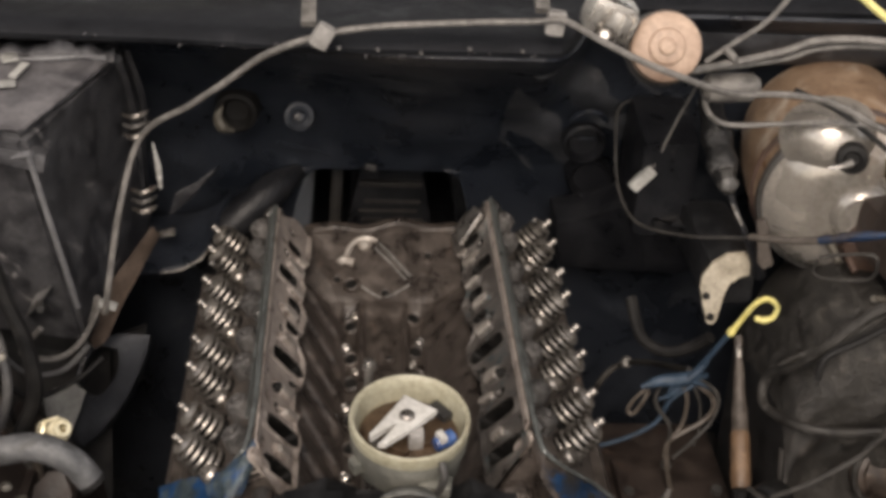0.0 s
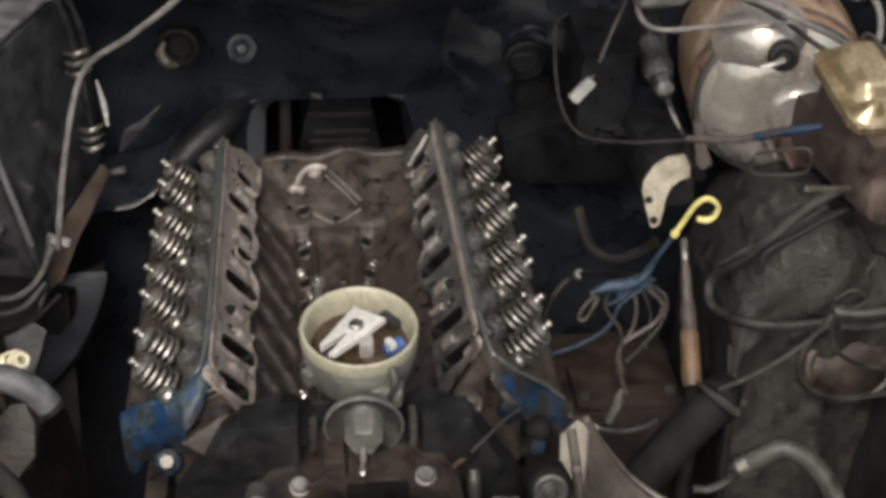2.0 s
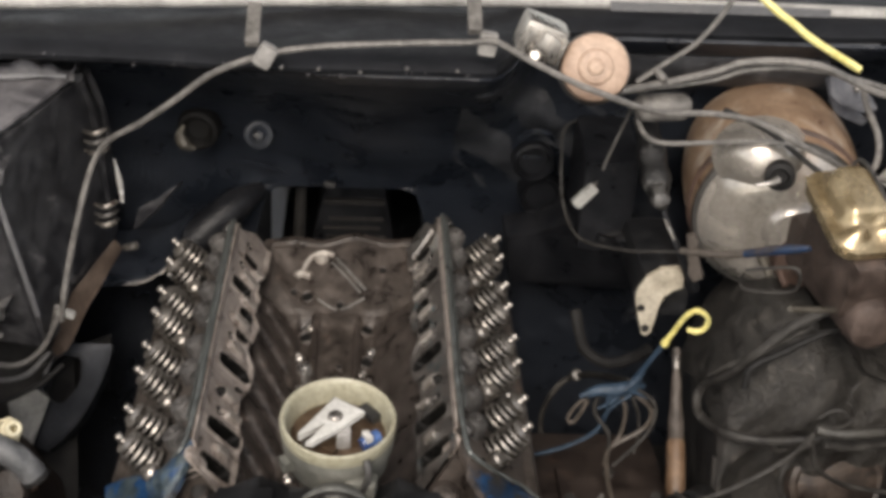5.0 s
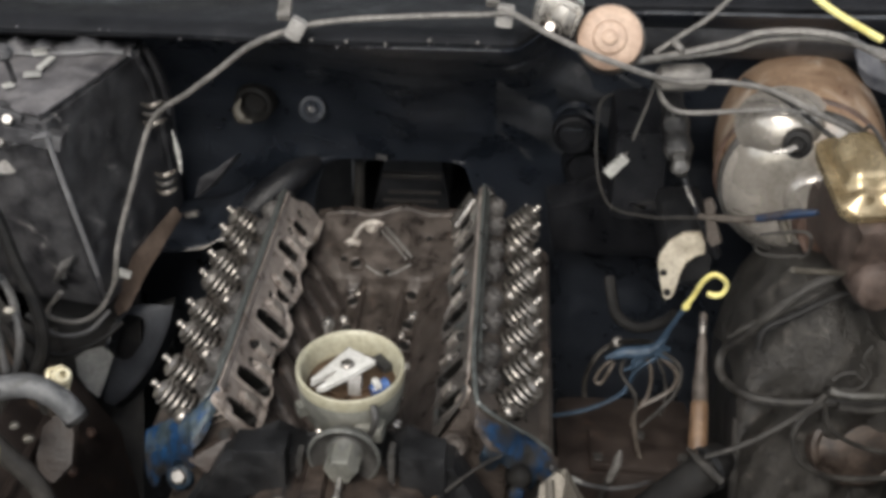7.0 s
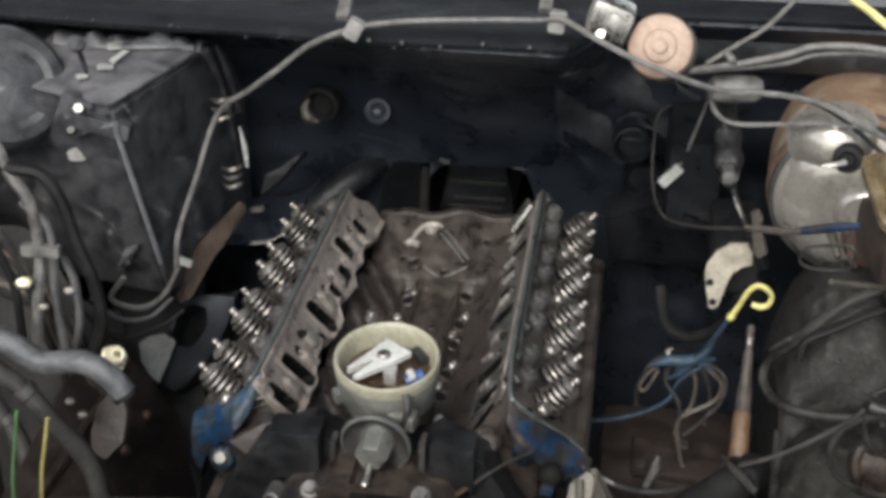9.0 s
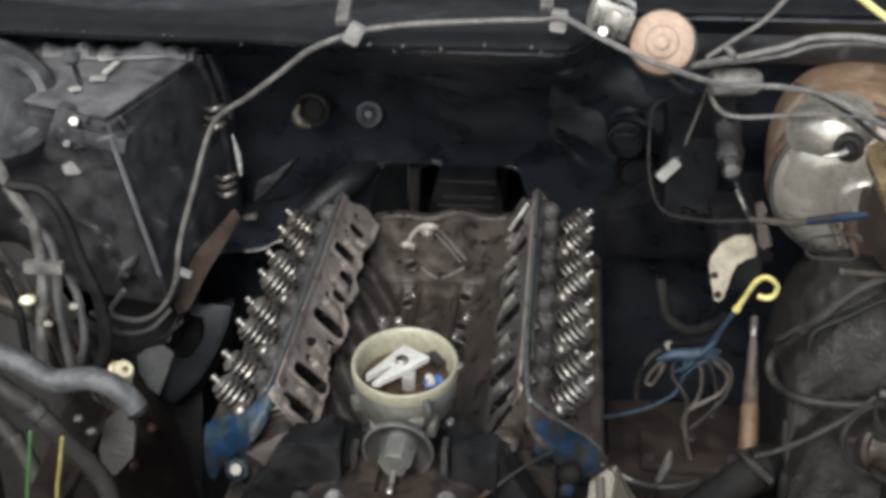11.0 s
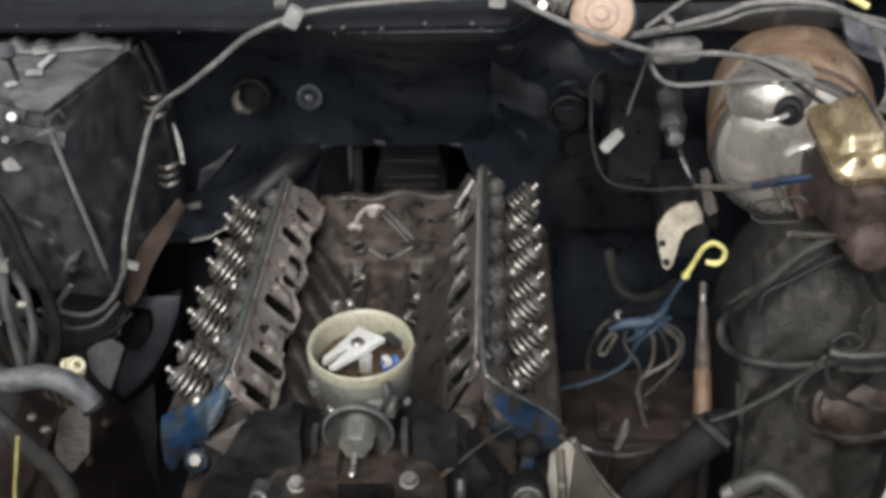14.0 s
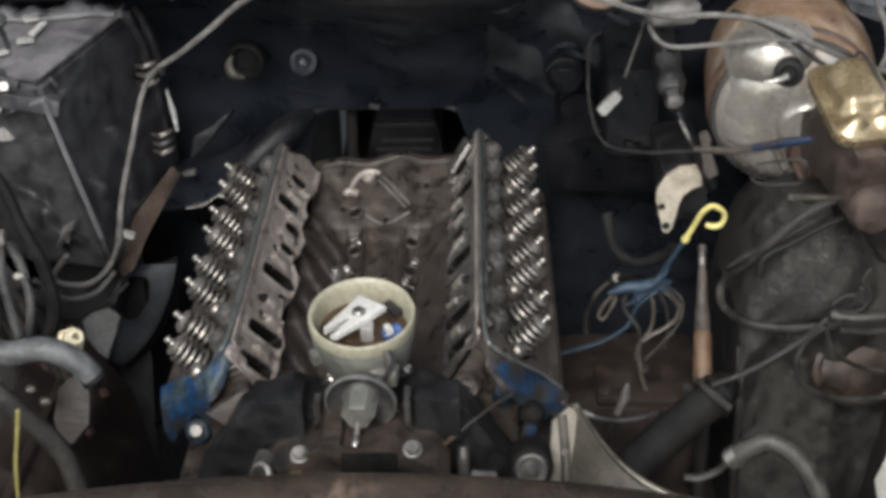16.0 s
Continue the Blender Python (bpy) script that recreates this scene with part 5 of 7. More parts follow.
for x in np.linspace(-0.268, -0.440, 70):
    q = 0.5 + 0.5 * math.sin(95 * x + 1.3 * math.sin(60 * x))
    h = 0.003 + 0.004 * q * q + 0.010 * math.exp(-((x + 0.318) / 0.020) ** 2) + 0.004 * math.sin(210 * x) * math.sin(37 * x)
    rows.append([(x, 0.336 + 0.003 * math.sin(120 * x), 0.200), (x, 0.338, 0.203 + 0.8 * h), (x, 0.344, 0.2045 + h), (x, 0.354 + 0.003 * q, 0.2035 + 0.9 * h), (x, 0.366, 0.200)])
own(part("seam", sheet(bmesh.new(), rows), DUSTY, case, "lumpy dusty seam", sharp=70), case)
own(part("seam_streak", tube([(-0.274, 0.331, 0.2050), (-0.30, 0.333, 0.2050), (-0.34, 0.328, 0.2035), (-0.37, 0.329, 0.202), (-0.395, 0.330, 0.201)], 0.0028, 8, radii=[1, 0.5, 1.3, 0.5, 0.9, 0.3]), PALE_RIB, case, "pale chalky bead along the seam"), case)
own(part("rib", tube([(-0.329, 0.211, 0.157), (-0.321, 0.222, 0.10), (-0.311, 0.237, 0.03), (-0.303, 0.247, -0.024)], 0.0030, 6), PALE_RIB, case, "raised grey rib"), case)
own(part("edge_flange", tube([(-0.268, 0.348, 0.198), (-0.264, 0.385, 0.150), (-0.264, 0.42, 0.09), (-0.264, 0.45, 0.0)], 0.005, 8, radii=[1.2, 0.8, 0.9, 0.7]), BOX, case, "rolled flange"), case)
own(part("inner_flange", tube([(-0.262, 0.372, 0.196), (-0.254, 0.395, 0.150), (-0.252, 0.42, 0.10)], 0.0035, 8), BOX, case), case)
for x, y, z, w, d, turn in ((-0.366, 0.330, 0.203, 0.016, 0.014, 0.4), (-0.352, 0.305, 0.200, 0.008, 0.028, -0.3), (-0.360, 0.282, 0.1955, 0.018, 0.010, 0.2), (-0.380, 0.262, 0.190, 0.012, 0.008, 0.7)):
    own(part("flaked_label", boxed((x, y, z), (w, d, 0.003), Matrix.Rotation(turn, 4, "Z") @ Matrix.Rotation(0.15, 4, "X"), 0.0012), PALE, case, "pale flaked label"), case)
own(part("blower_flap", boxed((-0.345, 0.225, 0.150), (0.06, 0.02, 0.018), Matrix.Rotation(0.2, 4, "Y"), 0.003), BOX, case), case)
for y0, z0, n in ((0.352, 0.128, 3), (0.382, 0.030, 3)):
    for k in range(n):
        own(part("clip_coil", tube([(-0.266, y0 + 0.004, z0 + 0.008 - 0.011 * k), (-0.254, y0 - 0.008, z0 + 0.010 - 0.011 * k), (-0.244, y0 - 0.004, z0 + 0.013 - 0.011 * k), (-0.241, y0 + 0.006, z0 + 0.012 - 0.011 * k)], 0.0030, 8, radii=[0.6, 1.1, 0.9, 0.4]), STEEL if k % 2 == 0 else DARK_STEEL, case, "coiled steel clip"), case)
own(part("shiny_strip", tube([(-0.2415, 0.382, 0.094), (-0.2375, 0.385, 0.066), (-0.2365, 0.388, 0.040)], 0.0034, 8, radii=[0.3, 1.0, 0.5]), CHROME, case, "bright chrome strip"), case)
own(part("drain_clip", boxed((-0.236, 0.420, -0.030), (0.018, 0.008, 0.007), Matrix.Rotation(-0.2, 4, "Y"), 0.0025), STEEL, case), case)
own(part("lever", plated([(-0.353, 0.241, -0.0314), (-0.3405, 0.238, -0.0042), (-0.3257, 0.242, 0.0022), (-0.3341, 0.246, -0.0124)], (-0.0078, 0.072, -0.0408), 0.001), GREY, case, "small grey lever"), case)
own(part("lever_stay", tube([(-0.335, 0.226, -0.0145), (-0.3466, 0.29, -0.0257), (-0.3562, 0.36, -0.0349)], 0.004, 6), DARK_STEEL, case), case)
own(part("foot_clip", boxed((-0.2725, 0.24, -0.0164), (0.018, 0.008, 0.007), Matrix.Rotation(0.3, 4, "Y"), 0.002), PALE, case), case)

# ---- wiring along the cowl ----
loom = thing("wiring_loom", (0.05, 0.21, 0.27), "grey taped wiring loom clipped along the cowl", "wiring loom")
run = [(-0.2683, 0.2, -0.0019), (-0.2598, 0.1908, 0.0446), (-0.2589, 0.2588, 0.0781), (-0.246, 0.285, 0.128), (-0.226, 0.275, 0.16), (-0.19, 0.25, 0.19), (-0.152, 0.235, 0.222), (-0.115, 0.222, 0.254), (-0.066, 0.205, 0.279), (-0.019, 0.2, 0.29), (0.056, 0.196, 0.297), (0.122, 0.194, 0.301), (0.141, 0.186, 0.3055), (0.176, 0.177, 0.290), (0.214, 0.172, 0.2735), (0.243, 0.170, 0.2635), (0.276, 0.182, 0.2485), (0.306, 0.192, 0.239), (0.354, 0.200, 0.2365), (0.400, 0.210, 0.225), (0.4395, 0.205, 0.207), (0.467, 0.212, 0.192), (0.51, 0.225, 0.168), (0.56, 0.25, 0.15)]
own(part("main_run", tube(run, 0.0031, 8, 6), LOOM, loom, "grey taped main run"), loom)
for x, y, z, r in ((-0.066, 0.203, 0.279, 0.5), (0.136, 0.198, 0.299, 0.12)):
    c = own(part("clip", boxed((x, y, z), (0.017, 0.013, 0.022), Matrix.Rotation(r, 4, "Y"), 0.0045), GREY, loom, "grey plastic clip"), loom)
    part("tail", boxed((x - 0.012, y + 0.022, z + 0.022), (0.013, 0.05, 0.008), Matrix.Rotation(0.5, 4, "X"), 0.002), LOOM, c)
own(part("branch", tube([(0.262, 0.225, 0.246), (0.315, 0.245, 0.250), (0.359, 0.250, 0.260), (0.396, 0.250, 0.272), (0.461, 0.250, 0.270), (0.53, 0.26, 0.24), (0.60, 0.27, 0.23)], 0.0038, 8), LOOM, loom, "thick grey branch"), loom)
own(part("branch", tube([(0.255, 0.24, 0.238), (0.315, 0.252, 0.243), (0.362, 0.256, 0.250), (0.40, 0.256, 0.262), (0.47, 0.256, 0.262), (0.60, 0.27, 0.225)], 0.0028, 8), LOOM, loom, "grey branch"), loom)
own(part("branch", tube([(0.285, 0.245, 0.249), (0.313, 0.250, 0.268), (0.339, 0.255, 0.285), (0.364, 0.27, 0.308), (0.39, 0.30, 0.335)], 0.0026, 8), LOOM, loom, "grey wire up over the cowl"), loom)
own(part("tie", tube([(0.303, 0.246, 0.262), (0.310, 0.240, 0.256), (0.312, 0.246, 0.250)], 0.004, 8), LOOM, loom), loom)
own(part("connector", turned([(0, 0.030), (0.008, 0.029), (0.0135, 0.022), (0.0145, 0.0), (0.0135, -0.020), (0.008, -0.026), (0, -0.027)], (0.316, 0.262, 0.218), (1, 0, 0.05), 20), LOOM, loom, "grey oval connector"), loom)
own(part("branch", tube([(0.292, 0.262, 0.214), (0.300, 0.262, 0.192), (0.320, 0.260, 0.181), (0.368, 0.250, 0.187), (0.405, 0.235, 0.196), (0.45, 0.225, 0.197)], 0.0028, 8), LOOM, loom, "thin wire loop"), loom)
own(part("branch", tube([(0.374, 0.245, 0.224), (0.42, 0.235, 0.205), (0.47, 0.205, 0.175), (0.50, 0.17, 0.178), (0.56, 0.16, 0.15)], 0.0028, 8), RUBBER, loom), loom)
own(part("drop_wire", tube([(0.296, 0.30, 0.205), (0.292, 0.325, 0.170), (0.284, 0.338, 0.134), (0.276, 0.342, 0.105), (0.270, 0.342, 0.094)], 0.0017, 6), LOOM, loom, "thin drop wire"), loom)
own(part("plug", boxed((0.263, 0.342, 0.084), (0.030, 0.010, 0.012), Matrix.Rotation(-0.85, 4, "Y"), 0.003), PALE, loom, "white two-pin plug"), loom)
hook_wire = thing("dark_wire", (0.25, 0.44, 0.08), "thin dark wire hanging from the firewall", "wire")
own(part("wire", tube([(0.285, 0.44, 0.135), (0.250, 0.430, 0.128), (0.243, 0.40, 0.100), (0.245, 0.37, 0.060), (0.258, 0.32, 0.044), (0.292, 0.25, 0.066), (0.322, 0.215, 0.083), (0.344, 0.190, 0.096)], 0.0016, 6), DULL_WIRE, hook_wire), hook_wire)
lead = thing("ignition_lead", (0.40, 0.235, 0.07), "grey ignition lead with a blue taped end", "lead")
own(part("lead", tube([(0.338, 0.194, 0.095), (0.358, 0.176, 0.102), (0.378, 0.158, 0.110), (0.392, 0.144, 0.120)], 0.0038, 8, radii=[0.8, 1.0, 1.0, 1.15]), TAN_WIRE, lead), lead)
own(part("sleeve", tube([(0.388, 0.147, 0.117), (0.410, 0.126, 0.132), (0.434, 0.104, 0.146)], 0.0046, 10, radii=[0.9, 1, 1.1, 1.0, 0.6]), BLUE_SLEEVE, lead, "blue sleeve"), lead)
own(part("terminal", plated([(0.340, 0.190, 0.112), (0.347, 0.186, 0.116), (0.352, 0.184, 0.108), (0.352, 0.184, 0.094), (0.360, 0.178, 0.074), (0.352, 0.182, 0.066), (0.346, 0.186, 0.072), (0.345, 0.187, 0.092)], (0.001, 0.005, 0.002), 0.0015), SHAFT_STEEL, lead, "flat tin terminal"), lead)
own(part("lower_wire", tube([(0.392, 0.150, 0.098), (0.410, 0.140, 0.106), (0.432, 0.124, 0.114), (0.436, 0.124, 0.098), (0.430, 0.130, 0.086), (0.400, 0.150, 0.076), (0.390, 0.156, 0.080), (0.391, 0.151, 0.094)], 0.0017, 6), DULL_WIRE, lead), lead)
post = thing("steering_linkage", (0.335, 0.30, 0.0), "dark steering post with worn bright patches", "post")
own(part("tube", tube([(0.312, 0.31, 0.186), (0.314, 0.29, 0.172), (0.316, 0.27, 0.157), (0.317, 0.255, 0.148), (0.319, 0.245, 0.136), (0.32, 0.24, 0.127)], 0.0128, 16, radii=[1.0, 0.9, 1.25, 1.0, 1.25, 0.9, 0.7]), POST_GREY, post, "dusty worn tube"), post)
own(part("joint", tube([(0.314, 0.226, 0.15), (0.316, 0.224, 0.143), (0.318, 0.224, 0.135), (0.321, 0.228, 0.126)], 0.0085, 8, radii=[0.9, 0.7, 1.25, 0.6]), DARK_STEEL, post, "worn bright joint"), post)
own(part("rod", tube([(0.321, 0.232, 0.126), (0.327, 0.225, 0.113), (0.335, 0.215, 0.096), (0.347, 0.212, 0.073), (0.363, 0.22, 0.039)], 0.0042, 10, radii=[1.1, 0.7, 0.8, 1.1, 1.5]), DEEP_BLACK, post, "thin dark rod"), post)
# bright strip laid on the rod as a painted glint
own(part("rod_glint", tube([(0.324, 0.221, 0.116), (0.329, 0.217, 0.107), (0.334, 0.211, 0.098)], 0.0022, 8, radii=[0.4, 1.0, 0.4]), STEEL, post, "bright strip painted as a glint on the rod"), post)
servo = thing("column_cover", (0.30, 0.40, 0.06), "dusty black column cover on the firewall", "cover")
own(part("cover", boxed((0.290, 0.40, 0.075), (0.062, 0.11, 0.12), Matrix.Rotation(0.15, 4, "X"), 0.018), DEEP_BLACK, servo), servo)
own(part("lower_plate", plated([(0.19, 0.42, -0.005), (0.225, 0.40, 0.005), (0.255, 0.38, 0.035), (0.30, 0.33, 0.035), (0.345, 0.29, 0.045), (0.36, 0.32, 0.0), (0.33, 0.40, -0.06), (0.20, 0.43, -0.07)], (0, 0.06, 0.0), 0.004), DEEP_BLACK, servo), servo)

# ---- tan bracket, yellow dipstick, shaft ----
bracket = thing("tan_bracket", (0.325, 0.235, 0.03), "tan painted sheet bracket with two bolt holes", "bracket")
out = [(0.302, 0.211, 0.03), (0.303, 0.213, 0.04), (0.311, 0.213, 0.054), (0.324, 0.213, 0.063), (0.341, 0.213, 0.065), (0.349, 0.213, 0.057), (0.35, 0.213, 0.042), (0.34, 0.213, 0.041), (0.331, 0.213, 0.033), (0.325, 0.207, 0.024), (0.322, 0.199, 0.013), (0.318, 0.192, 0.003), (0.313, 0.19, 0), (0.308, 0.191, 0.002), (0.305, 0.201, 0.016)]
own(part("plate", plated(out, (0.002, 0.005, 0.002), 0.0012), TAN, bracket, "tan plate"), bracket)
own(part("flange", plated([(0.324, 0.213, 0.063), (0.341, 0.213, 0.065), (0.36, 0.245, 0.047), (0.35, 0.245, 0.052)], (0, 0.002, -0.004), 0.001), TAN, bracket), bracket)
for x, y, z in ((0.308, 0.204, 0.024), (0.312, 0.193, 0.007)):
    # nothing is cut through; a black disc paints the hole's shade
    own(part("bolt_hole", turned([(0, 0.0008), (0.0036, 0.0008), (0.0040, 0.0), (0.0040, -0.002)], (x, y, z), (-0.1, -0.95, 0.3), 14), MATT_BLACK, bracket), bracket)
own(part("crease", tube([(0.304, 0.212, 0.035), (0.317, 0.212, 0.034), (0.332, 0.212, 0.036)], 0.0012, 6), BRACE, bracket, "creased fold"), bracket)
arm = thing("bracket_arm", (0.33, 0.30, 0.0), "black steel arm carrying the tan bracket", "arm")
own(part("arm", boxed((0.335, 0.29, 0.030), (0.05, 0.14, 0.05), bevel=0.012), TIMING, arm), arm)
dip = thing("dipstick", (0.345, 0.18, -0.02), "bright yellow looped dipstick handle", "dipstick")
own(part("loop", tube([(0.331, 0.182, -0.004), (0.339, 0.178, 0.015), (0.345, 0.170, 0.034), (0.353, 0.166, 0.0435), (0.362, 0.167, 0.0405), (0.369, 0.172, 0.030), (0.367, 0.175, 0.0185), (0.360, 0.177, 0.014), (0.351, 0.178, 0.0155)], 0.0028, 10, radii=[1.15, 1.0, 1.0, 1.05, 1.0, 1.0, 1.05, 1.2, 1.0]), YELLOW, dip, "yellow painted loop"), dip)
own(part("collar", turned([(0.0036, -0.003), (0.0042, -0.002), (0.0042, 0.003), (0.0036, 0.004)], (0.3315, 0.182, -0.003), (0.35, -0.2, 0.9), 12), YELLOW, dip), dip)
own(part("tube", tube([(0.3305, 0.183, -0.005), (0.320, 0.190, -0.030), (0.310, 0.198, -0.054), (0.304, 0.203, -0.068)], 0.0028, 8), BLUE_TAPE, dip, "dark blue dipstick tube"), dip)
shaft = thing("steering_shaft", (0.355, 0.17, -0.25), "grey steel shaft with a worn orange lower sleeve", "shaft")
SA, SB = V(0.360, 0.243, -0.048), V(0.351, 0.132, -0.153)
SD = (SB - SA).normalized()
own(part("rod", turned([(0.0, -0.004), (0.004, -0.003), (0.0048, 0.002), (0.0040, 0.010), (0.0036, 0.022), (0.0052, 0.030), (0.0066, 0.060), (0.0072, 0.066), (0.0082, 0.072), (0.0084, 0.098), (0.0094, 0.100)], SA, SD, 20), SHAFT_STEEL, shaft, "grey steel rod"), shaft)
own(part("worn_tip", turned([(0.0038, 0.0), (0.0044, 0.004), (0.0042, 0.016), (0.0038, 0.020)], SA, SD, 16), STEEL, shaft, "bare bright tip"), shaft)
own(part("sleeve", turned([(0.0088, 0.096), (0.0096, 0.099), (0.0100, 0.120), (0.0104, 0.146), (0.0092, 0.153)], SA, SD, 20), ORANGE, shaft, "worn orange sleeve"), shaft)
own(part("lower_rod", tube([SB, SB + V(0.003, -0.004, -0.05), V(0.356, 0.15, -0.35), V(0.356, 0.16, -0.50)], 0.008, 10), BLACK, shaft), shaft)

# ---- blue tape bundle and stripped leads between head and shaft ----
bundle = thing("taped_bundle", (0.29, 0.20, -0.10), "blue taped cable bundle with loose leads", "cable bundle")
own(part("tape", tube([(0.254, 0.196, -0.077), (0.272, 0.197, -0.070), (0.292, 0.199, -0.070), (0.308, 0.202, -0.067), (0.322, 0.206, -0.069)], 0.0062, 10, radii=[0.4, 0.9, 1.25, 1.2, 0.9, 0.4]), BLUE_TAPE, bundle, "blue tape wrap"), bundle)
for pts, r in (([(0.300, 0.197, -0.068), (0.312, 0.196, -0.054), (0.318, 0.193, -0.040)], 0.0046), ([(0.296, 0.196, -0.072), (0.286, 0.196, -0.084), (0.274, 0.197, -0.092)], 0.0036), ([(0.304, 0.198, -0.070), (0.318, 0.200, -0.076), (0.330, 0.202, -0.084)], 0.0034), ([(0.292, 0.195, -0.066), (0.284, 0.194, -0.078), (0.282, 0.195, -0.090)], 0.0030)):
    own(part("tape_end", tube(pts, r, 8, radii=[1.0, 0.8, 0.35]), BLUE_TAPE, bundle, "ragged tape end"), bundle)
for pts, r, m in (
    ([(0.315, 0.200, -0.071), (0.288, 0.200, -0.093), (0.275, 0.200, -0.122), (0.245, 0.200, -0.142), (0.208, 0.200, -0.154), (0.17, 0.20, -0.16)], 0.0024, BLUE_TAPE),
    ([(0.262, 0.197, -0.078), (0.252, 0.198, -0.089), (0.245, 0.199, -0.103), (0.246, 0.199, -0.110), (0.251, 0.198, -0.109), (0.257, 0.197, -0.097), (0.263, 0.197, -0.083)], 0.0021, TAN_WIRE),
    ([(0.316, 0.250, -0.091), (0.301, 0.330, -0.134), (0.282, 0.396, -0.176), (0.263, 0.400, -0.194), (0.250, 0.400, -0.222), (0.247, 0.400, -0.251), (0.256, 0.380, -0.280)], 0.0036, DULL_WIRE),
    ([(0.275, 0.200, -0.074), (0.272, 0.200, -0.098), (0.288, 0.195, -0.122), (0.290, 0.195, -0.150)], 0.0022, DULL_WIRE),
    ([(0.310, 0.200, -0.073), (0.331, 0.200, -0.095), (0.326, 0.200, -0.117), (0.299, 0.195, -0.133), (0.289, 0.195, -0.144), (0.290, 0.193, -0.163), (0.296, 0.190, -0.193), (0.309, 0.180, -0.219), (0.316, 0.17, -0.25)], 0.0026, TAN_WIRE),
    ([(0.314, 0.200, -0.069), (0.334, 0.200, -0.088), (0.333, 0.200, -0.117), (0.315, 0.195, -0.140), (0.296, 0.193, -0.161)], 0.0022, DULL_WIRE),
    ([(0.297, 0.200, -0.075), (0.304, 0.200, -0.096), (0.302, 0.200, -0.125), (0.289, 0.195, -0.144), (0.287, 0.193, -0.160)], 0.0022, TAN_WIRE),
    ([(0.306, 0.201, -0.072), (0.318, 0.203, -0.100), (0.322, 0.204, -0.128), (0.318, 0.200, -0.150)], 0.0018, DULL_WIRE),
):
    own(part("lead", tube(pts, r, 8), m, bundle), bundle)
own(part("eyelet", turned([(0.0065, -0.004), (0.0072, 0.003), (0.0045, 0.006), (0, 0.006)], (0.283, 0.392, -0.172), (-0.1, -1, 0.6), 14), GREY_IRON, bundle, "tin eyelet"), bundle)
own(part("ferrule", tube([(0.266, 0.086, -0.119), (0.263, 0.086, -0.137), (0.256, 0.086, -0.157)], 0.0046, 10, radii=[0.45, 1.1, 1.0, 0.8]), GREY_IRON, bundle, "tin ferrule"), bundle)
own(part("ferrule_lead", tube([(0.256, 0.088, -0.155), (0.250, 0.10, -0.19), (0.25, 0.12, -0.26)], 0.003, 8), DULL_WIRE, bundle), bundle)
steer = thing("steering_box", (0.30, 0.22, -0.30), "rusty brown steering box beside the engine", "steering box")
own(part("case", boxed((0.285, 0.245, -0.275), (0.16, 0.16, 0.14), bevel=0.020), DARK_BROWN, steer, "rusty brown case"), steer)
own(part("flange", boxed((0.30, 0.205, -0.203), (0.115, 0.07, 0.010), Matrix.Rotation(0.06, 4, "Y"), 0.004), DARK_BROWN, steer), steer)
for x, y in ((0.252, 0.182), (0.345, 0.186), (0.30, 0.228)):
    own(part("bolt", hexbolt(bmesh.new(), (x, y, -0.199), (0, -0.2, 1), 0.0065, 0.007), DARK_STEEL, steer), steer)

# ---- shock tower side: dusty hump with wire loops ----
tower = thing("shock_tower", (0.50, 0.20, -0.45), "dusty grey-black shock tower with a slumped upright face", "shock tower")


def tower_top(x):
    """Height of the tower's crest."""
    return float(np.interp(x, [0.388, 0.396, 0.41, 0.425, 0.445, 0.475, 0.50, 0.53, 0.60], [-0.095, -0.050, -0.005, 0.018, 0.034, 0.036, 0.014, -0.020, -0.050]))


rows = []
for x in np.linspace(0.388, 0.60, 92):
    top_z = tower_top(x)
    row = [(x, 0.34, top_z - 0.03), (x, 0.26, top_z + 0.004), (x, 0.19, top_z + 0.010), (x, 0.155, top_z + 0.004)]
    for k in range(1, 43):
        u = k / 42
        z = top_z - (top_z + 0.45) * u**1.3
        y = 0.145 - 0.020 * math.sin(math.pi * min(1.0, 2.2 * u)) + 0.006 * math.sin(38 * x + 21 * z) + 0.0022 * math.sin(130 * x - 60 * z + 3 * math.sin(40 * z)) + 0.0016 * math.sin(95 * z + 50 * x) + 0.02 * float(smoothstep(0.49, 0.53, x)) - 0.03 * float(smoothstep(-0.16, -0.40, z))
        row.append((x, y, z))
    rows.append(row)
own(part("shell", sheet(bmesh.new(), rows), TOWER, tower, "dusty pressed steel shell", sharp=70), tower)
own(part("side", plated(rows[0] + [(0.388, 0.34, -0.45)], (0.003, 0, 0)), BLACK, tower), tower)
own(part("edge_flange", tube([(0.390, 0.14, -0.11), (0.390, 0.122, -0.18), (0.390, 0.118, -0.28), (0.390, 0.10, -0.40)], 0.005, 8), APRON, tower), tower)
own(part("fold", tube([(0.398, 0.142, -0.060), (0.425, 0.135, -0.030), (0.450, 0.132, -0.004), (0.478, 0.135, 0.010)], 0.006, 8, radii=[0.6, 1.0, 1.1, 0.5]), APRON, tower, "soft fold across the face"), tower)
own(part("boss", lathe(bmesh.new(), [(0.054, -0.020), (0.052, -0.006), (0.047, -0.003), (0.043, -0.005), (0.034, -0.002), (0.018, 0.001), (0.0, 0.002)], (0.520, 0.135, -0.139), (0.1, -1, 0.35), 40, 0.82), PUMP, tower, "rusty flat boss"), tower)
own(part("ridge", tube([(0.371, 0.15, -0.02), (0.391, 0.13, 0.008), (0.422, 0.124, 0.029), (0.457, 0.122, 0.054)], 0.0030, 8, radii=[0.5, 1.0, 1.0, 0.8, 0.5]), TOWER, tower, "folded ridge"), tower)
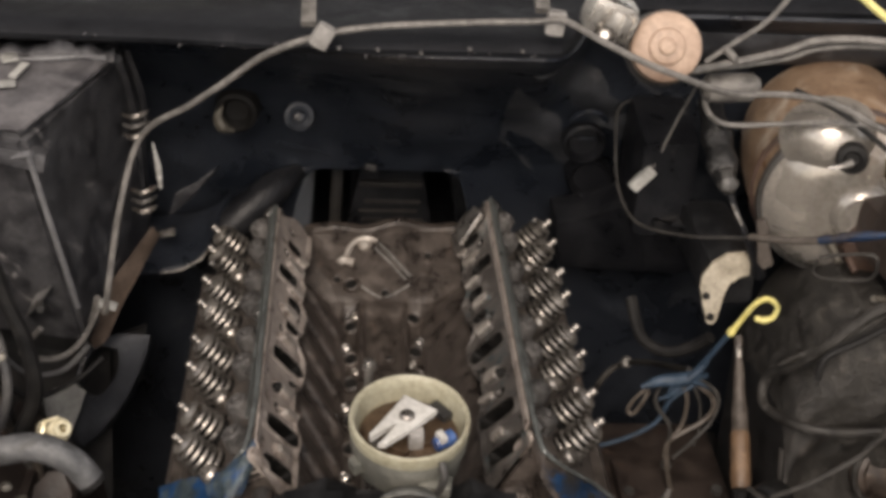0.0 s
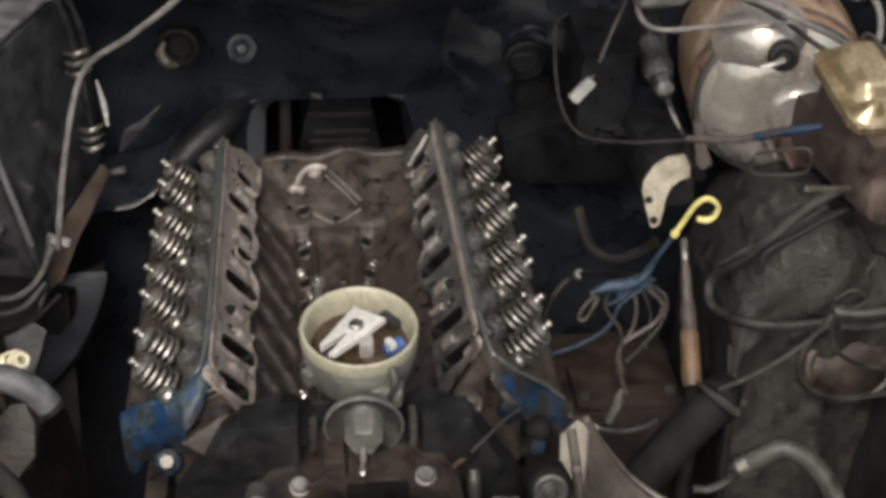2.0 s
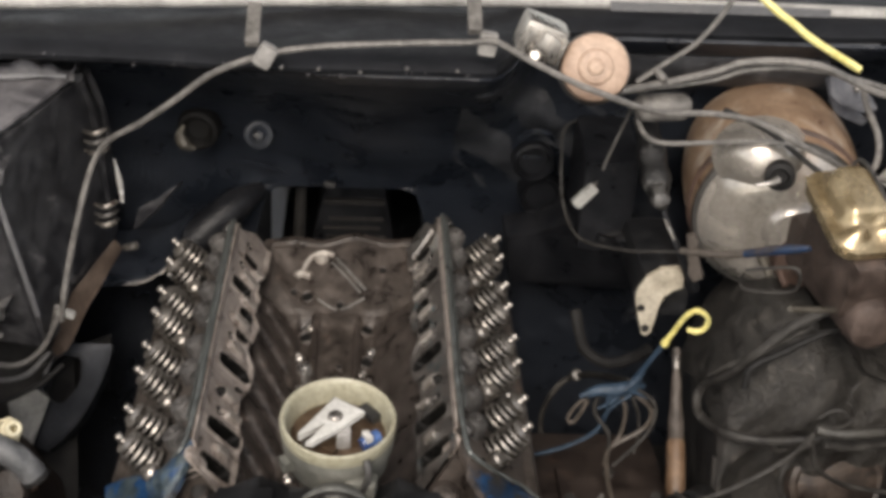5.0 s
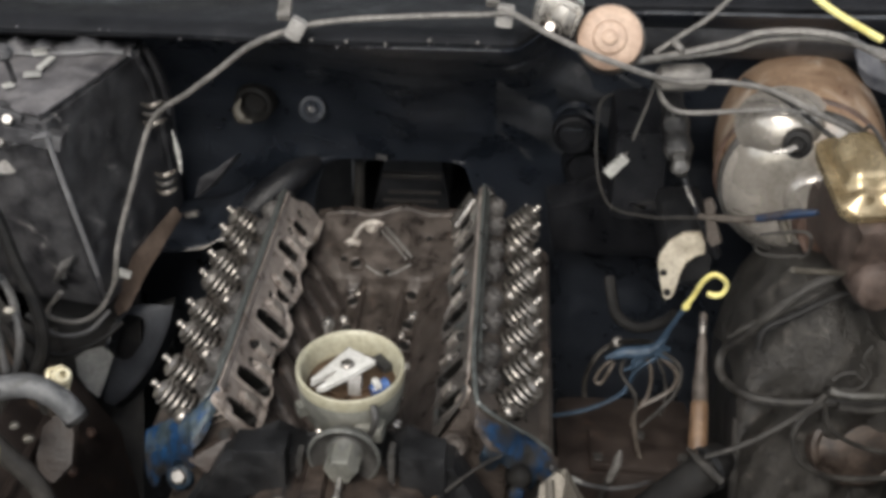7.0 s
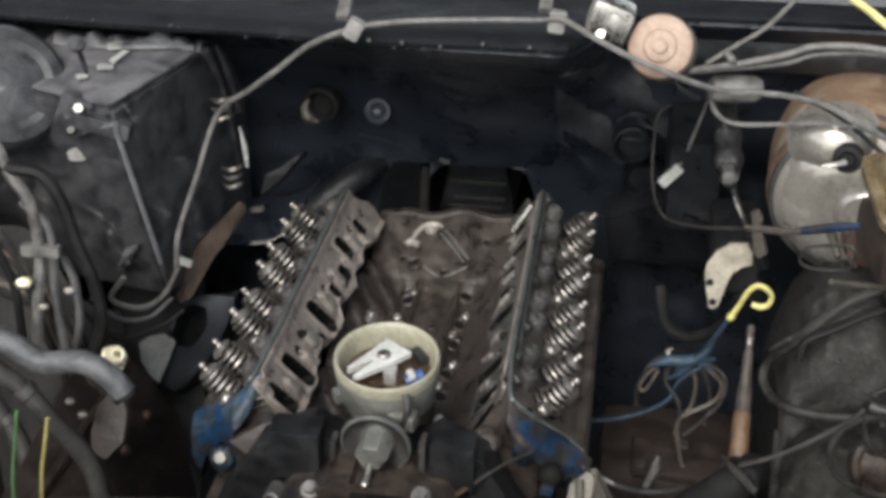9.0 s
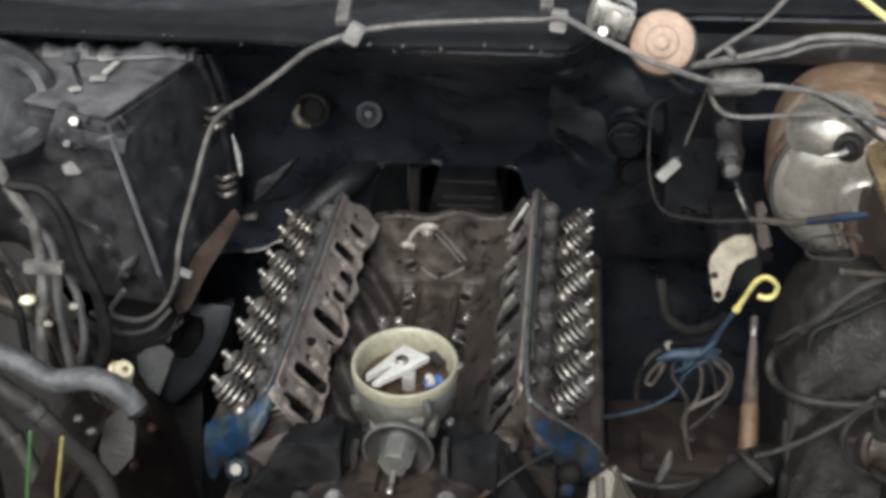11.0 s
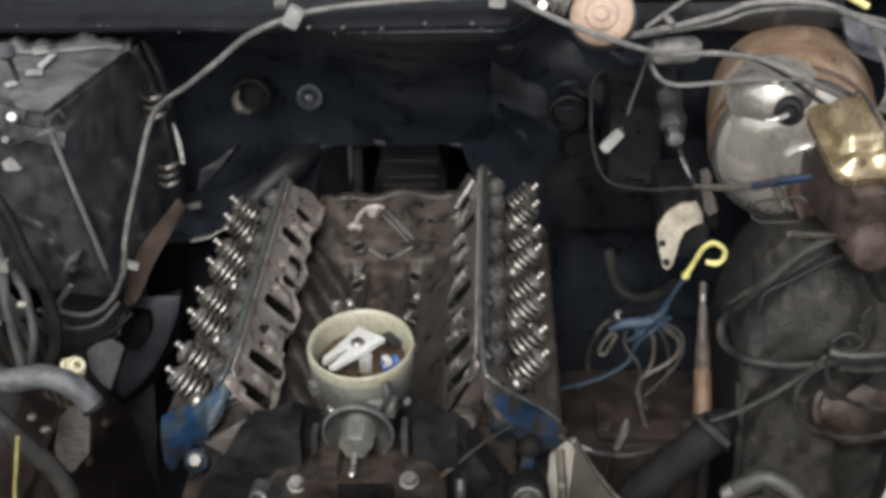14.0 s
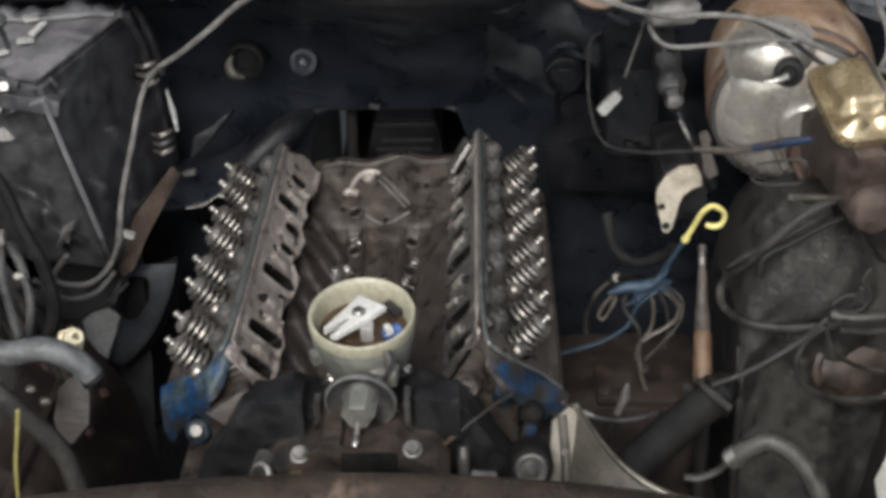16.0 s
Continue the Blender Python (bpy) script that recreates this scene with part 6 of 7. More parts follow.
loops = thing("wire_loops", (0.47, 0.11, -0.03), "dark wires looped over the shock tower", "wires")
for pts, r, m in (
    ([(0.47, 0.112, 0.08), (0.435, 0.11, 0.062), (0.405, 0.112, 0.03), (0.389, 0.137, -0.0078), (0.3756, 0.178, -0.0495), (0.3714, 0.178, -0.0705), (0.3798, 0.176, -0.0883), (0.3903, 0.126, -0.0714), (0.415, 0.112, -0.07), (0.445, 0.112, -0.071), (0.48, 0.112, -0.068), (0.53, 0.116, -0.072), (0.58, 0.12, -0.07)], 0.0048, DULL_WIRE),
    ([(0.395, 0.105, -0.006), (0.4, 0.108, 0.016), (0.425, 0.11, 0.03), (0.46, 0.112, 0.05), (0.48, 0.115, 0.056)], 0.0036, RUBBER),
    ([(0.480, 0.100, -0.066), (0.520, 0.104, -0.070), (0.58, 0.115, -0.066)], 0.0050, DULL_WIRE),
    ([(0.340, 0.022, -0.078), (0.365, 0.025, -0.070), (0.390, 0.028, -0.058), (0.417, 0.033, -0.042), (0.440, 0.050, -0.036), (0.457, 0.069, -0.034)], 0.0026, DULL_WIRE),
    ([(0.4556, 0.0693, -0.0427), (0.4396, 0.064, -0.0536), (0.4308, 0.062, -0.0731), (0.4337, 0.062, -0.0947), (0.4465, 0.062, -0.1123), (0.4823, 0.0802, -0.1383), (0.535, 0.098, -0.149), (0.58, 0.105, -0.146)], 0.0032, DULL_WIRE),
    ([(0.458, 0.0726, -0.0415), (0.4672, 0.0758, -0.0733), (0.4905, 0.0888, -0.0986), (0.52, 0.098, -0.115), (0.56, 0.105, -0.126)], 0.0026, DULL_WIRE),
    ([(0.484, 0.100, -0.048), (0.500, 0.098, -0.040), (0.506, 0.098, -0.024), (0.498, 0.100, -0.008), (0.505, 0.102, 0.004)], 0.0014, DULL_WIRE),
    ([(0.262, 0.32, -0.045), (0.266, 0.30, -0.063), (0.272, 0.28, -0.074), (0.292, 0.26, -0.075), (0.316, 0.25, -0.062), (0.329, 0.24, -0.044)], 0.0065, RUBBER),
):
    own(part("wire", tube(pts, r, 8), m, loops), loops)
own(part("flex_cable", tube([(0.465, 0.085, -0.038), (0.482, 0.082, -0.041), (0.504, 0.082, -0.041), (0.532, 0.088, -0.042), (0.57, 0.1, -0.044)], 0.0052, 10), OLD_HOSE, loops, "scuffed grey flexible cable"), loops)
own(part("curl", tube([(0.468, 0.09, -0.029), (0.478, 0.09, -0.021), (0.488, 0.088, -0.019), (0.5, 0.088, -0.029), (0.498, 0.088, -0.016), (0.492, 0.09, -0.009)], 0.0013, 6), DULL_WIRE, loops), loops)
own(part("pin", tube([(0.404, 0.043, 0.116), (0.430, 0.062, 0.105), (0.461, 0.086, 0.092)], 0.0030, 8), SHIELD, loops, "bright wire end"), loops)

# ---- lower right: radiator hose with clamp, coolant line, alloy bracket ----
hose = thing("radiator_hose", (0.30, -0.08, -0.14), "thick black radiator hose with a wire clamp", "hose")
own(part("hose", tube([(0.36, 0.062, -0.108), (0.347, 0.04, -0.105), (0.32, 0.02, -0.115), (0.288, -0.008, -0.124), (0.265, -0.03, -0.134), (0.243, -0.06, -0.144)], 0.0195, 20, radii=[0.9, 1.0, 1.0, 1.0, 1.0, 1.0]), RUBBER, hose), hose)
own(part("clamp", tube([(0.327, 0.045, -0.085), (0.335, 0.028, -0.085), (0.345, 0.012, -0.087), (0.357, 0.004, -0.094)], 0.0042, 8, radii=[0.5, 0.9, 1.1, 0.9]), DULL_WIRE, hose, "flattened clamp tail"), hose)
own(part("clamp_band", turned([(0.0216, -0.004), (0.0230, -0.003), (0.0230, 0.003), (0.0216, 0.004)], (0.347, 0.04, -0.105), (0.62, 0.45, 0.1), 24), TIMING, hose, "dark clamp band"), hose)
line = thing("coolant_line", (0.37, -0.04, -0.14), "grey coolant hose arched over with a bright clamp", "hose")
own(part("hose", tube([(0.352, -0.03, -0.131), (0.367, -0.032, -0.116), (0.391, -0.035, -0.105), (0.418, -0.045, -0.122), (0.434, -0.06, -0.150), (0.442, -0.08, -0.20)], 0.0100, 14), OLD_HOSE, line), line)
own(part("clamp", turned([(0.0095, -0.006), (0.0114, -0.005), (0.0114, 0.005), (0.0095, 0.006)], (0.357, -0.0305, -0.126), (0.72, -0.1, 0.6), 20), STEEL, line, "bright hose clamp"), line)
own(part("pipe", tube([(0.352, -0.03, -0.131), (0.342, -0.03, -0.143), (0.325, -0.03, -0.151), (0.310, -0.03, -0.150)], 0.004, 8), DARK_STEEL, line, "thin steel pipe"), line)
alt = thing("alloy_bracket", (0.23, -0.10, -0.15), "grey-brown alloy accessory bracket with a flared wing", "bracket")
own(part("web", plated([(0.181, -0.046, -0.068), (0.196, -0.042, -0.056), (0.205, -0.044, -0.058), (0.206, -0.10, -0.112), (0.200, -0.13, -0.17), (0.172, -0.12, -0.17), (0.176, -0.085, -0.100)], (0.004, 0.012, -0.004), 0.002), SHIELD, alt, "upright web"), alt)
rows = []
for u in np.linspace(0, 1, 14):
    x = 0.202 + 0.125 * u
    z = -0.050 - 0.082 * (1 - (1 - u) ** 2.9)
    y = -0.046 - 0.050 * u
    rows.append([(x + 0.002, y + 0.010, z - 0.008), (x, y, z), (x + 0.002, y - 0.010, z - 0.004), (x - 0.006 - 0.006 * u, y - 0.045, z - 0.050), (x - 0.012 - 0.03 * u, y - 0.085, z - 0.11)])
own(part("wing", thick(sheet(bmesh.new(), rows), 0.003), SHIELD, alt, "flared wing"), alt)
own(part("wing_lip", tube([(r[1][0], r[1][1] - 0.002, r[1][2] + 0.001) for r in rows], 0.0032, 8, 2), SHIELD_LIP, alt, "worn bright lip of the wing"), alt)
own(part("rib", tube([(0.190, -0.050, -0.060), (0.192, -0.085, -0.095), (0.190, -0.12, -0.15)], 0.004, 8), SHIELD, alt), alt)
own(part("bolt", hexbolt(bmesh.new(), (0.191, -0.075, -0.083), (0, -0.8, 0.6), 0.0045, 0.004), OILY_IRON, alt), alt)
vac = thing("vacuum_line", (0.25, 0.02, -0.09), "thin pale vacuum line at the head's front", "line")
own(part("line", tube([(0.192, -0.032, -0.058), (0.199, -0.028, -0.066), (0.220, -0.020, -0.083), (0.249, 0.000, -0.103), (0.275, 0.020, -0.114), (0.291, 0.040, -0.123), (0.30, 0.06, -0.14)], 0.0021, 8), GREY_RUBBER, vac), vac)
own(part("bare_end", tube([(0.197, -0.029, -0.0645), (0.208, -0.025, -0.073), (0.221, -0.020, -0.0825)], 0.0027, 8, radii=[0.6, 1.0, 0.7]), PALE, vac, "pale stripped end"), vac)
temp = thing("sender_wire", (0.10, -0.09, -0.06), "thin grey sender wire with a bare end", "wire")
own(part("wire", tube([(0.145, -0.05, -0.035), (0.128, -0.07, -0.032), (0.110, -0.09, -0.034), (0.095, -0.10, -0.042), (0.086, -0.105, -0.047)], 0.0015, 8), DULL_WIRE, temp), temp)
own(part("end", tube([(0.090, -0.103, -0.044), (0.080, -0.108, -0.050)], 0.0026, 8), COPPER_BROWN, temp), temp)
line2 = thing("corner_guard", (0.54, -0.20, -0.20), "grey-white plastic corner guard", "guard")
own(part("panel", plated([(0.470, -0.10, -0.10), (0.515, -0.06, -0.02), (0.595, -0.06, -0.02), (0.615, -0.22, -0.20), (0.485, -0.22, -0.24)], (0.02, 0.01, -0.02), 0.003), BOWL_OUT, line2), line2)

# ---- passenger side: hoses, wires, brace, fittings ----
lh = thing("heater_hose", (-0.33, 0.03, -0.03), "grey rubber heater hose with an open cut end", "hose")
own(part("hose", tube([(-0.4344, -0.04, 0.0706), (-0.3826, -0.04, 0.0424), (-0.3534, -0.04, 0.0292), (-0.3233, -0.04, 0.0122), (-0.2857, -0.04, 0.016), (-0.2593, -0.042, 0.0048), (-0.2423, -0.044, -0.0158)], 0.0118, 16), HOSE_GREY, lh), lh)
own(part("bore", turned([(0, -0.003), (0.007, -0.003), (0.0085, 0.0006), (0.0126, 0.0008), (0.0128, -0.004)], (-0.2423, -0.044, -0.0158), (0.55, -0.1, -0.8), 18), RUBBER, lh), lh)
lh2 = thing("vent_hose", (-0.32, -0.05, -0.05), "black rubber hose running down to the front", "hose")
own(part("hose", tube([(-0.47, -0.02, 0.06), (-0.41, -0.04, 0.035), (-0.37, -0.05, 0.008), (-0.341, -0.05, -0.016), (-0.318, -0.05, -0.047), (-0.285, -0.05, -0.092), (-0.27, -0.06, -0.14)], 0.0100, 14), DULL_WIRE, lh2), lh2)
own(part("clamp", turned([(0.0102, -0.006), (0.0122, -0.005), (0.0122, 0.005), (0.0102, 0.006)], (-0.341, -0.05, -0.016), (0.6, 0, -0.75), 18), DARK_STEEL, lh2, "dark hose clamp"), lh2)
sw = thing("side_wires", (-0.37, 0.08, 0.08), "grey and brown wires running down beside the heater case", "wires")
for k, (pts, r, m) in enumerate((
    ([(-0.44, 0.08, 0.26), (-0.402, 0.08, 0.185), (-0.392, 0.08, 0.155), (-0.374, 0.08, 0.124), (-0.370, 0.08, 0.093), (-0.369, 0.08, 0.062), (-0.372, 0.07, 0.023), (-0.376, 0.06, -0.04)], 0.0060, LOOM),
    ([(-0.385, 0.085, 0.12), (-0.360, 0.085, 0.095), (-0.355, 0.08, 0.060), (-0.358, 0.08, 0.020), (-0.350, 0.07, -0.04)], 0.0048, GREY_RUBBER),
    ([(-0.44, 0.09, 0.165), (-0.386, 0.08, 0.158), (-0.358, 0.08, 0.153), (-0.340, 0.08, 0.125), (-0.329, 0.08, 0.081), (-0.315, 0.08, 0.037), (-0.312, 0.08, -0.015), (-0.33, 0.08, -0.06)], 0.0072, RUBBER),
    ([(-0.350, 0.09, 0.06), (-0.340, 0.09, 0.03), (-0.335, 0.08, -0.01), (-0.345, 0.08, -0.05)], 0.0045, GREY_RUBBER),
    ([(-0.42, 0.07, 0.10), (-0.405, 0.07, 0.06), (-0.395, 0.07, 0.02), (-0.390, 0.06, -0.05)], 0.0045, RUBBER),
    ([(-0.330, 0.20, -0.02), (-0.355, 0.22, -0.06), (-0.330, 0.24, -0.080), (-0.305, 0.25, -0.068), (-0.284, 0.255, -0.030)], 0.0030, LOOM),
    ([(-0.37, 0.20, -0.05), (-0.35, 0.22, -0.085), (-0.32, 0.24, -0.092), (-0.298, 0.26, -0.075)], 0.0030, GREY_RUBBER),
    ([(-0.39, 0.20, -0.06), (-0.35, 0.21, -0.105), (-0.31, 0.24, -0.105), (-0.285, 0.26, -0.09)], 0.0030, RUBBER),
    ([(-0.322, 0.30, -0.060), (-0.305, 0.29, -0.060), (-0.295, 0.27, -0.050), (-0.286, 0.26, -0.02)], 0.0030, LOOM),
)):
    own(part("wire", tube(pts, r, 8), m, sw), sw)
own(part("wire_clip", boxed((-0.366, 0.078, 0.070), (0.040, 0.012, 0.012), bevel=0.002), LOOM, sw), sw)
for x, y, z, r in ((-0.378, 0.055, 0.044, 0.0085), (-0.334, 0.062, 0.035, 0.006), (-0.363, 0.06, 0.015, 0.0055), (-0.329, 0.02, -0.07, 0.005), (-0.317, 0.02, -0.085, 0.006)):
    own(part("terminal", lathe(bmesh.new(), [(r, -0.01), (r * 1.1, 0), (r * 0.8, r * 0.6), (0, r * 0.8)], (x, y, z), (0.4, -1, 0.5), 8, 0.7), GOLD if r > 0.008 else SHIELD_LIP, sw, "bright terminal"), sw)
fit = thing("brass_fitting", (-0.308, 0.11, -0.075), "bright brass hose fitting with ribs", "fitting")
own(part("body", turned([(0.012, -0.030), (0.0145, -0.016), (0.0145, -0.006), (0.011, -0.004), (0.011, 0.0)], (-0.289, 0.050, -0.032), (0.45, -0.65, 0.62), 6), GOLD, fit, "brass hexagon"), fit)
own(part("barb", turned([(0.009, -0.002), (0.0095, 0.006), (0.0075, 0.008), (0.0095, 0.014), (0.007, 0.018), (0.004, 0.018), (0.004, 0.004), (0, 0.004)], (-0.289, 0.050, -0.032), (0.45, -0.65, 0.62), 18), GOLD, fit, "ribbed brass barb"), fit)
brace = thing("support_brace", (-0.29, 0.32, -0.06), "tan rusty support brace strap", "brace")
own(part("strap", plated([(-0.250, 0.375, -0.005), (-0.243, 0.385, -0.022), (-0.272, 0.325, -0.060), (-0.289, 0.297, -0.096), (-0.299, 0.290, -0.100), (-0.302, 0.286, -0.086), (-0.283, 0.315, -0.035)], (0.004, 0.006, 0.004), 0.0015), BRACE, brace), brace)
mount = thing("engine_mount", (-0.28, 0.26, -0.16), "dark grey engine mount frame with a rounded window", "mount")
rim_out = [(-0.302, 0.345, -0.116), (-0.275, 0.345, -0.114), (-0.249, 0.345, -0.115), (-0.255, 0.34, -0.139), (-0.263, 0.335, -0.158), (-0.274, 0.33, -0.182), (-0.288, 0.322, -0.204), (-0.305, 0.312, -0.221), (-0.321, 0.303, -0.232), (-0.339, 0.302, -0.22), (-0.353, 0.305, -0.205), (-0.354, 0.31, -0.169), (-0.34, 0.312, -0.163), (-0.324, 0.315, -0.155), (-0.321, 0.325, -0.144), (-0.313, 0.335, -0.127)]
rim_in = [(-0.301, 0.335, -0.124), (-0.292, 0.335, -0.124), (-0.283, 0.335, -0.127), (-0.281, 0.333, -0.139), (-0.283, 0.33, -0.152), (-0.29, 0.327, -0.164), (-0.298, 0.323, -0.174), (-0.304, 0.318, -0.176), (-0.311, 0.314, -0.173), (-0.318, 0.314, -0.17), (-0.322, 0.315, -0.166), (-0.323, 0.318, -0.161), (-0.323, 0.318, -0.156), (-0.321, 0.32, -0.149), (-0.316, 0.325, -0.139), (-0.31, 0.33, -0.129)]
bm = bmesh.new()
ring_a, ring_b = [bm.verts.new(p) for p in rim_out], [bm.verts.new(p) for p in rim_in]
ring_c, ring_d = [bm.verts.new(V(*p) + V(-0.012, 0.075, -0.050)) for p in rim_in], [bm.verts.new(V(*p) + V(-0.004, 0.05, -0.035)) for p in rim_out]
for k in range(16):
    q = (k + 1) % 16
    bm.faces.new((ring_a[k], ring_a[q], ring_b[q], ring_b[k]))
    bm.faces.new((ring_b[k], ring_b[q], ring_c[q], ring_c[k]))
    bm.faces.new((ring_d[k], ring_d[q], ring_a[q], ring_a[k]))
bm.faces.new(ring_c)
bmesh.ops.recalc_face_normals(bm, faces=list(bm.faces))
bmesh.ops.bevel(bm, geom=[e for e in bm.edges if e.verts[0] in ring_a + ring_b and e.verts[1] in ring_a + ring_b and abs(e.calc_face_angle(0.0)) > 0.6], offset=0.003, segments=2, affect="EDGES")
own(part("frame", bm, SLATE, mount, sharp=40), mount)
# black plate behind the opening gives it its shade by colour
own(part("back", plated([(-0.335, 0.385, -0.16), (-0.262, 0.405, -0.14), (-0.268, 0.40, -0.21), (-0.33, 0.385, -0.23)], (0, 0.006, 0)), BLACK, mount, "black plate standing in for the window's shade"), mount)
own(part("pale_gusset", plated([(-0.356, 0.292, -0.16), (-0.344, 0.294, -0.15), (-0.325, 0.298, -0.146), (-0.313, 0.302, -0.159), (-0.321, 0.296, -0.182), (-0.332, 0.286, -0.21), (-0.344, 0.286, -0.199), (-0.354, 0.288, -0.181)], (0, 0.004, -0.003), 0.0012), PALE, mount, "pale scuffed corner"), mount)
blow = thing("blower_housing", (-0.43, 0.20, 0.12), "round dark grey blower housing with a bright bolt", "blower")
own(part("housing", turned([(0.066, -0.08), (0.068, -0.01), (0.062, 0.0), (0.050, 0.004), (0.042, 0.0), (0.026, 0.006), (0, 0.008)], (-0.4546, 0.235, 0.1851), (0.55, -0.75, 0.5), 40), BOX, blow), blow)
own(part("lug", boxed((-0.3779, 0.23, 0.1618), (0.036, 0.02, 0.04), Matrix.Rotation(0.4, 4, "Y"), 0.004), BOX, blow), blow)
own(part("bolt", hexbolt(bmesh.new(), (-0.3697, 0.218, 0.1679), (0.3, -0.8, 0.6), 0.006, 0.009), BRIGHT, blow, "bright bolt head"), blow)
own(part("bolt", hexbolt(bmesh.new(), (-0.3781, 0.218, 0.1426), (0, -0.8, 0.6), 0.005, 0.008), DARK_STEEL, blow), blow)
own(part("tab", plated([(-0.396, 0.236, 0.111), (-0.373, 0.24, 0.123), (-0.357, 0.244, 0.12), (-0.362, 0.242, 0.109), (-0.381, 0.237, 0.1), (-0.394, 0.235, 0.101)], (-0.003, 0.03, -0.017), 0.001), GREY, blow, "grey bent tab"), blow)
own(part("rod", tube([(-0.381, 0.225, 0.137), (-0.358, 0.222, 0.145), (-0.326, 0.212, 0.157)], 0.0034, 8), PALE_RIB, blow), blow)
own(part("ball", turned([(0.003, -0.04), (0.003, -0.008), (0.008, -0.004), (0.010, 0.002), (0.006, 0.009), (0, 0.010)], (-0.3604, 0.21, 0.2436), (0, -0.5, 1), 16), BOX, blow), blow)
low = thing("side_shield", (-0.30, 0.0, -0.25), "rusty brown splash shield below the hoses", "shield")
own(part("shield", thick(sheet(bmesh.new(), [[(x, y, z + 0.012 * math.sin(30 * x) * math.sin(18 * y)) for x, z in ((-0.36, -0.10), (-0.32, -0.14), (-0.285, -0.20), (-0.27, -0.30), (-0.27, -0.42))] for y in np.linspace(-0.12, 0.20, 14)]), 0.003), DARK_BROWN, low, "rusty brown sheet"), low)
own(part("fold", tube([(-0.335, -0.11, -0.126), (-0.332, 0.0, -0.124), (-0.330, 0.10, -0.122), (-0.332, 0.19, -0.124)], 0.006, 8), DARK_BROWN, low, "rolled edge"), low)
own(part("strap", plated([(-0.318, 0.035, -0.116), (-0.314, 0.05, -0.092), (-0.302, 0.055, -0.08), (-0.288, 0.055, -0.078), (-0.28, 0.045, -0.095), (-0.281, 0.03, -0.121), (-0.298, 0.02, -0.138), (-0.314, 0.025, -0.134)], (0.003, 0.010, -0.004), 0.003), DARK_BROWN, low, "brown bracket on the sheet"), low)
for y, z in ((-0.05, -0.165), (0.08, -0.165), (0.15, -0.165)):
    own(part("rivet", turned([(0, 0.004), (0.004, 0.003), (0.006, 0.0), (0.006, -0.006)], (-0.298, y, z), (0.7, -0.3, 0.6), 10), BROWN, low), low)
wires2 = thing("loose_wires", (-0.32, -0.10, -0.08), "loose green and yellow wires by the hoses", "wires")
own(part("green_wire", tube([(-0.327, -0.10, -0.005), (-0.333, -0.10, -0.04), (-0.340, -0.10, -0.08), (-0.345, -0.10, -0.14)], 0.0018, 8), GREEN_WIRE, wires2, "green wire"), wires2)
own(part("yellow_wire", tube([(-0.298, -0.10, -0.010), (-0.304, -0.10, -0.04), (-0.311, -0.10, -0.075), (-0.318, -0.10, -0.14)], 0.0020, 8), OLD_YELLOW, wires2, "yellow wire"), wires2)
yl = thing("yellow_cable", (0.46, 0.30, 0.28), "yellow cable at the back corner of the cowl", "cable")
own(part("cable", tube([(0.38, 0.33, 0.345), (0.424, 0.30, 0.310), (0.443, 0.30, 0.297), (0.470, 0.30, 0.278), (0.52, 0.30, 0.25)], 0.0040, 8), YELLOW, yl), yl)
SEAL_X, SEAL_Z = (-0.55, -0.443, -0.252, -0.065, 0.12, 0.27, 0.36, 0.60), (0.251, 0.254, 0.262, 0.270, 0.2765, 0.279, 0.277, 0.275)
part("rear_seal", tube([(x, 0.405, float(np.interp(x, SEAL_X, SEAL_Z))) for x in np.linspace(-0.66, 0.66, 24)], 0.0082, 10, 3), SEAL, cowl, "pale grey rubber seal along the rear edge")
# added sheet, sloped to catch sky light and lift the dark gaps
rows = []
for x in np.linspace(-0.64, -0.350, 24):
    rows.append([(x, 0.215 + 0.35 * z + 0.008 * math.sin(26 * x + 14 * z) + 0.05 * smoothstep(-0.40, -0.345, x) * smoothstep(0.0, -0.12, z), z) for z in np.linspace(0.020 - 0.10 * smoothstep(-0.46, -0.35, x), -0.46, 18)])
own(part("inner_sheet", thick(sheet(bmesh.new(), rows), 0.003), APRON, low, "grimy sheet added to catch light behind the wires", sharp=60), low)
# second added sheet, brightens the gap behind the mount
rows = [[(x, 0.42 + 0.30 * (z + 0.05) + 0.006 * math.sin(40 * x + 20 * z), z) for z in np.linspace(-0.055, -0.46, 12)] for x in np.linspace(-0.42, -0.300, 14)]
own(part("rear_sheet", thick(sheet(bmesh.new(), rows), 0.003), BLACK, low, "sheet added to lighten the dark behind the mount", sharp=60), low)
# more grimy wires in the passenger corner
random.seed(21)
for k in range(7):
    d = 0.0085 * k
    w = random.uniform(-0.010, 0.010)
    pts = [(-0.50, 0.11, 0.135 - 0.016 * k), (-0.44 + 0.3 * d, 0.108, 0.098 - 0.016 * k + w), (-0.405 + d, 0.105, 0.040 - 0.010 * k), (-0.383 + d + 0.5 * w, 0.10, -0.030 - 0.006 * k), (-0.372 + 1.1 * d, 0.11, -0.100), (-0.368 + 1.2 * d + w, 0.12, -0.18), (-0.37 + 1.2 * d, 0.12, -0.32)]
    own(part("wire", tube(pts, random.choice((0.0026, 0.0034, 0.0044)), 8), (DULL_WIRE, TAN_WIRE, RUBBER, BRACE)[k % 4], sw), sw)
lh3 = thing("drain_hose", (-0.36, -0.02, -0.12), "dull grey drain hose beneath the heater hose", "hose")
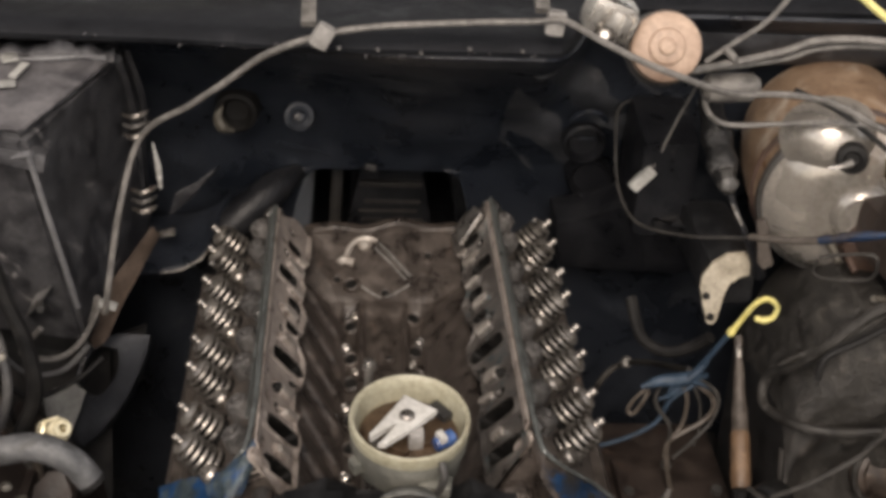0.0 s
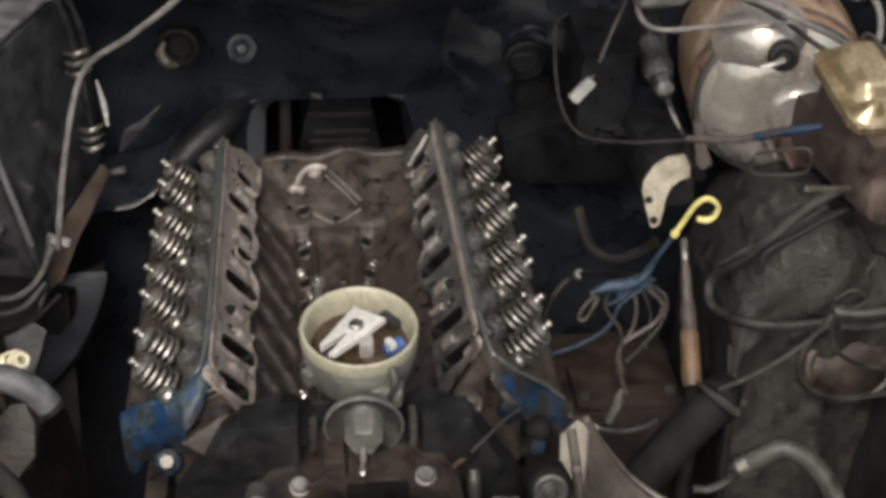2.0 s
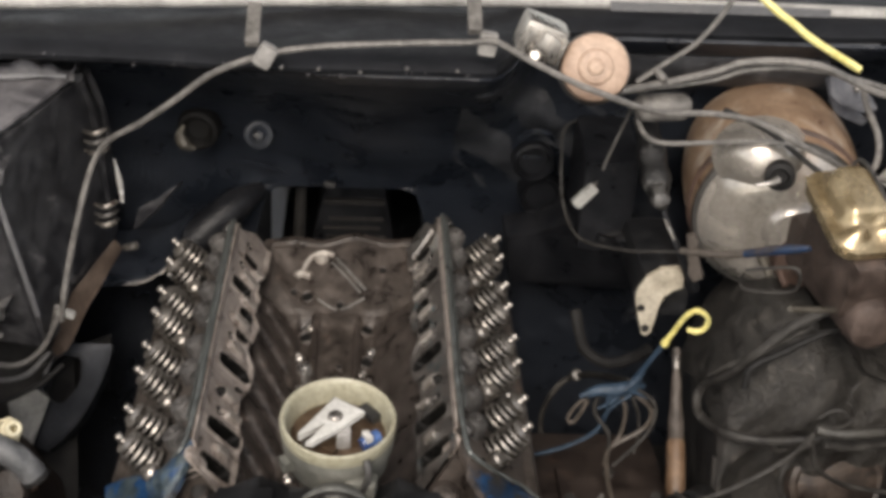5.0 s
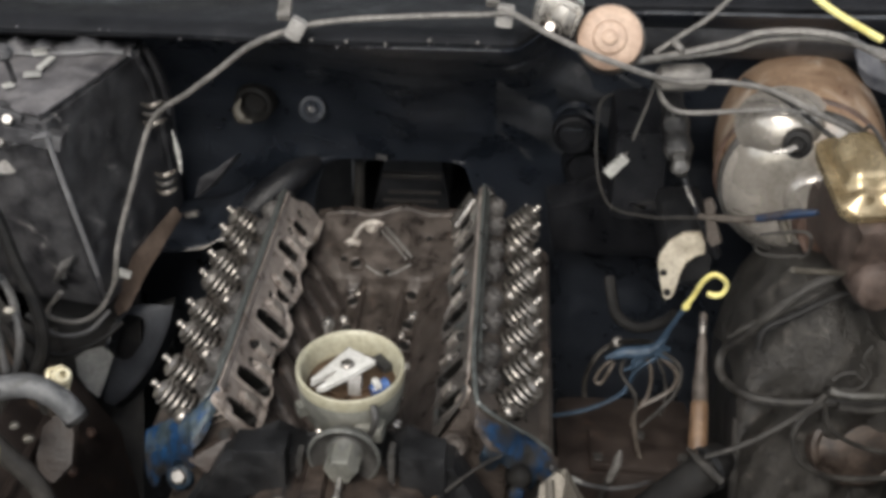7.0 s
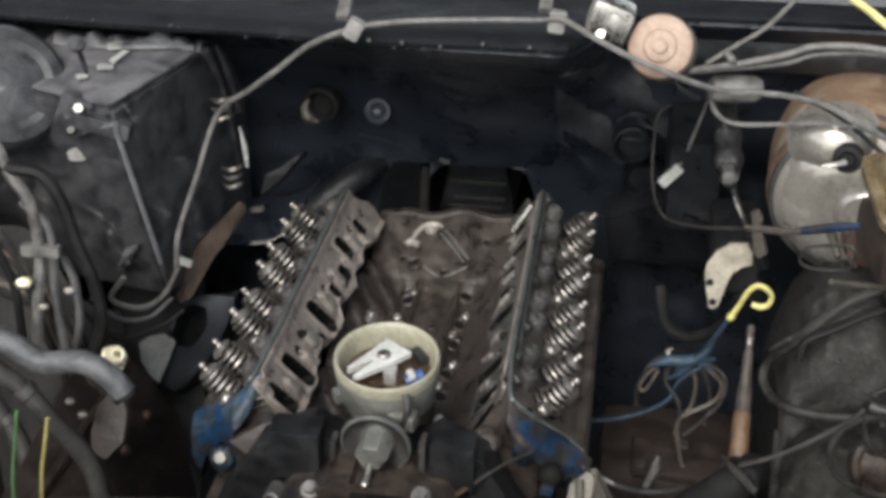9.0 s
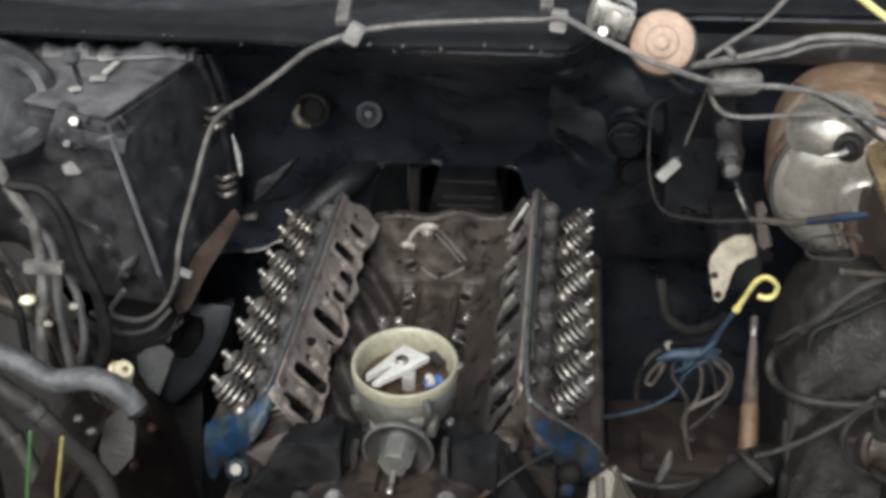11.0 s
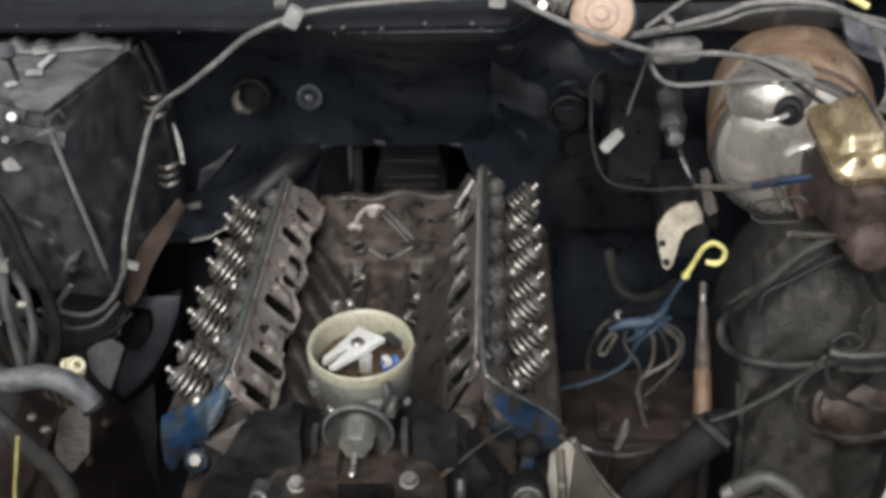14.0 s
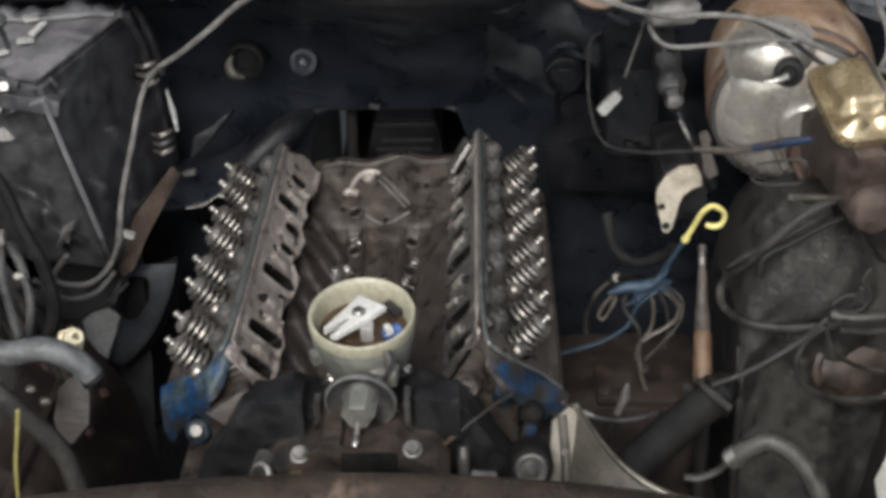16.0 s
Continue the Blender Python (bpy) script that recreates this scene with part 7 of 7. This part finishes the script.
own(part("hose", tube([(-0.50, 0.02, -0.02), (-0.44, 0.01, -0.045), (-0.39, 0.0, -0.085), (-0.36, -0.02, -0.135), (-0.35, -0.04, -0.20)], 0.0095, 14), DULL_WIRE, lh3), lh3)
own(part("clamp", turned([(0.0098, -0.005), (0.0116, -0.004), (0.0116, 0.004), (0.0098, 0.005)], (-0.39, 0.0, -0.085), (0.5, -0.15, -0.75), 16), DARK_STEEL, lh3, "dark hose clamp"), lh3)

# ---- driver's side rear corner: hinge plate, cable, connectors ----
hinge = thing("hinge_bracket", (0.543, 0.36, 0.199), "grey sheet steel hinge bracket with a bright screw", "bracket")
own(part("plate", plated([(0.505, 0.35, 0.234), (0.52, 0.35, 0.222), (0.542, 0.35, 0.219), (0.565, 0.35, 0.188), (0.551, 0.35, 0.185), (0.523, 0.35, 0.194), (0.513, 0.35, 0.204)], (0.004, 0.008, 0.0), 0.002), HINGE, hinge, "grey bracket plate"), hinge)
own(part("screw", turned([(0, 0.004), (0.0035, 0.003), (0.005, 0.0), (0.005, -0.006)], (0.539, 0.347, 0.214), (-0.1, -1, 0.5), 12), BRIGHT, hinge, "bright screw"), hinge)
own(part("foot", plated([(0.51, 0.37, 0.214), (0.537, 0.37, 0.199), (0.564, 0.37, 0.167), (0.559, 0.37, 0.162), (0.529, 0.37, 0.174), (0.521, 0.37, 0.186)], (0.004, 0.008, 0.0), 0.002), HINGE, hinge, "bent foot of the bracket"), hinge)
corner = thing("corner_cable", (0.544, 0.27, 0.166), "grey cable drooping behind the brake booster", "cable")
own(part("cable", tube([(0.537, 0.33, 0.223), (0.536, 0.3, 0.209), (0.541, 0.27, 0.19), (0.541, 0.26, 0.169), (0.535, 0.26, 0.15), (0.534, 0.27, 0.13)], 0.0036, 8), LOOM, corner), corner)
own(part("connector", boxed((0.564, 0.28, 0.143), (0.012, 0.012, 0.020), Matrix.Rotation(0.6, 4, "Y"), 0.003), PALE, corner, "pale plastic connector"), corner)
own(part("connector", boxed((0.543, 0.25, 0.135), (0.013, 0.010, 0.009), Matrix.Rotation(0.2, 4, "Y"), 0.002), PALE, corner, "pale plastic connector"), corner)
